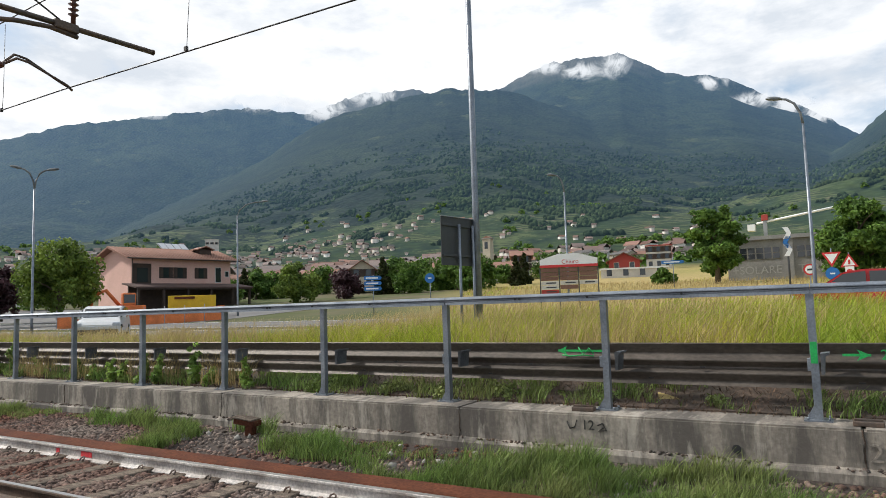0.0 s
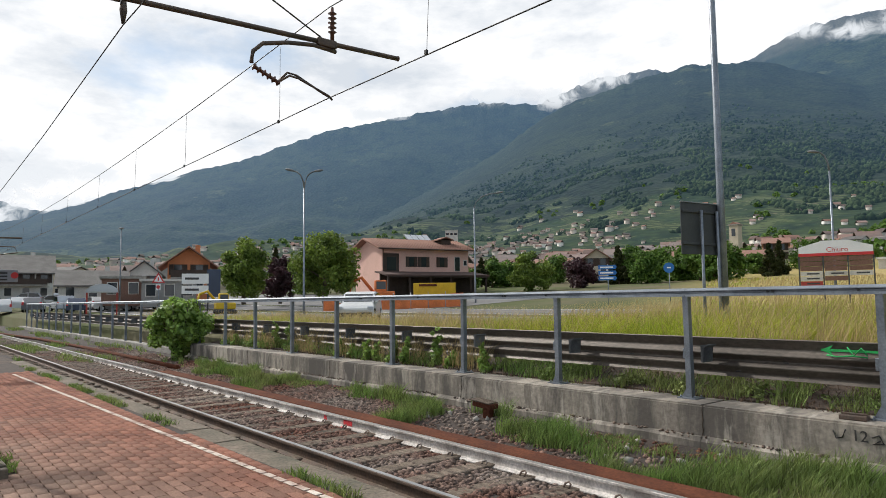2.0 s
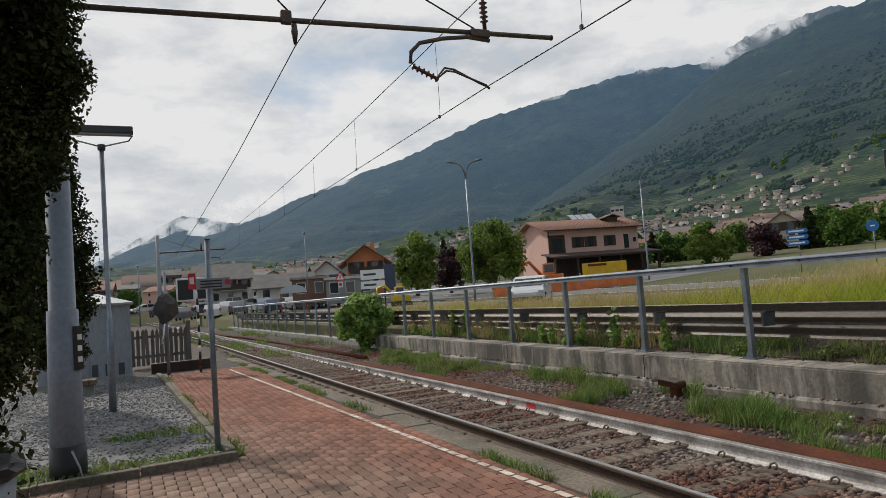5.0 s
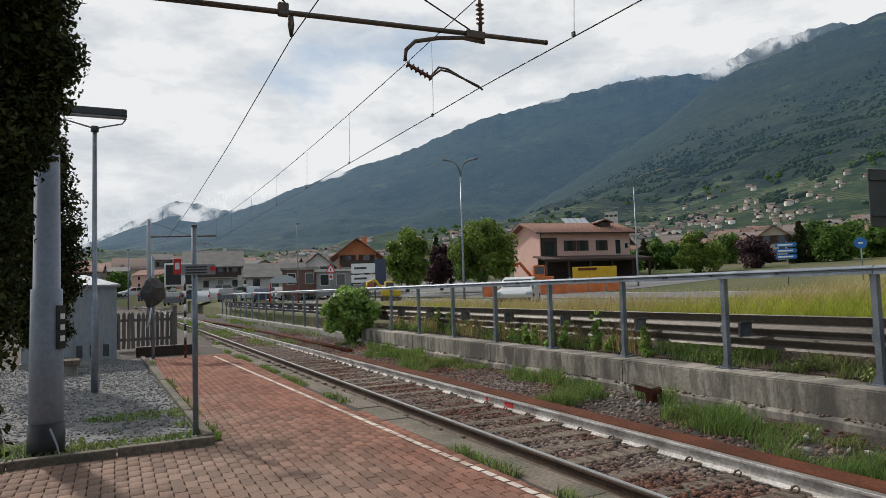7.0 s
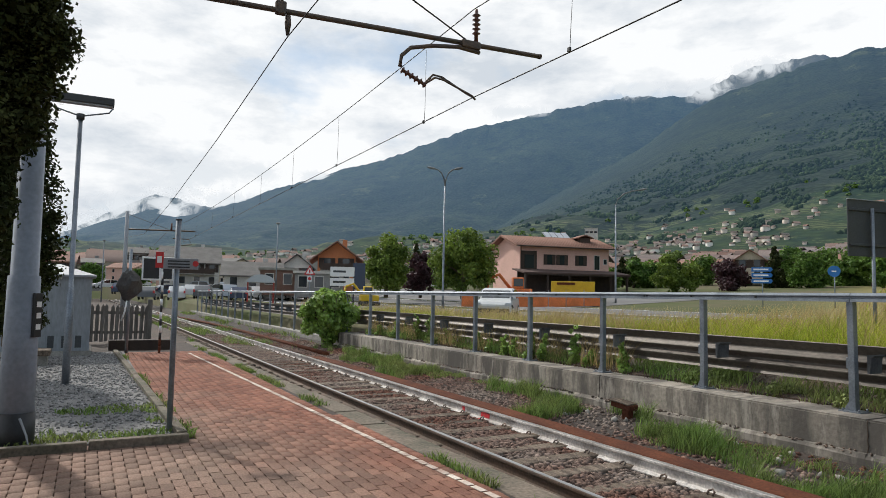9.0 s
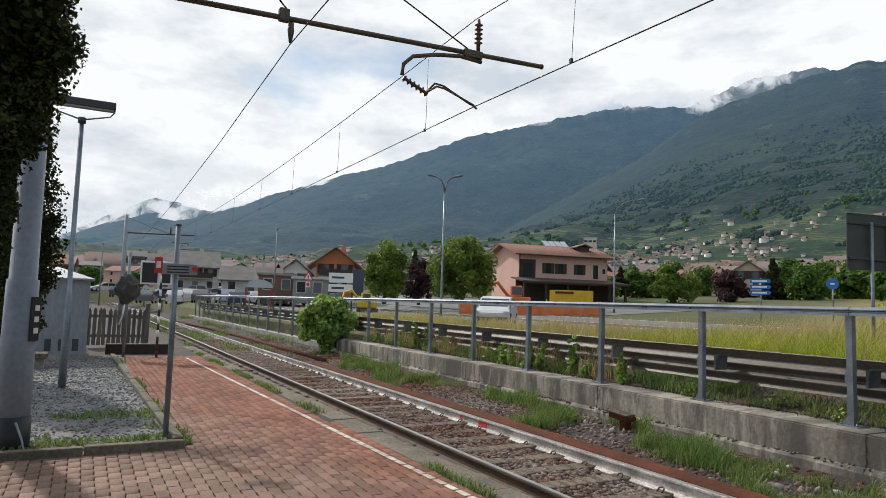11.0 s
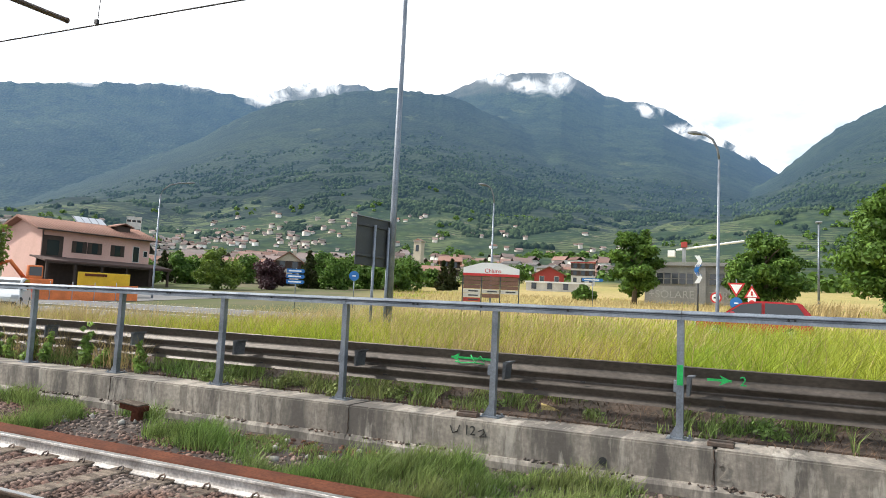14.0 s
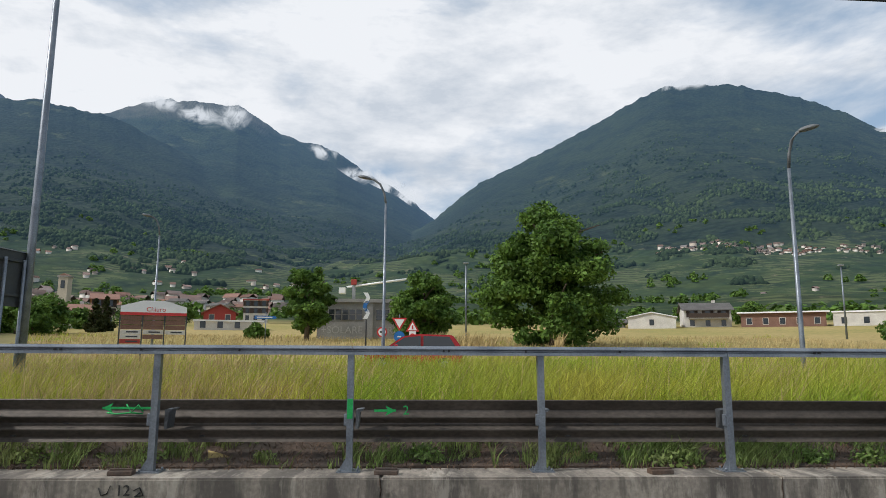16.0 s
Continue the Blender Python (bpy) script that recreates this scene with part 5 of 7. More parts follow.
def car(label, paint, kind="hatch", group=""):
    """A car at the origin, its nose towards -x."""
    t = thing("car", label, "car", group)
    hw = 0.88
    if kind == "van":
        body = [(-2.15, 0.28), (-2.2, 0.75), (-1.6, 1.02), (-0.95, 1.72), (-0.6, 1.82), (2.0, 1.82), (2.15, 1.6), (2.18, 0.28)]
        glass = [(-1.48, 1.06), (-0.93, 1.66), (-0.1, 1.68), (-0.1, 1.06)]
        rear = None
        wx, top = (-1.4, 1.35), 1.0
    elif kind == "suv":
        body = [(-2.15, 0.32), (-2.2, 0.8), (-2.0, 0.95), (-1.15, 1.08), (-0.45, 1.56), (0.2, 1.66), (1.7, 1.62), (2.1, 1.1), (2.18, 0.32)]
        glass = [(-1.0, 1.10), (-0.42, 1.50), (0.3, 1.58), (0.3, 1.06)]
        rear = [(0.42, 1.06), (0.42, 1.58), (1.55, 1.55), (1.85, 1.08)]
        wx, top = (-1.35, 1.35), 1.04
    else:
        body = [(-2.0, 0.27), (-2.07, 0.62), (-1.85, 0.78), (-1.05, 0.92), (-0.4, 1.36), (0.3, 1.46), (1.3, 1.42), (1.9, 1.0), (2.03, 0.85), (2.03, 0.27)]
        glass = [(-0.92, 0.95), (-0.36, 1.31), (0.25, 1.39), (0.25, 0.90)]
        rear = [(0.36, 0.90), (0.36, 1.39), (1.2, 1.36), (1.62, 0.95)]
        wx, top = (-1.25, 1.3), 0.88
    part("body", smooth_prism(body, -hw, hw, 0.13, top), paint, t)
    wing = hw * 0.87 + 0.045
    for s in (-1, 1):
        for g in (glass, rear):
            if g:
                part("side_window", prism(bmesh.new(), g, s * (wing - 0.02), s * (wing + 0.012)), GLASS, t)
        part("mirror", bbox(-0.85, -0.68, s * hw - 0.09, s * hw + 0.09, top + 0.02, top + 0.16, 0.03), paint, t)
        part("headlight", bbox(body[1][0] - 0.01, body[1][0] + 0.2, s * 0.72 - 0.14, s * 0.72 + 0.14, 0.58, 0.74, 0.03), CARSILVER, t)
        part("tail_light", bbox(1.86, 2.13, s * 0.76 - 0.09, s * 0.76 + 0.09, 0.72, 1.0, 0.03), RED, t)
        for x in wx:
            wheel(t, x, s * (hw - 0.09), 0.32)
    # windscreen lies on the slope of the front
    a, b = body[3], body[4]
    if kind == "van":
        a, b = body[2], body[3]
    dx, dz = b[0] - a[0], b[1] - a[1]
    ln = math.hypot(dx, dz)
    nx, nz = -dz / ln * 0.012, dx / ln * 0.012
    q = [(a[0] + dx * 0.1, a[1] + dz * 0.1), (a[0] + dx * 0.92, a[1] + dz * 0.92)]
    part("windscreen", prism(bmesh.new(), [q[0], q[1], (q[1][0] + nx, q[1][1] + nz), (q[0][0] + nx, q[0][1] + nz)], -0.68, 0.68), GLASS, t)
    part("bumper", bbox(body[1][0] - 0.05, body[1][0] + 0.15, -0.8, 0.8, 0.26, 0.46, 0.04), BLACK, t)
    return t

def put(ob, x, y, rz, lift=0.04):
    ob.matrix_world = pose(x, y, ground_at(x, y) + lift, 0, 0, rz)
    return ob

# cars on the road
put(car("bright red estate car on the second carriageway", CARRED, "suv"), 0.2, 26.5, 0)
put(car("white small car turning on the main road", CARWHITE, "hatch"), -28.6, 11.9 + 2.2, 140)
# parked cars
protos = [car("white small car standing in the car park", CARWHITE, "hatch", "parked cars"), car("dark blue car standing in the car park", CARBLUE, "hatch", "parked cars"),
          car("silver car standing in the car park", CARSILVER, "suv", "parked cars"), car("grey car standing in the car park", CARGREY, "hatch", "parked cars")]
spots = [(88.6, 92), (87.6, 76), (86.6, 84), (85.6, 62), (84.6, 70), (83.6, 60), (82.5, 66), (81.6, 61), (80.6, 72), (79.8, 63), (78.9, 58), (77.6, 66), (76.4, 60), (75.3, 64), (74.0, 70), (89.3, 110), (89.8, 128), (88.2, 140), (86.0, 105), (84.0, 92), (82.2, 88), (80.0, 84), (78.2, 80), (73.0, 62)]
for i, (a, r) in enumerate(spots):
    p = polar(a, r * 1.3)
    o = protos[i] if i < 4 else copy_thing(protos[(i * 7 + i // 3) % 4], Matrix())
    put(o, p.x, p.y, (a - 90 if i % 4 else a + 10) + rng.uniform(-14, 14))

# ---------- street lamps ----------
def street_lamp(label, az, r, base, top, arms, rad=0.08, where=None):
    p = where or polar(az, r)
    t = thing("street_lamp", label, "street lamp", "street lamps")
    d = Vector((math.cos(radians(az)), math.sin(radians(az)), 0))
    if not arms:
        part("pole", tube(bmesh.new(), [(p.x, p.y, base), (p.x, p.y, top)], [rad, rad * 0.6], 12), GALV, t)
        part("lamp_head", bbox(p.x - 0.25, p.x + 0.25, p.y - 0.15, p.y + 0.15, top, top + 0.12, 0.04), GREY_P, t)
        return t
    neck = top - 1.3
    part("pole", tube(bmesh.new(), [(p.x, p.y, base), (p.x, p.y, base + 1.2), (p.x, p.y, neck)], [rad, rad * 0.95, rad * 0.6], 12), GALV, t)
    for a in arms:
        q = [Vector((p.x, p.y, neck)) + d * (-a) * k + Vector((0, 0, h)) for k, h in ((0, 0), (0.08, 0.5), (0.30, 0.95), (0.62, 1.18), (0.9, 1.24))]
        arm = part("arm", tube(bmesh.new(), q, rad * 0.62, 8), LAMP_M, t)
        e = q[-1]
        s = -1 if a > 0 else 1
        m = Matrix.Translation(e) @ pose(0, 0, 0, 0, -10 * s, az)
        bm = bmesh.new()
        bmesh.ops.create_uvsphere(bm, u_segments=14, v_segments=8, radius=1.0)
        for v in bm.verts:
            v.co = m @ Vector((v.co.x * 0.34 + 0.22 * s, v.co.y * 0.15, v.co.z * (0.11 if v.co.z > 0 else 0.07)))
        for f in bm.faces:
            f.smooth = True
        part("lamp_head", bm, LAMP_M, arm, "weathered grey lamp head")
    return t
street_lamp("double-armed galvanised street lamp at the roadside", 62.1, 48, 0.9, 11.0, (0.85, -0.85), 0.085)
street_lamp("slim dark street lamp with one long arm", 47.75, 58, 1.5, 11.0, (-2.2,), 0.085)
street_lamp("slim street lamp with one short arm", 20.4, 48, 1.8, 10.8, (0.7,), 0.085)
street_lamp("galvanised street lamp with a curved arm near the signs", 2.2, 33, 1.0, 10.5, (0.95,), 0.085)
street_lamp("galvanised street lamp with a curved arm in the meadow", -30.5, 24.9, 0.9, 9.3, (-0.5,), 0.085)
street_lamp("plain straight street lamp beside the big tree", -4.6, 60, 2.5, 9.8, (), 0.1)
street_lamp("plain straight street lamp by the farm sheds", -33.3, 75, 3.4, 10.4, (), 0.1)
street_lamp("slim street lamp in the car park", 76.0, 62, 0.5, 8.0, (), 0.07)
street_lamp("slim street lamp by the car park road", 88.9, 80, 0.5, 7.0, (), 0.07)

def build_tall_pole():
    t = thing("light_mast", "tall tapered galvanised mast standing in the grass verge", "mast")
    x, y = -6.856, 8.582
    part("shaft", tube(bmesh.new(), [(x, y, 0.5), (x, y, 4.0), (x, y, 14.0)], [0.088, 0.07, 0.042], 16), GALV, t)
    part("door_plate", bbox(x - 0.04, x + 0.04, y - 0.094, y - 0.080, 1.1, 1.5, 0.004), GREY_P, t)
    s = thing("road_sign", "back of a dark grey rectangular road sign on a post", "road sign")
    # its face looks up the road, so that it is seen from behind at a slant
    m = Matrix.Translation((-7.0, 8.05, 0)) @ pose(0, 0, 0, 0, 0, 82)
    pan = part("panel", bbox(-0.56, 0.56, 0.0, 0.02, 2.60, 3.59, 0.004, m), DARKGREY, s, "dark grey sheet panel")
    for z in (2.80, 3.42):
        part("stiffener", bbox(-0.54, 0.54, -0.035, -0.001, z - 0.022, z + 0.022, 0.004, m), DARKGREY, pan)
    part("rim", bbox(-0.565, 0.565, -0.02, 0.022, 3.59, 3.605, 0.0, m), GREY_P, pan)
    for x in (-0.05, 0.42):
        part("post", tube(bmesh.new(), [m @ Vector((x, -0.065, 0.6)), m @ Vector((x, -0.065, 3.45))], 0.03, 10), GALV, s)
build_tall_pole()

# ---------- signs ----------
def disc(parent, name, m, r, material, y=0.0, seg=24, label=""):
    return part(name, tube(bmesh.new(), [m @ Vector((0, y - 0.012, 0)), m @ Vector((0, y, 0))], r, seg), material, parent, label)

def tri(parent, name, m, r, material, y=0.0, down=False, label=""):
    k = -1 if down else 1
    prof = [(r * math.sin(a), k * r * math.cos(a)) for a in (0, 2.0944, 4.1888)]
    return part(name, prism(bmesh.new(), prof, y - 0.012, y, m), material, parent, label)

def sign_post(label, az, r, top, plates):
    p = polar(az, r)
    b = ground_at(p.x, p.y)
    t = thing("road_sign", label, "road sign", "road signs")
    part("post", tube(bmesh.new(), [(p.x, p.y + 0.04, b - 0.2), (p.x, p.y + 0.04, top)], 0.035, 8), GALV, t)
    for kind, z, size in plates:
        m = Matrix.Translation((p.x, p.y, z)) @ pose(0, 0, 0, 0, 0, az)
        if kind == "yield":
            q = tri(t, "plate", m, size, RED, 0.0, True)
            tri(q, "field", m, size * 0.66, WHITE, -0.014, True)
        elif kind == "warn":
            q = tri(t, "plate", m, size, RED)
            tri(q, "field", m, size * 0.66, WHITE, -0.014)
            part("symbol", bbox(-size * 0.1, size * 0.1, -0.034, -0.028, -size * 0.2, size * 0.3, 0, m), RED, q)
        elif kind == "blue":
            q = disc(t, "plate", m, size, BLUE_SIGN)
            part("symbol", bbox(-size * 0.35, size * 0.35, -0.022, -0.0135, -size * 0.12, size * 0.12, 0, m), WHITE, q)
        elif kind == "limit":
            q = disc(t, "plate", m, size, RED)
            q2 = disc(q, "field", m, size * 0.72, WHITE, -0.014)
            part("symbol", bbox(-size * 0.4, size * 0.4, -0.036, -0.028, -size * 0.16, size * 0.16, 0, m), BLACK, q)
        elif kind == "plate":
            q = part("plate", bbox(-size * 0.7, size * 0.7, -0.015, 0.0, -size, size, 0.004, m), WHITE, t)
            disc(q, "symbol", m, size * 0.55, RED, -0.017)
        elif kind == "arrow":
            q = part("plate", prism(bmesh.new(), [(-size, -0.14), (size * 0.85, -0.14), (size, 0.0), (size * 0.85, 0.14), (-size, 0.14)], -0.015, 0.0, m), BLUE_SIGN, t)
            part("text_bar", bbox(-size * 0.8, size * 0.6, -0.022, -0.0165, -0.05, 0.05, 0, m), WHITE, q)
    return t
sign_post("red and white give-way triangle above a blue roundabout disc", 0.95, 45, 4.4, (("yield", z_of(2.7, 45), 0.58), ("blue", z_of(1.5, 45), 0.36)))
sign_post("red warning triangle with a small plate below", -0.15, 45, 4.1, (("warn", z_of(2.25, 45), 0.52), ("plate", z_of(1.55, 45), 0.32)))
sign_post("round red and white prohibition sign", 2.4, 44, 3.5, (("limit", z_of(1.87, 44), 0.33),))
sign_post("blue direction arrows stacked on a post", 36.8, 48, 4.1, (("arrow", z_of(2.55, 48), 0.62), ("arrow", z_of(2.1, 48), 0.62), ("arrow", z_of(1.65, 48), 0.62)))
sign_post("blue round road sign with a small plate", 32.0, 50, 4.2, (("blue", z_of(2.4, 50), 0.36),))
sign_post("blue information sign near the red house", 12.0, 62, 5.4, (("arrow", z_of(2.95, 62), 0.95),))
sign_post("red warning triangle beside the car park", 73.3, 58, 4.0, (("warn", z_of(1.9, 58), 0.55), ("plate", z_of(1.3, 58), 0.25)))

def build_chevron_post():
    p = polar(3.75, 46)
    t = thing("marker_post", "tall post with blue and white chevron plates", "marker post")
    part("post", tube(bmesh.new(), [(p.x, p.y, 1.4), (p.x, p.y, z_of(5.1, 46))], 0.06, 8), DARKGREY, t)
    for i, (e, s) in enumerate(((4.7, 1), (4.0, -1), (3.4, 1))):
        m = Matrix.Translation((p.x, p.y - 0.08, z_of(e, 46))) @ pose(0, 0, 0, 0, 0, 4)
        part("chevron", prism(bmesh.new(), [(-0.22 * s, 0.36), (0.08 * s, 0.36), (0.25 * s, 0.0), (0.08 * s, -0.36), (-0.22 * s, -0.36), (0.0, 0.0)], -0.02, 0.0, m), WHITE if i != 1 else BLUE_SIGN, t)
build_chevron_post()

def text(name, s, size, m, material, parent, label=""):
    cu = bpy.data.curves.new(name, 'FONT')
    cu.body, cu.size, cu.extrude = s, size, 0.004
    cu.align_x, cu.align_y = 'CENTER', 'CENTER'
    ob = new(name, cu)
    dg = bpy.context.evaluated_depsgraph_get()
    me = bpy.data.meshes.new_from_object(ob.evaluated_get(dg))
    bpy.data.objects.remove(ob)
    me.materials.clear()
    me.materials.append(material)
    o = new(name, me)
    o.parent = parent
    o.matrix_world = m @ pose(0, 0, 0, 90, 0, 0)
    if label:
        o["label"] = label
    return o

def build_town_board():
    az, r = 20.35, 42.0
    p = polar(az, r)
    t = thing("town_board", "white town information board with red band and three panel columns", "information board")
    m = Matrix.Translation((p.x, p.y, 0)) @ pose(0, 0, 0, 0, 0, az)
    w = 1.74
    z3, z2, z1, z0 = z_of(4.05, r), z_of(3.35, r), z_of(2.95, r), z_of(0.75, r)
    head = part("header", prism(bmesh.new(), [(-w, z1), (w, z1), (w, z2 + 0.18), (0.6, z3), (-0.6, z3), (-w, z2 + 0.18)], -0.05, 0.05, m), WHITE, t, "white arched header with the town name")
    part("red_band", bbox(-w - 0.003, w + 0.003, -0.058, 0.058, z1 - 0.02, z1 + 0.14, 0, m), RED, head)
    text("town_name", "Chiuro", 0.36, m @ Matrix.Translation((0.1, -0.056, (z2 + z1) / 2 + 0.16)), RED, head)
    for x in (-w, -w / 3, w / 3, w):
        part("frame_post", bbox(x - 0.035, x + 0.035, -0.04, 0.04, z0 - 1.6, z1, 0, m), DARKGREY, t)
    for i in range(3):
        x0, x1 = -w + i * 2 * w / 3 + 0.05, -w + (i + 1) * 2 * w / 3 - 0.05
        n = (6, 5, 4)[i]
        for k in range(n):
            zt = z1 - 0.05 - k * 0.265
            pale = (i, k) in ((0, 3), (0, 5), (1, 3), (2, 3), (0, 4))
            q = part("panel", bbox(x0, x1, -0.022, 0.022, zt - 0.24, zt, 0.003, m), (RED_W if (i, k) == (0, 5) else WHITE_W) if pale else BRICK_W, t)
            if pale:
                part("text_bar", bbox(x0 + 0.3, x1 - 0.15, -0.029, -0.0225, zt - 0.16, zt - 0.08, 0, m), DARKGREY, q)
build_town_board()

# ---------- houses ----------
def window(parent, m, x, z, w, h, y, shutters=None):
    f = part("window", bbox(x - w / 2, x + w / 2, y - 0.03, y + 0.05, z - h / 2, z + h / 2, 0, m), WHITE_W if not shutters else shutters, parent)
    part("pane", bbox(x - w / 2 + 0.08, x + w / 2 - 0.08, y - 0.045, y - 0.031, z - h / 2 + 0.08, z + h / 2 - 0.08, 0, m), GLASS, f)
    if shutters:
        for s in (-1, 1):
            part("shutter", bbox(x + s * (w * 0.76) - w * 0.25, x + s * (w * 0.76) + w * 0.25, y - 0.06, y - 0.005, z - h / 2, z + h / 2, 0, m), shutters, f)

def house(label, at, rz, w, d, h, roof, wall_m, roof_m, rows=2, cols=3, over=0.5, gable="side", chimney=True, category="house", shutters=WOOD_D, name="house", balcony=False, group="", wins=True):
    """A pitched house; its front faces local -y. gable 'side': the ridge runs along the front."""
    t = thing(name, label, category, group)
    m = Matrix()
    if roof > 0.3:
        if gable == "side":
            bm = prism(bmesh.new(), [(-d / 2, -0.6), (d / 2, -0.6), (d / 2, h), (0, h + roof * 0.96), (-d / 2, h)], -w / 2, w / 2, pose(0, 0, 0, 0, 0, 90))
        else:
            bm = prism(bmesh.new(), [(-w / 2, -0.6), (w / 2, -0.6), (w / 2, h), (0, h + roof * 0.96), (-w / 2, h)], -d / 2, d / 2)
    else:
        bm = box(bmesh.new(), -w / 2, w / 2, -d / 2, d / 2, -0.6, h)
    part("wall", bm, wall_m, t)
    th = 0.16
    span_, length = (d, w) if gable == "side" else (w, d)
    if roof > 0.3:
        k = roof / (span_ / 2)
        e = span_ / 2 + over
        prof = [(-e, h - over * k), (0, h + roof), (e, h - over * k), (e, h - over * k + th), (0, h + roof + th), (-e, h - over * k + th)]
        bm = prism(bmesh.new(), prof, -length / 2 - over, length / 2 + over, pose(0, 0, 0, 0, 0, 90) if gable == "side" else None)
    else:
        bm = box(bmesh.new(), -w / 2 - over * 0.4, w / 2 + over * 0.4, -d / 2 - over * 0.4, d / 2 + over * 0.4, h, h + 0.25)
    rf = part("roof", bm, roof_m, t)
    if chimney:
        part("chimney", bbox(w * 0.22 - 0.3, w * 0.22 + 0.3, d * 0.12 - 0.3, d * 0.12 + 0.3, h, h + roof + 0.7), wall_m, rf)
    if wins:
        for j in range(rows):
            zc = h * (j + 0.55) / rows
            for i in range(cols):
                x = -w / 2 + w * (i + 0.5) / cols
                window(t, m, x, zc, 1.0, 1.25, -d / 2, shutters if j else None)
    if balcony:
        b = part("balcony", bbox(-w * 0.42, w * 0.42, -d / 2 - 1.2, -d / 2, h * 0.5, h * 0.5 + 0.16), CONC_L, t)
        part("railing", bbox(-w * 0.42, w * 0.42, -d / 2 - 1.2, -d / 2 - 1.12, h * 0.5 + 0.16, h * 0.5 + 1.0), WOOD_D, b)
    t.matrix_world = pose(at[0], at[1], at[2], 0, 0, rz)
    return t

def set_house(label, az0, az1, r, top, rz_off=0.0, base=None, roof=0.3, **kw):
    """A house spanning two bearings, with its eaves at the elevation top."""
    az = (az0 + az1) / 2
    w = abs(radians(az0 - az1)) * r
    p = polar(az, r)
    b = ground_at(p.x, p.y) if base is None else z_of(base, r)
    return house(label, (p.x, p.y, b), az + rz_off, w, kw.pop("d", 8.0), z_of(top, r) - b, roof, kw.pop("wall_m"), kw.pop("roof_m"), **kw)

def build_pink_house():
    t = thing("house", "two-storey pink house with brown tiled roof and dark timber porch", "house")
    m = Matrix.Translation((-75.1, 52.2, 2.9)) @ pose(0, 0, 0, 0, 0, 80)
    W, Dp, H, rise, over = 13.0, 9.0, 5.75, 1.35, 0.9
    across = m @ pose(0, 0, 0, 0, 0, 90)
    part("wall", prism(bmesh.new(), [(-Dp / 2, -1.5), (Dp / 2, -1.5), (Dp / 2, H), (0, H + rise - 0.08), (-Dp / 2, H)], -W / 2, W / 2, across), PINK, t, "pink rendered wall")
    e, k = Dp / 2 + over, rise / (Dp / 2)
    rf = part("roof", prism(bmesh.new(), [(-e, H - over * k), (0, H + rise), (e, H - over * k), (e, H - over * k + 0.2), (0, H + rise + 0.22), (-e, H - over * k + 0.2)], -W / 2 - over, W / 2 + over, across), ROOF_T, t, "weathered terracotta tile roof")
    # courses of tiles, a row of shallow ribs down the front slope
    bm = bmesh.new()
    for n in range(34):
        x = -W / 2 - over + 0.2 + n * (W + 2 * over - 0.4) / 33
        tube(bm, [m @ Vector((x, -e + 0.02, H - over * k + 0.21)), m @ Vector((x, -0.05, H + rise + 0.21))], 0.06, 5)
    part("tile_relief", bm, ROOF_T, rf)
    part("gutter", tube(bmesh.new(), [m @ Vector((-W / 2 - over, -e - 0.06, H - over * k + 0.08)), m @ Vector((W / 2 + over, -e - 0.06, H - over * k + 0.08))], 0.08, 8), WOOD_D, rf)
    part("downpipe", tube(bmesh.new(), [m @ Vector((-W / 2 + 0.1, -Dp / 2 - 0.08, 0.0)), m @ Vector((-W / 2 + 0.1, -Dp / 2 - 0.08, H - 0.2))], 0.05, 8), WOOD_D, t)
    part("chimney", bbox(5.9, 6.4, 0.6, 1.1, H + 0.4, H + rise + 0.7, 0, m), GREY_W, rf)
    part("dormer", bbox(3.2, 4.8, -2.6, -0.9, H + 0.5, H + rise + 0.12, 0, m), WOOD_D, rf, "dark dormer under a small tiled roof")
    part("dormer_roof", prism(bmesh.new(), [(2.8, H + rise + 0.02), (4.0, H + rise + 0.42), (5.2, H + rise + 0.02), (5.2, H + rise + 0.14), (4.0, H + rise + 0.54), (2.8, H + rise + 0.14)], -2.9, -0.6, m), ROOF_T, rf)
    solar = m @ Matrix.Translation((1.4, 0.25, H + rise + 0.22)) @ pose(0, 0, 0, 32, 0, 0)
    panel = part("solar_panels", bbox(-1.9, 1.9, 0.0, 1.5, 0.0, 0.08, 0, solar), CARSILVER, rf, "pale tilted solar panels")
    for n in range(5):
        part("panel_bar", bbox(-1.9 + n * 0.93, -1.84 + n * 0.93, 0.0, 1.5, 0.081, 0.10, 0, solar), DARKGREY, panel)
    for x in (-2.3, -0.5, 2.3):
        window(t, m, x, 3.95, 0.85, 1.35, -Dp / 2, WOOD_D)
    window(t, m, 4.7, 3.75, 0.9, 2.0, -Dp / 2, None)
    window(t, m, 5.95, 3.9, 0.6, 0.8, -Dp / 2, None)
    lg = part("loggia", bbox(-6.35, -4.15, -Dp / 2 - 0.05, -Dp / 2 + 0.3, 2.6, 5.0, 0, m), WOOD_D, t, "recessed dark balcony")
    part("loggia_glass", bbox(-5.9, -4.6, -Dp / 2 - 0.09, -Dp / 2 - 0.052, 2.8, 4.5, 0, m), GLASS, lg)
    pr = part("porch_roof", prism(bmesh.new(), [(-Dp / 2 - 3.6, 1.95), (-Dp / 2, 2.5), (-Dp / 2, 2.66), (-Dp / 2 - 3.6, 2.12)], -7.6, 7.6, across), ROOF_P, t, "low dark brown porch roof")
    for x in (-7.2, -4.2, -1.2, 1.8, 4.8, 7.2):
        part("porch_post", bbox(x - 0.12, x + 0.12, -Dp / 2 - 3.4, -Dp / 2 - 3.16, -1.4, 2.0, 0, m), WOOD_D, pr)
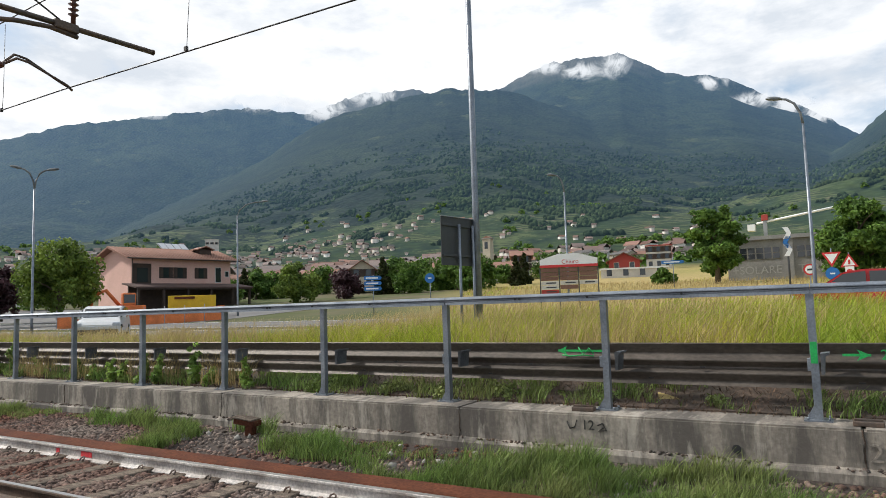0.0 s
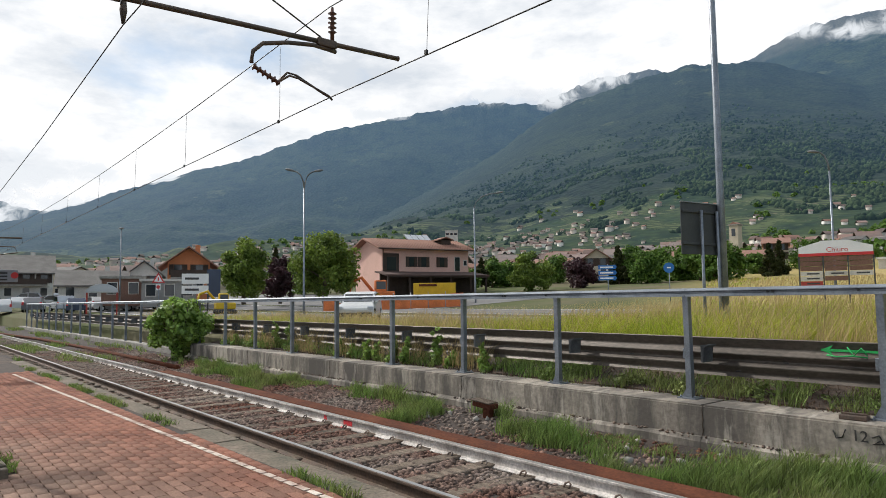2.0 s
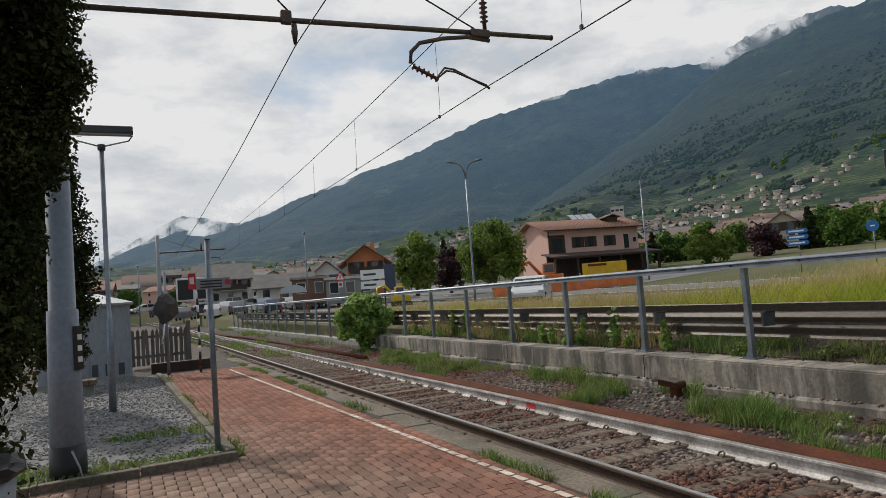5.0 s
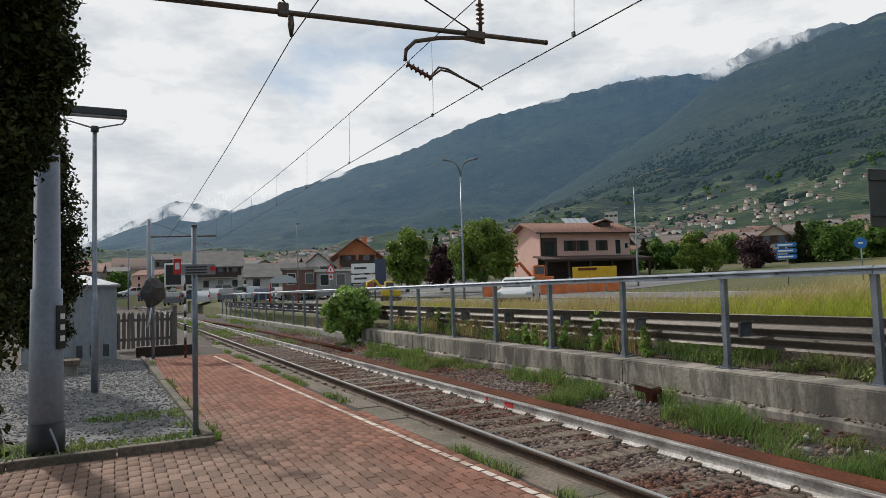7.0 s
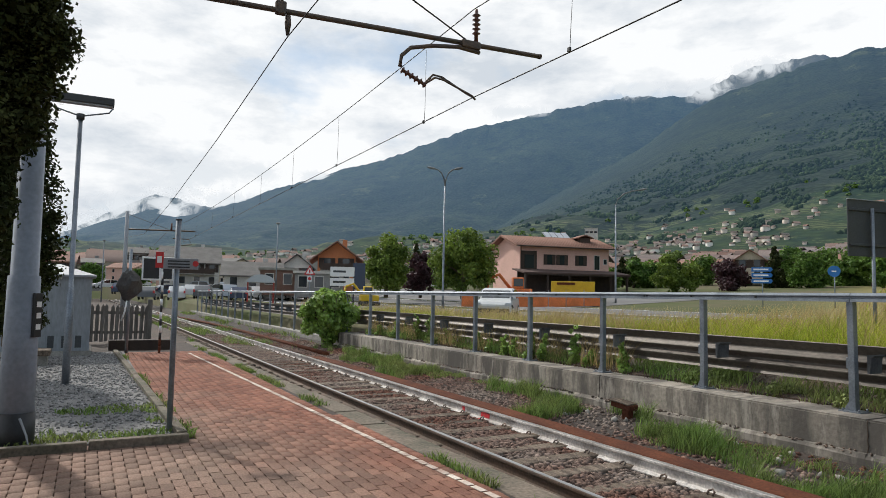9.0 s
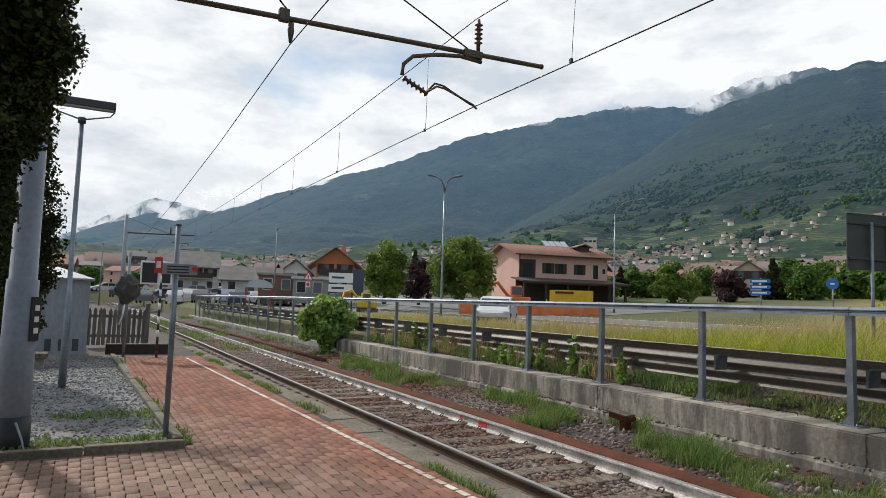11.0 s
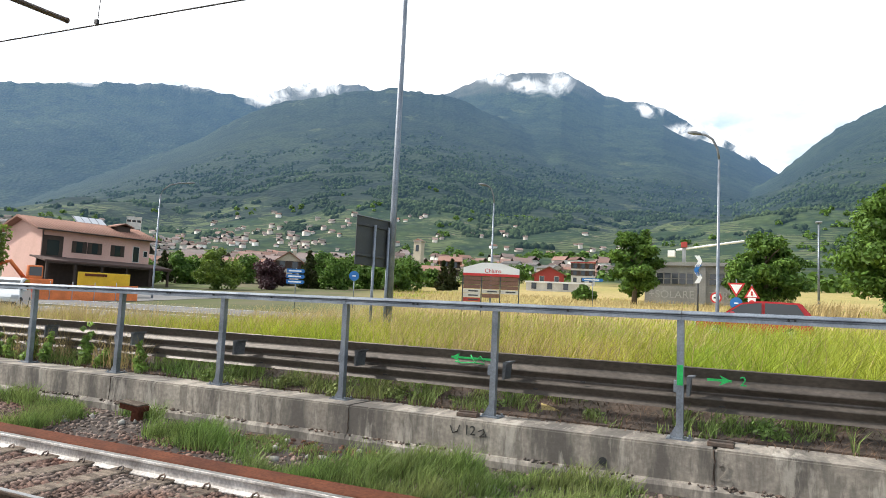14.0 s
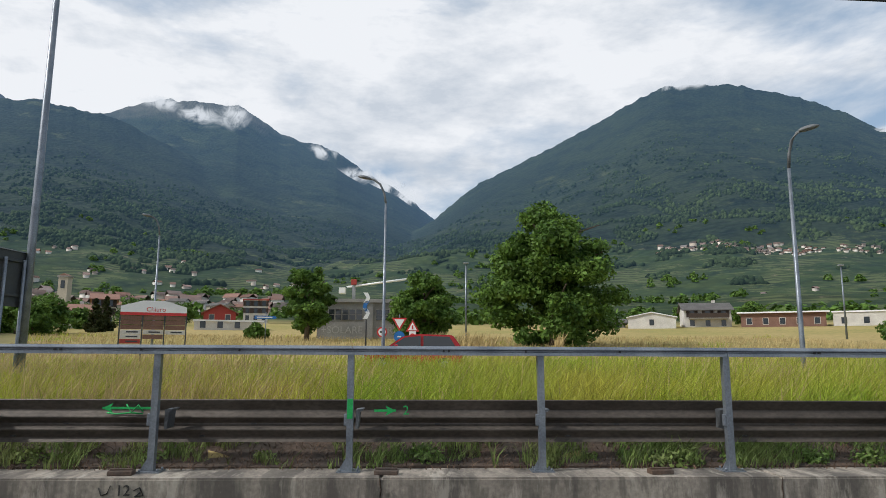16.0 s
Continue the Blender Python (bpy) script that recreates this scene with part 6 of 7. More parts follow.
    # dark sheet behind the posts, in place of the porch's shaded interior
    part("porch_shade", bbox(-7.0, 7.2, -Dp / 2 - 0.4, -Dp / 2 - 0.2, -1.4, 2.3, 0, m), WOOD_D, t, "dark sheet standing in for the shaded porch interior")
    part("porch_beam", bbox(-7.4, 7.4, -Dp / 2 - 3.55, -Dp / 2 - 3.35, 1.8, 2.0, 0, m), WOOD_D, pr)
build_pink_house()

set_house(label="orange chalet house with wide tiled roof and white balconies", az0=72.6, az1=69.6, r=90, top=3.1, base=0.6, roof=1.75, wall_m=ORANGE_W, roof_m=ROOF_T, gable="front", over=1.0, balcony=True, cols=2)
set_house(label="low brown brick shop with a flat roof", az0=77.2, az1=74.4, r=80, top=1.85, base=0.3, roof=0.0, wall_m=BRICK_W, roof_m=CONC_L, rows=1, cols=2, chimney=False)
set_house(label="pale house with a grey slate roof", az0=80.0, az1=75.7, r=92, top=1.4, base=0.3, roof=1.7, wall_m=WHITE_W, roof_m=ROOF_G, rows=1, cols=3)
set_house(label="long shop pavilion with a pale canopy", az0=74.4, az1=70.6, r=76, top=1.65, base=0.2, roof=0.0, wall_m=GREY_W, roof_m=WHITE_W, rows=1, cols=3, chimney=False)
set_house(label="large grey building with broad slate roof", az0=84.8, az1=80.6, r=120, top=2.25, base=0.4, roof=2.7, wall_m=WHITE_W, roof_m=ROOF_G, rows=2, cols=4, d=12, balcony=True)
set_house(label="red-brown house with a low tiled roof", az0=93.4, az1=91.2, r=130, top=2.05, base=0.2, roof=1.5, wall_m=BRICK_W, roof_m=ROOF_T, rows=2, cols=3)
set_house(label="pale grey house behind the cabinet", az0=90.2, az1=89.0, r=145, top=2.0, base=0.2, roof=0.9, wall_m=GREY_W, roof_m=ROOF_G, rows=2, cols=2)
set_house(label="square stone-grey house with hipped look", az0=87.3, az1=85.9, r=190, top=2.9, base=0.5, roof=1.5, wall_m=GREY_W, roof_m=ROOF_G, rows=3, cols=3)
set_house(label="white house with a dark gable roof", az0=75.6, az1=73.1, r=118, top=2.15, base=0.6, roof=2.1, wall_m=WHITE_W, roof_m=ROOF_G, rows=2, cols=2, gable="front")
set_house(label="white shed with low gable and orange marks", az0=-17.9, az1=-21.5, r=135, top=2.95, base=2.1, roof=0.9, wall_m=WHITE_W, roof_m=WHITE, rows=1, cols=1, gable="front", chimney=False, over=0.3)
set_house(label="farmhouse with grey slate roof and balcony", az0=-22.0, az1=-25.4, r=140, top=3.5, base=2.1, roof=1.4, wall_m=WHITE_W, roof_m=ROOF_G, rows=2, cols=3, balcony=True, rz_off=8)
set_house(label="open farm shed with pale flat roof band", az0=-26.4, az1=-32.0, r=138, top=3.15, base=1.85, roof=0.0, wall_m=BRICK_W, roof_m=WHITE, rows=1, cols=5, chimney=False, over=1.5)
set_house(label="white workshop with flat roof", az0=-32.6, az1=-38.0, r=138, top=3.1, base=1.85, roof=0.0, wall_m=WHITE_W, roof_m=WHITE, rows=1, cols=4, chimney=False)
set_house(label="dark-roofed low outbuilding by the meadow", az0=-15.5, az1=-17.6, r=140, top=2.55, base=2.1, roof=0.8, wall_m=GREY_W, roof_m=ROOF_G, rows=1, cols=2, chimney=False)
set_house(label="red gabled house at the village edge", az0=16.9, az1=14.5, r=140, top=3.15, base=2.3, roof=1.5, wall_m=RED_W, roof_m=ROOF_T, rows=1, cols=2, gable="front", chimney=False)
set_house(label="white block of flats with red bands", az0=13.9, az1=12.0, r=170, top=4.2, base=2.5, roof=0.0, wall_m=WHITE_W, roof_m=RED_W, rows=3, cols=3, chimney=False)
set_house(label="long pale greenhouse shed", az0=17.5, az1=12.4, r=118, top=2.45, base=1.9, roof=0.0, wall_m=WHITE_W, roof_m=WHITE, rows=1, cols=4, chimney=False)
set_house(label="white and pink village house", az0=27.1, az1=25.0, r=125, top=3.0, base=2.0, roof=1.1, wall_m=WHITE_W, roof_m=ROOF_T, rows=2, cols=2)
set_house(label="ochre village house with tiled roof", az0=24.9, az1=23.3, r=135, top=3.9, base=2.0, roof=1.1, wall_m=BEIGE_W, roof_m=ROOF_T, rows=3, cols=2)
set_house(label="beige chalet house behind the trees", az0=38.6, az1=36.6, r=115, top=3.2, base=1.8, roof=1.4, wall_m=BEIGE_W, roof_m=ROOF_T, rows=2, cols=2, gable="front")
set_house(label="pale house with brown roof behind hedges", az0=31.4, az1=29.3, r=110, top=3.0, base=1.9, roof=1.2, wall_m=WHITE_W, roof_m=ROOF_T, rows=2, cols=2)
set_house(label="white apartment tower on the slope", az0=50.2, az1=49.15, r=420, top=5.85, roof=0.0, wall_m=WHITE_W, roof_m=WHITE_W, rows=5, cols=3, chimney=False)

def build_concrete_ruin():
    r = 78.0
    az = 3.5
    p = polar(az, r)
    b = z_of(1.05, r)
    t = thing("concrete_building", "disused grey concrete building with broken windows and painted slogan", "building")
    m = Matrix.Translation((p.x, p.y, b)) @ pose(0, 0, 0, 0, 0, az)
    h = z_of(4.3, r) - b
    part("wall", bbox(-6.0, 6.0, 0, 7, -0.5, h, 0, m), GREY_W, t, "stained concrete wall")
    part("roof", bbox(-6.3, 6.3, -0.3, 7.3, h, h + 0.4, 0, m), GREY_W, t)
    for x0, x1 in ((-4.8, -0.9), (0.6, 4.6)):
        f = part("window", bbox(x0, x1, -0.05, 0.02, h - 2.05, h - 0.75, 0, m), CONC_L, t)
        n = 5
        for i in range(n):
            for j in range(2):
                a = x0 + (x1 - x0) * i / n + 0.07
                part("pane", bbox(a, a + (x1 - x0) / n - 0.14, -0.07, -0.052, h - 2.0 + j * 0.62, h - 1.45 + j * 0.62, 0, m), GLASS, f)
    part("pillar", bbox(-0.6, 0.3, -0.18, 0.0, -0.5, h, 0, m), GREY_W, t)
    text("slogan", "+SOLARE", 1.15, m @ Matrix.Translation((-3.2, -0.03, 1.25)), GRAFF_W, t, "pale painted slogan letters")
    text("slogan", "TERMICO", 1.15, m @ Matrix.Translation((3.1, -0.03, 1.25)), GRAFF_W, t, "pale painted slogan letters")
    c = thing("tower_crane", "pale tower crane with red head behind the concrete building", "crane")
    q = polar(5.0, 150)
    part("tower", bbox(q.x - 0.35, q.x + 0.35, q.y - 0.35, q.y + 0.35, 6, z_of(6.0, 150)), GREY_P, c)
    part("jib", tube(bmesh.new(), [polar(5.6, 150, z_of(5.55, 150)), polar(-1.5, 150, z_of(6.6, 150))], 0.25, 6), WHITE, c)
    part("cab", bbox(q.x - 0.6, q.x + 0.6, q.y - 0.6, q.y + 0.6, z_of(5.75, 150), z_of(6.2, 150), 0.1), RED_W, c)
    part("counterweight", bbox(q.x - 3.2, q.x - 1.8, q.y - 1, q.y + 1, z_of(5.0, 150), z_of(5.5, 150)), WHITE, c)
build_concrete_ruin()

def build_church_tower():
    r = 210
    p = polar(26.85, r)
    t = thing("church_tower", "beige stone church tower with a belfry", "church tower")
    b, h = ground_at(p.x, p.y), z_of(5.5, r)
    part("shaft", bbox(p.x - 1.25, p.x + 1.25, p.y - 1.25, p.y + 1.25, b - 1, h), BEIGE_W, t)
    part("belfry_opening", bbox(p.x - 0.55, p.x + 0.55, p.y - 1.31, p.y - 1.25, h - 3.0, h - 0.9), GLASS, t)
    part("cornice", bbox(p.x - 1.5, p.x + 1.5, p.y - 1.5, p.y + 1.5, h, h + 0.4), CONC_L, t)
    part("cap", prism(bmesh.new(), [(p.x - 1.3, h + 0.4), (p.x + 1.3, h + 0.4), (p.x, h + 1.1)], p.y - 1.3, p.y + 1.3), ROOF_T, t)
build_church_tower()

# village houses scattered over the fan and the slopes
VILLAGE = []
KINDS = ((9, 8, 5.5, 1.6, BEIGE_W, ROOF_T), (11, 8, 6.0, 1.5, BEIGE_W, ROOF_G), (8, 8, 7.5, 1.5, WHITE_W, ROOF_G), (12, 9, 5.0, 1.8, PINK, ROOF_T), (10, 7, 4.0, 1.2, GREY_W, ROOF_G), (14, 9, 7.5, 0.0, GREY_W, CONC_L))
TAGS = ("cream village house with tiled roof", "beige village house with slate roof", "tall white village house with slate roof", "pink village house with tiled roof", "grey village house with slate roof", "flat-roofed grey apartment house")
for (w, d, h, rf, wm, rm), tag in zip(KINDS, TAGS):
    VILLAGE.append(house(tag, (0, 0, 0), 0, w, d, h, rf, wm, rm, rows=2, cols=2, chimney=w % 2 == 1, group="village houses", shutters=None))
NEARBANDS = ((60, 97, 150, 300, 66), (60, 97, 300, 460, 60), (36, 60, 200, 340, 34), (36, 60, 340, 500, 34), (12, 35, 210, 420, 24))
FARBANDS = ((60, 97, 420, 1100, 620), (28, 60, 420, 760, 620), (36, 60, 760, 1050, 170), (28, 44, 900, 1150, 40), (8, 34, 350, 640, 90), (8, 30, 900, 1150, 30), (60, 97, 200, 420, 190), (28, 60, 220, 460, 190), (-37, -22, 1185, 1235, 90), (-30, -20, 1200, 1260, 40), (-37, -16, 700, 900, 8), (38, 60, 950, 1300, 50), (60, 74, 900, 1500, 30))
count_ = 0
for a0, a1, r0, r1, n in NEARBANDS:
    for _ in range(n):
        a, r = rng.uniform(a0, a1), rng.uniform(r0, r1)
        p = polar(a, r)
        m = pose(p.x, p.y, ground_at(p.x, p.y), 0, 0, a + rng.uniform(-50, 50)) @ Matrix.Scale(0.82, 4)
        if count_ < 6:
            VILLAGE[count_].matrix_world = m
        else:
            copy_thing(VILLAGE[int(rng.integers(0, 6 if a > 60 else 5))], m)
        count_ += 1

def build_far_houses():
    """Houses too far off to tell their windows apart: walls and pitched roofs, joined."""
    wv, wf, rv, rf_ = [], [], [], []
    for a0, a1, r0, r1, n in FARBANDS:
        for _ in range(n):
            a, r = rng.uniform(a0, a1), rng.uniform(r0, r1)
            p = polar(a, r)
            k = 0.55 if a0 < -30 else rng.uniform(0.5, 0.95) if r > 420 else rng.uniform(0.55, 0.9)
            w, d, h, t = k * rng.uniform(3.5, 6.5), k * rng.uniform(3, 4.5), k * rng.uniform(4, 7.5), k * rng.uniform(2.6, 4.0)
            m = pose(p.x, p.y, ground_at(p.x, p.y) - 1, 0, 0, a + rng.uniform(-50, 50))
            k = len(wv)
            for c in ((-w, -d, 0), (w, -d, 0), (w, d, 0), (-w, d, 0), (-w, -d, h), (w, -d, h), (w, d, h), (-w, d, h)):
                wv.append(m @ Vector(c))
            wf += [[k + i for i in q] for q in ((0, 1, 5, 4), (1, 2, 6, 5), (2, 3, 7, 6), (3, 0, 4, 7))]
            k = len(rv)
            e = 0.7
            for c in ((-w - e, -d - e, h - 0.2), (w + e, -d - e, h - 0.2), (w + e, d + e, h - 0.2), (-w - e, d + e, h - 0.2), (-w - e, 0, h + t), (w + e, 0, h + t)):
                rv.append(m @ Vector(c))
            rf_ += [[k + i for i in q] for q in ((0, 1, 5, 4), (2, 3, 4, 5), (0, 4, 3, 3), (1, 2, 5, 5))]
    n0 = len(wv)
    faces = np.array(wf + [[n0 + i for i in q] for q in rf_ if q[2] != q[3]])
    ob = soup("distant_houses", wv + rv, faces, HOUSE_F, None, "many small pale village houses far up the slopes", "houses")
    ob.data.materials.append(ROOF_F)
    idx = np.zeros(len(faces), dtype=np.int32)
    idx[len(wf):] = 1
    ob.data.polygons.foreach_set("material_index", idx)
ROOF_F = mat("distant_tiled_roofs", (0.17, 0.085, 0.06), 0.9, 0.2, 0.02, 5, base2=(0.13, 0.12, 0.115), island=0.5)
HOUSE_F = mat("distant_house_render", (0.74, 0.71, 0.65), 0.9, 0.1, 0.02, 5, base2=(0.60, 0.50, 0.42), island=0.35)
build_far_houses()
# glass houses and sheds on the slope
for a, r, w in ((33.5, 620, 60), (44.5, 700, 40), (57.5, 900, 60), (30.5, 500, 45), (49, 800, 30)):
    p = polar(a, r)
    house("long pale greenhouse on the vineyard slope", (p.x, p.y, ground_at(p.x, p.y)), a + 6, w, 9, 3.0, 0.0, WHITE_W, WHITE, chimney=False, name="greenhouse", category="greenhouse", wins=False, group="greenhouses")

# ---------- building site and hoardings ----------
def build_site():
    t = thing("safety_net", "orange plastic safety netting round the building site", "safety fence")
    pts = [polar(a, 56) for a in np.linspace(60.5, 48.8, 9)]
    for p, q in zip(pts, pts[1:]):
        zp, zq = ground_at(p.x, p.y), ground_at(q.x, q.y)
        bm = bmesh.new()
        v = [bm.verts.new(c) for c in ((p.x, p.y, zp), (q.x, q.y, zq), (q.x, q.y, zq + 1.15), (p.x, p.y, zp + 1.1), (p.x, p.y + 0.03, zp), (q.x, q.y + 0.03, zq), (q.x, q.y + 0.03, zq + 1.15), (p.x, p.y + 0.03, zp + 1.1))]
        for f in ((0, 1, 2, 3), (7, 6, 5, 4), (3, 2, 6, 7), (0, 3, 7, 4), (1, 5, 6, 2)):
            bm.faces.new([v[i] for i in f])
        part("net_panel", bm, ORANGE_NET, t)
        part("stake", tube(bmesh.new(), [(p.x, p.y - 0.04, zp - 0.2), (p.x, p.y - 0.04, zp + 1.35)], 0.03, 6), GREY_P, t)
    az, r = 51.2, 62
    p = polar(az, r)
    z = ground_at(p.x, p.y)
    m = Matrix.Translation((p.x, p.y, z)) @ pose(0, 0, 0, 0, 0, az)
    c = thing("skip_container", "bright yellow steel site container", "container")
    top = z_of(1.45, r) - z
    part("body", bbox(-1.9, 1.9, -1.1, 1.1, 0.1, top, 0.03, m), YELLOW, c)
    for x in np.linspace(-1.6, 1.6, 7):
        part("rib", bbox(x - 0.05, x + 0.05, -1.16, -1.1, 0.15, top - 0.35, 0, m), YELLOW, c)
    part("text_bar", bbox(-1.4, 0.2, -1.175, -1.101, top - 0.30, top - 0.1, 0, m), RUST, c)
    def digger(label, az, r, paint, s):
        p = polar(az, r)
        z = ground_at(p.x, p.y)
        m = Matrix.Translation((p.x, p.y, z)) @ pose(0, 0, 0, 0, 0, az + 10) @ Matrix.Scale(s, 4)
        d = thing("excavator", label, "excavator")
        for y in (-0.8, 0.8):
            part("track", bbox(-1.4, 1.4, y - 0.25, y + 0.25, 0.0, 0.6, 0.15, m), BLACK, d)
        part("upper_body", bbox(-1.3, 1.2, -1.0, 1.0, 0.65, 1.5, 0.1, m), paint, d)
        cab = part("cab", bbox(-0.9, 0.3, -0.9, 0.1, 1.5, 2.7, 0.08, m), paint, d)
        part("cab_glass", bbox(-0.8, 0.2, -0.93, -0.895, 1.75, 2.55, 0, m), GLASS, cab)
        part("boom", tube(bmesh.new(), [m @ Vector(c) for c in ((-0.9, 0.3, 1.4), (-2.2, 0.3, 3.0), (-3.2, 0.3, 2.6))], 0.18 * s, 8), paint, d)
        part("stick", tube(bmesh.new(), [m @ Vector(c) for c in ((-3.2, 0.3, 2.7), (-3.6, 0.3, 1.0))], 0.13 * s, 8), paint, d)
        part("bucket", bbox(-3.9, -3.2, -0.05, 0.65, 0.4, 1.0, 0.08, m), DARKGREY, d)
    digger("orange tracked excavator on the building site", 55.6, 66, ORANGE_NET, 0.9)
    digger("yellow tracked excavator beside the road", 68.3, 58, YELLOW, 0.62)
    b = thing("billboard", "pair of white advertising boards on posts", "billboard")
    p = polar(70.6, 60)
    m = Matrix.Translation((p.x, p.y, 0)) @ pose(0, 0, 0, 0, 0, 70)
    for z0, z1 in ((z_of(1.55, 60), z_of(2.35, 60)), (z_of(0.75, 60), z_of(1.4, 60))):
        q = part("board", bbox(-1.05, 1.05, -0.05, 0.05, z0, z1, 0, m), WHITE, b)
        part("text_bar", bbox(-0.8, 0.3, -0.058, -0.051, (z0 + z1) / 2 - 0.08, (z0 + z1) / 2 + 0.1, 0, m), DARKGREY, q)
    for x in (-1.0, 1.0):
        part("post", bbox(x - 0.06, x + 0.06, 0.06, 0.16, 0.5, z_of(2.4, 60), 0, m), DARKGREY, b)
    k = thing("dark_hoarding", "plain dark blue-grey hoarding panel", "hoarding")
    p = polar(69.2, 62)
    part("panel", bbox(-0.55, 0.55, -0.04, 0.04, z_of(0.5, 62), z_of(2.7, 62), 0, Matrix.Translation((p.x, p.y, 0)) @ pose(0, 0, 0, 0, 0, 70)), CARBLUE, k)
    s = thing("bus_shelter", "small bus shelter with an arched glass roof", "bus shelter")
    p = polar(77.2, 62)
    z = ground_at(p.x, p.y)
    m = Matrix.Translation((p.x, p.y, z)) @ pose(0, 0, 0, 0, 0, 77)
    for x in (-1.1, 1.1):
        for y in (-0.6, 0.6):
            part("post", bbox(x - 0.05, x + 0.05, y - 0.05, y + 0.05, 0, 2.0, 0, m), RED_W, s)
    part("roof", prism(bmesh.new(), [(1.2 * math.cos(a), 1.9 + 0.7 * math.sin(a)) for a in np.linspace(0, math.pi, 9)], -0.8, 0.8, m), CARSILVER, s)
build_site()

# ---------- trees ----------
tree("big spreading dark green broadleaf tree in the meadow", -12.0, 62, 15.2, z_of(14.0, 62), z_of(0.5, 62), LEAF_G, 46000, 0.36, 11, 0.55, skirt=0.14, clumps=110, flat=0.6)
tree("bushy green tree beside the concrete building", -1.0, 74, 8.4, z_of(7.4, 74), z_of(0.9, 74), LEAF_G, 13000, 0.36, 12, 0.3, skirt=0.10, clumps=60, flat=0.65)
tree("tall green tree at the corner of the concrete building", 8.7, 72, 6.4, z_of(8.2, 72), z_of(0.9, 72), LEAF_G, 11000, 0.36, 13, 0.3, skirt=0.06, clumps=60, flat=0.65)
tree("round yellow-green lime tree by the car park", 66.9, 68, 6.0, z_of(5.3, 68), z_of(0.1, 68), LEAF_Y, 11000, 0.28, 14, 0.22, skirt=0.08, clumps=60)
tree("round green lime tree in front of the pink house", 60.4, 66, 8.0, z_of(6.3, 66), z_of(0.1, 66), LEAF_Y, 13000, 0.28, 15, 0.25, skirt=0.08, clumps=60)
tree("dark purple plum tree between two lime trees", 64.0, 76, 4.6, z_of(4.3, 76), z_of(0.1, 76), LEAF_R, 5000, 0.3, 16, 0.2, skirt=0.12)
tree("pale yellow-green tree beside the pink house", 43.2, 86, 6.4, z_of(4.4, 86), z_of(0.7, 86), LEAF_Y, 7000, 0.32, 17, 0.2, skirt=0.12)
tree("dark purple plum tree in a garden", 39.0, 90, 5.6, z_of(3.6, 90), z_of(0.8, 90), LEAF_R, 5000, 0.32, 18, 0.2, skirt=0.12)
tree("dark green garden tree behind the roadside", 33.6, 98, 6.2, z_of(4.4, 98), z_of(0.9, 98), LEAF_G, 6000, 0.36, 19, 0.2, skirt=0.12)
tree("dark conifer in a garden", 35.9, 100, 4.4, z_of(4.3, 100), z_of(0.9, 100), LEAF_D, 5000, 0.36, 20, 0.2, shape="cone")
tree("dark green tree behind the mast", 30.8, 104, 6.6, z_of(4.6, 104), z_of(0.9, 104), LEAF_G, 6000, 0.36, 21, 0.2, skirt=0.12)
tree("grey-green tree near the church tower", 28.6, 92, 5.2, z_of(4.4, 92), z_of(1.1, 92), LEAF_G, 5000, 0.34, 22, 0.2, skirt=0.12)
for i, (a, r, e) in enumerate(((24.6, 104, 4.1), (23.9, 108, 4.3), (47.2, 105, 3.6), (51.6, 150, 4.3), (64.4, 110, 4.6))):
    tree("dark slender conifer among village houses", a, r, 3.2, z_of(e, r), z_of(1.2, r), LEAF_D, 3000, 0.4, 30 + i, 0.2, shape="cone")
for i, (a, r, e, w) in enumerate(((22.0, 128, 4.5, 8), (20.3, 132, 4.3, 7), (46.3, 112, 3.8, 6), (18.6, 150, 4.1, 7), (12.7, 78, 2.6, 3), (40.8, 120, 3.9, 8), (34.8, 125, 4.6, 8), (26.0, 150, 4.1, 8), (81.5, 135, 2.6, 5), (86.6, 118, 2.0, 5), (62.0, 120, 4.0, 9), (78.6, 110, 2.3, 4), (89.6, 130, 2.2, 6), (54.5, 140, 4.2, 8), (-37, 90, 3.4, 6), (44.8, 112, 3.5, 7), (37.5, 118, 4.0, 7), (32.2, 112, 4.2, 8), (29.6, 100, 4.7, 7), (27.7, 98, 4.7, 6), (25.6, 118, 3.4, 5), (48.4, 100, 3.0, 5))):
    tree("green garden tree among village houses", a, r, w, z_of(e, r), z_of(0.8, r) if r < 100 else ground_at(polar(a, r).x, polar(a, r).y), LEAF_G, 3500, 0.42, 50 + i, 0.2, skirt=0.12)
evergreen = tree("dense dark evergreen overhanging the platform", 0, 0, 3.2, 11.5, 0.5, LEAF_D, 100000, 0.07, 71, 0.2, shape="column", where=polar(104.5, 6.4))
def build_overhang():
    """The evergreen's outer boughs, which reach past the mast."""
    g = np.random.default_rng(73)
    cs, rs = [], []
    for i in range(330):
        e = g.uniform(-3, 44)
        lim = np.interp(e, [-3, 2.3, 7.1, 8.9, 10.5, 11.5, 12.7, 14, 15.4, 17.6, 18.2, 20, 22, 44], [95.6, 94.8, 94.7, 94.1, 93.3, 92.8, 92.6, 92.4, 91.9, 91.0, 90.9, 91.3, 91.6, 92.2])
        c, r = g.uniform(0.11, 0.27), g.uniform(6.0, 6.6)
        a = lim + math.degrees(c / r) * 0.95 + 8.0 * g.random() ** 1.7
        cs.append(tuple(polar(a, r, z_of(e, r))))
        rs.append(c)
    leaves_mesh("crown", cs, rs, 120000, 0.042, LEAF_D, evergreen, 74)
build_overhang()
tree("dark evergreen behind the catenary mast", 94.6, 15, 1.7, z_of(12.0, 15), 1.0, LEAF_D, 24000, 0.08, 72, 0.12, shape="column")
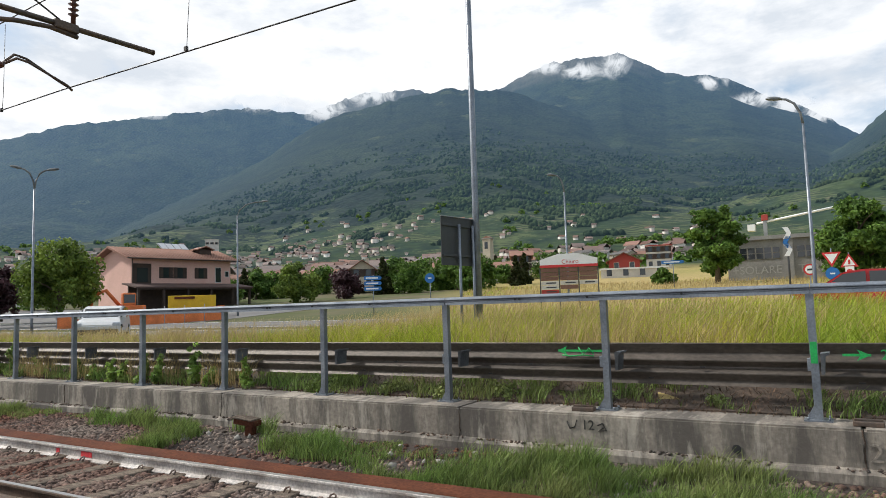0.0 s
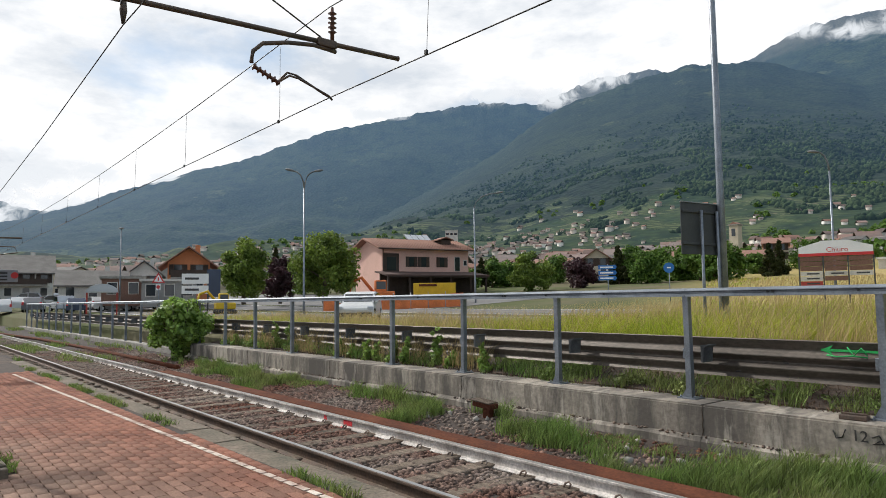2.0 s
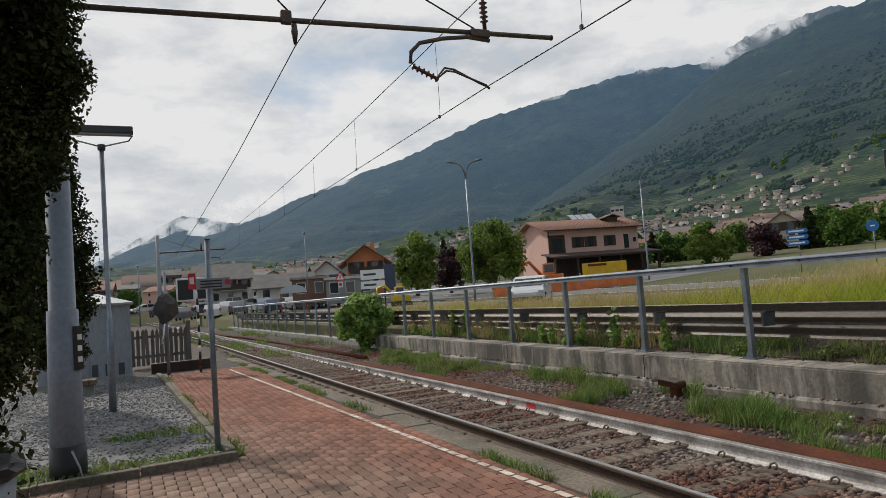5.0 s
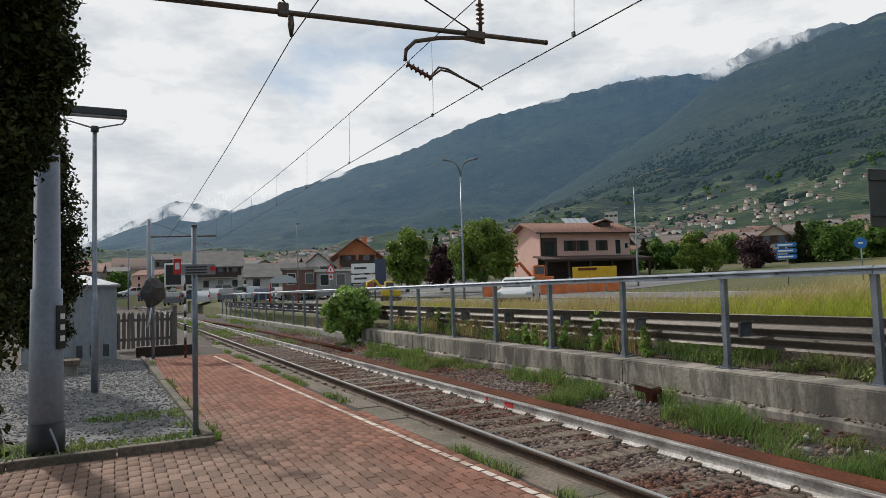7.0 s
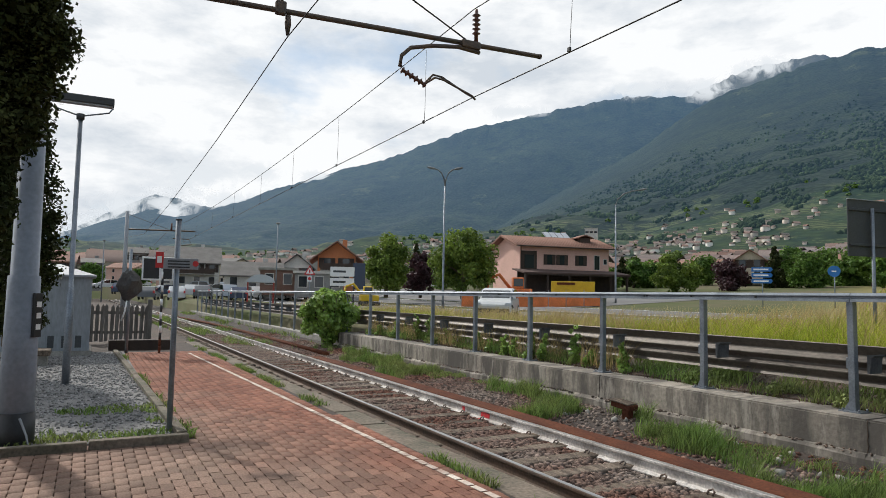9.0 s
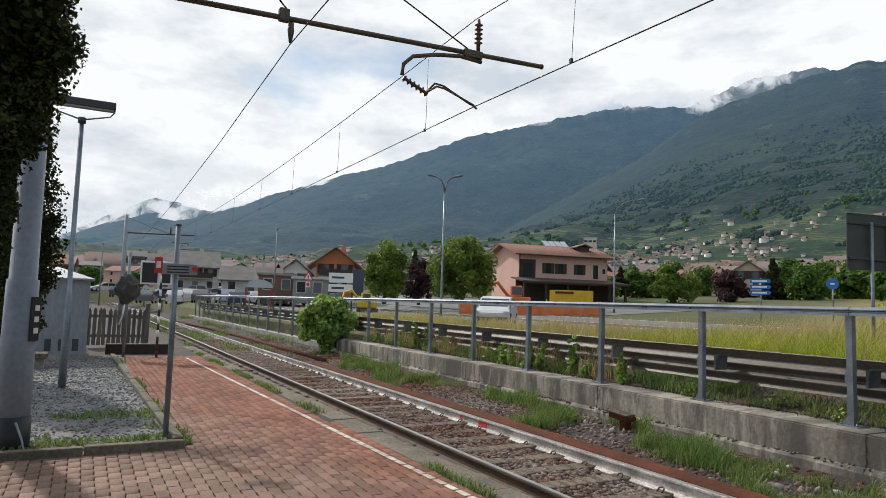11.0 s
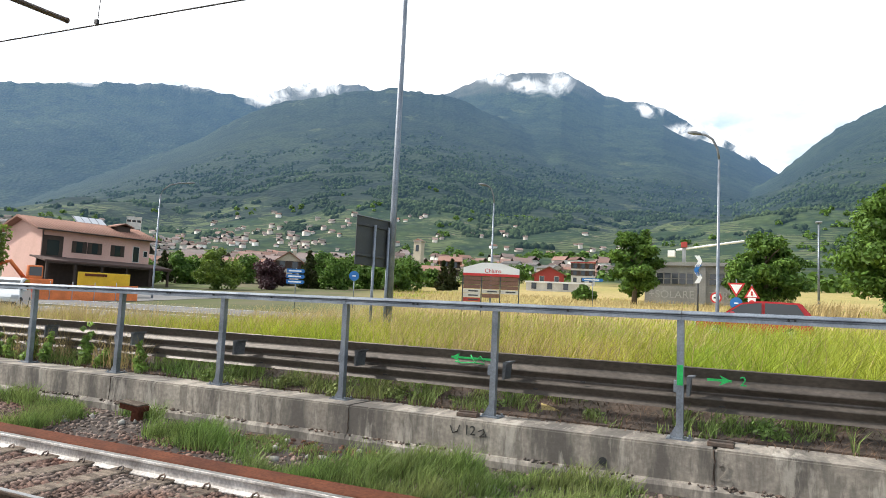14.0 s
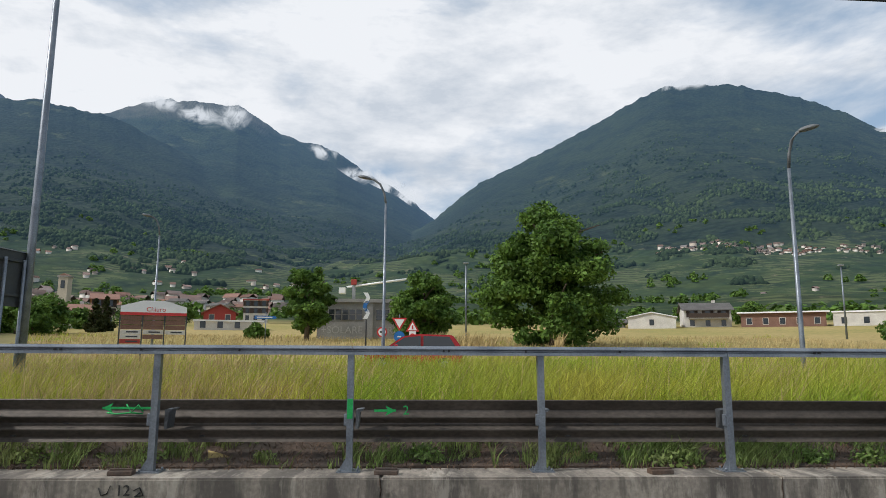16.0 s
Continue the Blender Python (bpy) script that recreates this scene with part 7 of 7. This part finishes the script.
for i, (a, r, w) in enumerate(((-22.5, 150, 8), (-15.8, 150, 8), (-27, 160, 9), (-12, 160, 9))):
    p_ = polar(a, r)
    tree("dark green tree behind the farm buildings", a, r, w, ground_at(p_.x, p_.y) + 4.5, ground_at(p_.x, p_.y), LEAF_G, 3000, 0.5, 90 + i, 0.2)

def build_far_woods():
    """Copses and hedgerow trees on the fan and lower slopes, joined."""
    g = np.random.default_rng(99)
    n = 4200
    a = g.uniform(-40, 98, n)
    r = 140 + 1300 * g.random(n) ** 0.8
    x, y = EYE.x - np.sin(np.radians(a)) * r, EYE.y + np.cos(np.radians(a)) * r
    clump = fbm(x / 90, y / 90, 7, 3)
    keep = clump > np.where(r < 330, -0.16, 0.34)
    keep |= (a < 16) & (r > 160) & (r < 330) & (g.random(n) < 0.75)
    keep &= ~((a < 18) & (r < 160))
    keep &= (r < 420) | (clump > 0.55)
    x, y, r = x[keep], y[keep], r[keep]
    z = land(x, y)
    n = len(x)
    w = g.uniform(2.2, 4.6, n) * np.clip(r / 500, 0.8, 1.5)
    k = 46
    d = g.normal(size=(n, k, 3))
    d /= np.linalg.norm(d, axis=2, keepdims=True)
    d[..., 2] = np.abs(d[..., 2]) * 1.35 + 0.15
    c = np.stack([x, y, z], -1)[:, None] + d * w[:, None, None] * g.uniform(0.6, 1.0, (n, k, 1))
    nn = d + g.normal(size=d.shape) * 0.5
    nn /= np.linalg.norm(nn, axis=2, keepdims=True)
    u = np.cross(nn, g.normal(size=d.shape))
    u /= np.linalg.norm(u, axis=2, keepdims=True)
    v = np.cross(nn, u)
    s = (w[:, None, None] * 0.36) * g.uniform(0.7, 1.2, (n, k, 1))
    p = np.stack([c - u * s, c - v * s * 0.7, c + u * s, c + v * s * 0.7], 2).reshape(-1, 3)
    soup("far_woods", p, np.arange(len(p)).reshape(-1, 4), LEAF_G, None, "distant dark green copses and hedgerow trees on the valley sides", "woods")
build_far_woods()

def build_forest():
    """The wooded lower mountain sides: single crowns, joined."""
    g = np.random.default_rng(5)
    n = 120000
    a = g.uniform(-42, 62, n)
    r = 950 + 1500 * g.random(n) ** 1.3
    x, y = EYE.x - np.sin(np.radians(a)) * r, EYE.y + np.cos(np.radians(a)) * r
    z = land(x, y)
    el = np.degrees(np.arctan2(z - EYE.z, r))
    edge = 7.4 + np.where(a < -12, 0.6, 0.0) + 1.5 * fbm(a / 2.2, r / 300, 77, 4)
    keep = (el > edge) | (fbm(x / 70, y / 70, 78, 3) > 0.52)
    keep &= g.random(n) > np.clip((r - 1400) / 1000, 0, 1)
    keep &= fbm(x / 48, y / 48, 79, 3) + 0.5 * fbm(x / 260, y / 260, 76, 2) > -0.12
    x, y, z = x[keep], y[keep], z[keep]
    n = len(x)
    s = 1.5 + 3.4 * g.random(n) ** 2.0
    v = ICO_V[None] * (1 + g.uniform(-0.3, 0.3, (n, 12, 1))) * np.stack([s, s, s * g.uniform(0.9, 1.5, n)], -1)[:, None]
    v = v + np.stack([x, y, z + s * 0.35], -1)[:, None]
    f = (ICO_F[None] + 12 * np.arange(n)[:, None, None]).reshape(-1, 3)
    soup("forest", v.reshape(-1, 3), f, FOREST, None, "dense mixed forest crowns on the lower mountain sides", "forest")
FOREST = mat("forest_crown", (0.052, 0.074, 0.030), 0.9, 0.3, 0.006, 0.06, base2=(0.022, 0.036, 0.018), island=0.35, spec=0.05)
def painted_haze(m):
    """Paints far haze into a material as blue glow, as on the mountains behind."""
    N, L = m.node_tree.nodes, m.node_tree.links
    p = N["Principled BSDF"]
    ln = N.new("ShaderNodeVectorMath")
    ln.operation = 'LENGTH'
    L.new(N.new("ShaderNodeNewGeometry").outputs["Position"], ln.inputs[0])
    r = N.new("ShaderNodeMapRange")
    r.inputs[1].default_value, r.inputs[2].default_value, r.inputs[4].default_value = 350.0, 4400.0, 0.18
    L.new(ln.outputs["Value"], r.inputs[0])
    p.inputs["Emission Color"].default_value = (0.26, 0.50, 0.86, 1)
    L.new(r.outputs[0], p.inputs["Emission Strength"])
painted_haze(FOREST)
build_forest()

# bush at the end of the wall
def build_bush():
    t = thing("bush", "bright green leafy elder bush at the end of the wall", "bush")
    g = np.random.default_rng(4)
    bm = bmesh.new()
    for i in range(9):
        a = i * 0.7
        tube(bm, [(-22.6 + 0.1 * math.cos(a), 3.35 + 0.1 * math.sin(a), 0.0), (-22.6 + 0.5 * math.cos(a), 3.35 + 0.5 * math.sin(a), 1.0), (-22.6 + 0.8 * math.cos(a), 3.35 + 0.7 * math.sin(a), 1.8)], [0.03, 0.02, 0.008], 6)
    part("stems", bm, BARK, t)
    cs, rs = [], []
    for i in range(46):
        d = g.normal(size=3)
        d /= np.linalg.norm(d)
        q = g.random() ** 0.4
        zc = 1.0 + d[2] * q * 0.85
        cs.append((-22.6 + d[0] * q * 0.85, 3.3 + d[1] * q * 0.85, zc))
        rs.append(g.uniform(0.16, 0.34))
    leaves_mesh("foliage", cs, rs, 7500, 0.15, BUSH, t, 8)
build_bush()

# ---------- grass and weeds ----------
LITTER = mat("dead_grass", (0.17, 0.105, 0.065), 0.9, 0.3, 2.0, 20, base2=(0.07, 0.045, 0.03), island=0.6)
def build_grass():
    g = np.random.default_rng(21)
    n = 150000
    x = g.uniform(-36, 24, n)
    y = 5.0 + 7.0 * g.random(n)
    thin = np.clip((-x - 7) / 8, 0, 1)
    keep = (g.random(n) > 0.38 * thin) & (fbm(x / 0.9, y / 0.9, 30, 3) > 1.1 * thin - 1.0)
    x, y, thin = x[keep], y[keep], thin[keep]
    n = len(x)
    z = land(x, y)
    dry = fbm(x / 3.2, y / 2.0, 31, 3) + np.clip((-x - 3) / 11, -0.6, 0.8) + np.clip((y - 9) / 6, -0.2, 0.3)
    d = g.random(n) < np.clip(dry * 0.55 + 0.12, 0.03, 0.75)
    blades("verge_grass", x[~d], y[~d], z[~d] - 0.02, 0.56 - 0.14 * thin[~d], 0.0065, GRASS, "tall green meadow grass bending in the wind on the verge", "grass", 0.85, 1)
    blades("dry_grass", x[d], y[d], z[d] - 0.02, 0.72 - 0.14 * thin[d], 0.0055, GRASS_DRY, "tall straw-coloured dry grass stems on the verge", "grass", 0.45, 2)
    n = 30000
    x, y = g.uniform(-21, 14, n), g.uniform(4.06, 4.95, n)
    keep = fbm(x / 0.35, y / 0.5, 33, 4) + 0.25 * fbm(x / 3.0, y, 34, 2) > 0.05
    x, y = x[keep], y[keep]
    m = 16000
    lx, ly = g.uniform(-21, 14, m), g.uniform(4.0, 5.3, m)
    blades("dead_litter", lx, ly, np.interp(ly, [4.1, 4.5, 5.3], [0.50, 0.56, 0.86]) - 0.01, 0.075, 0.006, LITTER, "dead brown grass and litter under the guard rail", "litter", 1.4, 13)
    blades("wall_weeds", x, y, np.interp(y, [4.1, 4.5, 5.3], [0.50, 0.56, 0.86]) - 0.01, 0.10 + 0.16 * np.clip(0.5 + fbm(x / 0.3, y / 0.3, 36, 3), 0, 1), 0.0065, WEED, "green weeds and grass growing along the wall top", "weeds", 0.7, 3)
    n = 95000
    x, y = g.uniform(-22, 9, n), g.uniform(1.98, 3.36, n)
    f = fbm(x / 1.5, y / 0.7, 35, 4) + np.clip((y - 2.5) * 0.8, -0.6, 0.5) + np.where((x > -8.5) & (x < 3), 0.62, -0.05) + np.where((x < -13) & (y > 2.6), 0.4, 0.0)
    keep = (f + 0.35 * (g.random(n) - 0.5) > 0.34) & (y < 3.18 + 0.35 * fbm(x / 0.5, y * 0, 38, 3) + np.where(x < -8, 0.2, 0))
    keep &= ~((np.abs(x + 7.9) < 0.7) & (y < 3.2))
    x, y = x[keep], y[keep]
    blades("trackside_grass", x, y, bed_z(y) - 0.01, 0.07 + 0.19 * np.clip(0.4 + fbm(x / 0.45, y / 0.45, 40, 3), 0, 1), 0.0055, WEED, "patches of green grass and weeds beside the track", "grass", 0.6, 4)
    # tufts between platform and rail, on the kerb and in the far track
    n = 5200
    x = g.uniform(-24, -2, n)
    y = plat_edge(x) - 0.36 + g.normal(0, 0.05, n)
    keep = fbm(x / 0.6, y * 0 + 3, 37, 3) > 0.15
    blades("platform_tufts", x[keep], y[keep], np.full(keep.sum(), PLAT - 0.03), 0.085, 0.006, WEED, "small green weed tufts along the platform edge", "weeds", 0.8, 5)
    n = 7000
    x, y = g.uniform(-12.0, -8.4, n), g.uniform(-6.2, -3.2, n)
    keep = fbm(x / 0.7, y / 0.7, 39, 3) + (x + 9.5) * 0.25 > 0.2
    blades("gravel_weeds", x[keep], y[keep], np.full(keep.sum(), PLAT + 0.02), 0.06, 0.010, WEED, "low yellow-green weeds creeping over the gravel", "weeds", 0.9, 6)
    n = 1300
    x, y = g.uniform(-19, -8.3, n), -3.02 + g.normal(0, 0.05, n)
    y = y + 0.022 * (x + 8.3)
    keep = fbm(x / 0.8, y * 0, 41, 3) > 0.1
    blades("kerb_weeds", x[keep], y[keep], np.full(keep.sum(), PLAT), 0.09, 0.009, WEED, "weeds growing along the kerb", "weeds", 0.8, 7)
    n = 16000
    x, y = g.uniform(-62, -23, n), g.uniform(-0.6, 3.7, n)
    keep = (fbm(x / 3.0, y / 0.8, 43, 3) > 0.22) & (np.abs(y) > 0.12) & (np.abs(y - 1.505) > 0.12)
    blades("track_weeds", x[keep], y[keep], bed_z(y[keep]), 0.16, 0.012, WEED, "weeds growing between the rails farther off", "weeds", 0.7, 8)
    # rough meadow beyond the roads, and reeds before the big tree
    n = 42000
    x, y = g.uniform(-45, 45, n), 20.2 + 60 * g.random(n) ** 1.4
    keep = ~((y > 22.3) & (y < 29.8)) & (x > -0.5 * y - 6)
    x, y = x[keep], y[keep]
    green = fbm(x / 9, y / 6, 81, 3) - np.clip((y - 34) / 25, -0.5, 0.8) > 0
    blades("meadow_green", x[green], y[green], land(x[green], y[green]) - 0.02, 0.45, 0.022, GRASS, "rough green grass between the roads", "grass", 0.5, 9)
    blades("meadow_dry", x[~green], y[~green], land(x[~green], y[~green]) - 0.02, 0.42, 0.020, GRASS_DRY, "dry golden meadow grass beyond the roads", "grass", 0.4, 10)
    n = 12000
    x, y = g.uniform(-2, 24, n), g.uniform(16.0, 20.5, n)
    blades("tall_meadow", x, y, land(x, y) - 0.02, 0.92, 0.012, GRASS, "tall green grass between verge and road", "grass", 0.45, 15)
    n = 1500
    aa, rr = g.uniform(-13.5, 1.0, n), g.uniform(50, 56, n)
    x, y = EYE.x - np.sin(np.radians(aa)) * rr, EYE.y + np.cos(np.radians(aa)) * rr
    keep = fbm(aa * 0.9, rr * 0, 83, 3) > -0.1
    blades("reeds", x[keep], y[keep], land(x[keep], y[keep]) - 0.02, 1.25, 0.035, GRASS_DRY, "tall dry brown reeds in front of the big tree", "reeds", 0.25, 11)
    # leafy low plants under the guard rail
    t = thing("creeper", "dark leafy creeping plants under the guard rail", "plants", kind="stuff")
    cs, rs = [], []
    for x in np.arange(-21, 12, 0.33):
        if g.random() < 0.35:
            cs.append((x + g.uniform(-0.1, 0.1), 4.15 + g.uniform(-0.1, 0.35), 0.56))
            rs.append(g.uniform(0.08, 0.2))
    leaves_mesh("leaves", cs, rs, 7000, 0.05, WEED, t, 44)
    # tall weeds that have grown up through the barrier
    tall = thing("tall_weeds", "tall leafy green weeds growing up in front of the guard rail", "weeds", kind="stuff")
    cs, rs = [], []
    for x in np.arange(-20.5, -8.6, 0.55):
        if g.random() < 0.72:
            hgt, px, py = g.uniform(0.25, 0.75), x + g.uniform(-0.2, 0.2), g.uniform(4.1, 4.28)
            for k in range(int(3 + hgt * 9)):
                u = k / (2 + hgt * 9)
                cs.append((px + g.normal(0, 0.05), py + g.normal(0, 0.03), 0.55 + hgt * u))
                rs.append(0.09 * (1.15 - 0.8 * u))
    leaves_mesh("leaves", cs, rs, 6500, 0.075, BUSH, tall, 45)
    n = 1700
    x, y = g.uniform(-21, -9, n), g.uniform(4.1, 4.32, n)
    keep = fbm(x / 0.5, y * 0, 47, 3) > 0.05
    blades("dry_stems", x[keep], y[keep], np.full(keep.sum(), 0.52), 0.55, 0.004, GRASS_DRY, "dry brown stalks in front of the guard rail", "weeds", 0.5, 16)
    # soil on the wall's top behind the posts
    tagged(part("soil_bank", extrude(bmesh.new(), [(4.12, -0.2), (4.12, 0.52), (4.5, 0.57), (5.3, 0.885), (5.6, 0.88), (5.6, -0.2)], -21.9, 24), SOIL), "dark soil and litter behind the barrier posts", "soil", "", "structure")
build_grass()

# ---------- small marks and litter ----------
def build_marks():
    g = np.random.default_rng(61)
    n = 1500
    x = g.uniform(-21.5, 14, n)
    keep = fbm(x / 0.4, x * 0, 62, 3) > -0.15
    x = x[keep]
    stones("broken_ledge", np.stack([x, 3.47 + g.normal(0, 0.012, len(x))], -1), 0.13 + g.normal(0, 0.01, len(x)), 0.022, STEEL_D, "dark crumbled edge along the foot of the wall", "rubble")
    n = 70
    x, y = g.uniform(-9, 6, n), g.uniform(2.2, 3.3, n)
    stones("pale_stones", np.stack([x, y], -1), bed_z(y) + 0.02, 0.05, CONC_L, "pale broken concrete lumps in the grass", "stones")
    # green sprayed arrows and figures on the guard rail
    m1 = thing("paint_mark", "bright green sprayed arrow and figure on the guard rail", "paint mark", "green marks")
    def arrow(t, x, z, w, head=1):
        m = Matrix.Translation((x, 4.352, z))
        part("shaft", bbox(0.0, w, -0.004, 0.0, -0.014, 0.014, 0, m), GREEN_PAINT, t)
        hx = w if head > 0 else 0.0
        part("head", prism(bmesh.new(), [(hx, 0.0), (hx - head * 0.13, 0.06), (hx - head * 0.09, 0.0), (hx - head * 0.13, -0.06)], -0.006, -0.002, m), GREEN_PAINT, t)
    x1 = POST_0 - POST_STEP
    arrow(m1, x1 - 0.78, 1.155, 0.62, -1)
    part("stroke", tube(bmesh.new(), [(x1 - 0.72, 4.348, 1.10), (x1 - 0.62, 4.348, 1.085), (x1 - 0.45, 4.348, 1.10), (x1 - 0.30, 4.348, 1.09)], 0.009, 5), GREEN_PAINT, m1)
    part("stroke", tube(bmesh.new(), [(x1 - 0.50, 4.348, 1.20), (x1 - 0.44, 4.348, 1.10), (x1 - 0.36, 4.348, 1.19), (x1 - 0.30, 4.348, 1.11)], 0.009, 5), GREEN_PAINT, m1)
    text("figure", "1", 0.16, Matrix.Translation((x1 - 0.16, 4.350, 1.15)), GREEN_PAINT, m1)
    m2 = thing("paint_mark", "bright green sprayed arrow with the figure two", "paint mark", "green marks")
    arrow(m2, POST_0 + 0.24, 1.13, 0.26)
    text("figure", "2", 0.15, Matrix.Translation((POST_0 + 0.62, 4.350, 1.13)), GREEN_PAINT, m2)
    m3 = thing("paint_mark", "green sprayed stripe down a barrier post", "paint mark", "green marks")
    part("stripe", bbox(POST_0 - 0.038, POST_0 + 0.024, FENCE_Y - 0.046, FENCE_Y - 0.041, 1.08, 1.30), GREEN_PAINT, m3)
    # dark scrawl on the wall
    g1 = thing("graffiti", "dark painted scrawl and figures on the wall face", "graffiti", "wall scrawls")
    text("figures", "12", 0.155, Matrix.Translation((-2.83, 3.492, 0.375)), GRAFFITI, g1)
    part("scrawl", tube(bmesh.new(), [(-3.08, 3.494, 0.41), (-3.05, 3.494, 0.33), (-2.99, 3.494, 0.35), (-2.96, 3.494, 0.43)], 0.007, 5), GRAFFITI, g1)
    part("scrawl", tube(bmesh.new(), [(-2.72, 3.494, 0.38), (-2.66, 3.494, 0.41), (-2.62, 3.494, 0.33), (-2.71, 3.494, 0.32), (-2.65, 3.494, 0.36)], 0.008, 5), GRAFFITI, g1)
    g2 = thing("graffiti", "faded grey painted figures on the wall face", "graffiti", "wall scrawls")
    text("figures", "12", 0.24, Matrix.Translation((-0.12, 3.492, 0.28)), WALL_M, g2)
    # red spray on the rail
    r = thing("paint_mark", "red sprayed marks on the pale rail web", "paint mark", "red marks")
    for x, w in ((-9.95, 0.07), (-9.35, 0.24)):
        part("dab", bbox(x, x + w, 1.485, 1.4945, -0.115, -0.045), RED_SPRAY, r)
        part("dab", bbox(x, x + w, 1.40, 1.47, -0.1465, -0.141), RED_SPRAY, r)
    # drain holes
    for x in (-8.6, -1.27, -19.7):
        h = part("drain_hole", tube(bmesh.new(), [(x, 3.489, 0.235 if x > -2 else 0.13), (x, 3.52, 0.235 if x > -2 else 0.13)], 0.045, 14), BLACK)
        tagged(h, "round dark drain hole in the concrete wall", "drain hole", "drain holes")
    # concrete cable box by the wall
    b = thing("junction_box", "rusty metal junction box on a short stand", "junction box")
    m = Matrix.Translation((-7.9, 3.10, 0)) @ pose(0, 0, 0, 0, 6, 8)
    part("body", bbox(-0.17, 0.19, -0.1, 0.1, 0.14, 0.22, 0.012, m), RUST, b)
    part("lid", bbox(-0.22, 0.16, -0.12, 0.12, 0.22, 0.24, 0.006, m), SLEEPER, b, "pale flat lid")
    part("stand", bbox(0.02, 0.14, -0.06, 0.06, -0.05, 0.14, 0.01, m), RUST, b)
    # flat rusty clamps left on the wall top
    for x, a in ((-2.95, 4), (-0.1, -3), (2.95, 5)):
        c = thing("loose_block", "rusty flat steel block lying on the wall top", "block", "blocks on the wall")
        m = Matrix.Translation((x, 3.72, WALL_TOP)) @ pose(0, 0, 0, 0, 0, a)
        part("block", bbox(-0.13, 0.13, -0.07, 0.07, 0.0, 0.05, 0.01, m), STEEL_D, c)
        part("rib", bbox(-0.12, 0.12, -0.02, 0.02, 0.05, 0.07, 0.005, m), STEEL_D, c)
build_marks()

# ---------- paving ----------
def build_paving():
    """Red blocks in half-bond rows, the nearest as single pieces, and the painted line laid over them."""
    bl, bw, gap = 0.225, 0.1125, 0.005
    def block_bm():
        bm = bmesh.new()
        hx, hy, c = bl / 2 - gap / 2, bw / 2 - gap / 2, 0.006
        lo = [(-hx, -hy), (-hx * 0.1, -hy), (hx * 0.1, -hy - 0.006), (hx, -hy - 0.006), (hx, hy - 0.006), (hx * 0.1, hy - 0.006), (-hx * 0.1, hy), (-hx, hy)]
        a = [bm.verts.new((x, y + 0.003, -0.03)) for x, y in lo]
        b = [bm.verts.new((x, y + 0.003, -0.004)) for x, y in lo]
        k = [bm.verts.new((x * 0.97, (y + 0.003) * 0.94, 0.0)) for x, y in lo]
        n = len(lo)
        for i in range(n):
            j = (i + 1) % n
            bm.faces.new((a[i], a[j], b[j], b[i]))
            bm.faces.new((b[i], b[j], k[j], k[i]))
        bm.faces.new(k)
        return bm
    floor = thing("paving", "red interlocking block paving of the platform", "paving", kind="structure")
    proto = part("paver", block_bm(), PAVER, floor)
    pv = np.array([v.co[:] for v in proto.data.vertices])
    pf = [list(p.vertices) for p in proto.data.polygons]
    quads = np.array([f for f in pf if len(f) == 4])
    top = [f for f in pf if len(f) == 8][0]
    quads = np.concatenate([quads, np.array([[top[0], top[1], top[6], top[7]], [top[1], top[2], top[5], top[6]], [top[2], top[3], top[4], top[5]]])])
    spots = []
    nrow = int(20 / bl)
    for i in range(nrow + 40):
        for j in range(74):
            x = -20.3 + i * bl + (bl / 2 if j % 2 else 0)
            y = -0.98 - j * bw
            if x > -1.5 or y > plat_edge(x) - 0.45 or (x < -8.35 and y < -3.0 + 0.022 * (x + 8.3)):
                continue
            spots.append((x, y, PLAT - rng.uniform(0, 0.004), rng.uniform(-0.012, 0.012)))
    near, rest = [], []
    for s in spots:
        (near if -7.0 < s[0] < -4.4 and -3.6 < s[1] < -1.2 and len(near) < 290 and not -0.10 < s[1] - line_y(s[0]) < 0.08 else rest).append(s)
    for i, (x, y, z, a) in enumerate(near):
        o = proto if i == 0 else new("paver", proto.data)
        o.parent = floor
        o.location = (x, y, z)
        o.rotation_euler = (0, 0, a)
    rest = np.array(rest)
    c, s = np.cos(rest[:, 3])[:, None], np.sin(rest[:, 3])[:, None]
    vx = pv[None, :, 0] * c - pv[None, :, 1] * s + rest[:, :1]
    vy = pv[None, :, 0] * s + pv[None, :, 1] * c + rest[:, 1:2]
    vz = pv[None, :, 2] + rest[:, 2:3]
    v = np.stack([vx, vy, vz], -1).reshape(-1, 3)
    f = (quads[None] + len(pv) * np.arange(len(rest))[:, None, None]).reshape(-1, 4)
    o = soup("more_pavers", v, f, PAVER_S, floor)
    o["kind"] = "stuff"
    line = thing("platform_line", "worn white safety line painted along the platform", "line marking", kind="structure")
    me = None
    x = -19.6
    while x < -1.6:
        if me is None:
            d = part("line_block", bbox(-0.088, 0.088, -0.034, 0.034, 0.001, 0.006, 0.002), LINE_P, line)
            me = d.data
        else:
            d = new("line_block", me)
            d.parent = line
        d.location = (x, line_y(x), PLAT)
        d.rotation_euler = (0, 0, 0.036)
        x += 0.2085
build_paving()
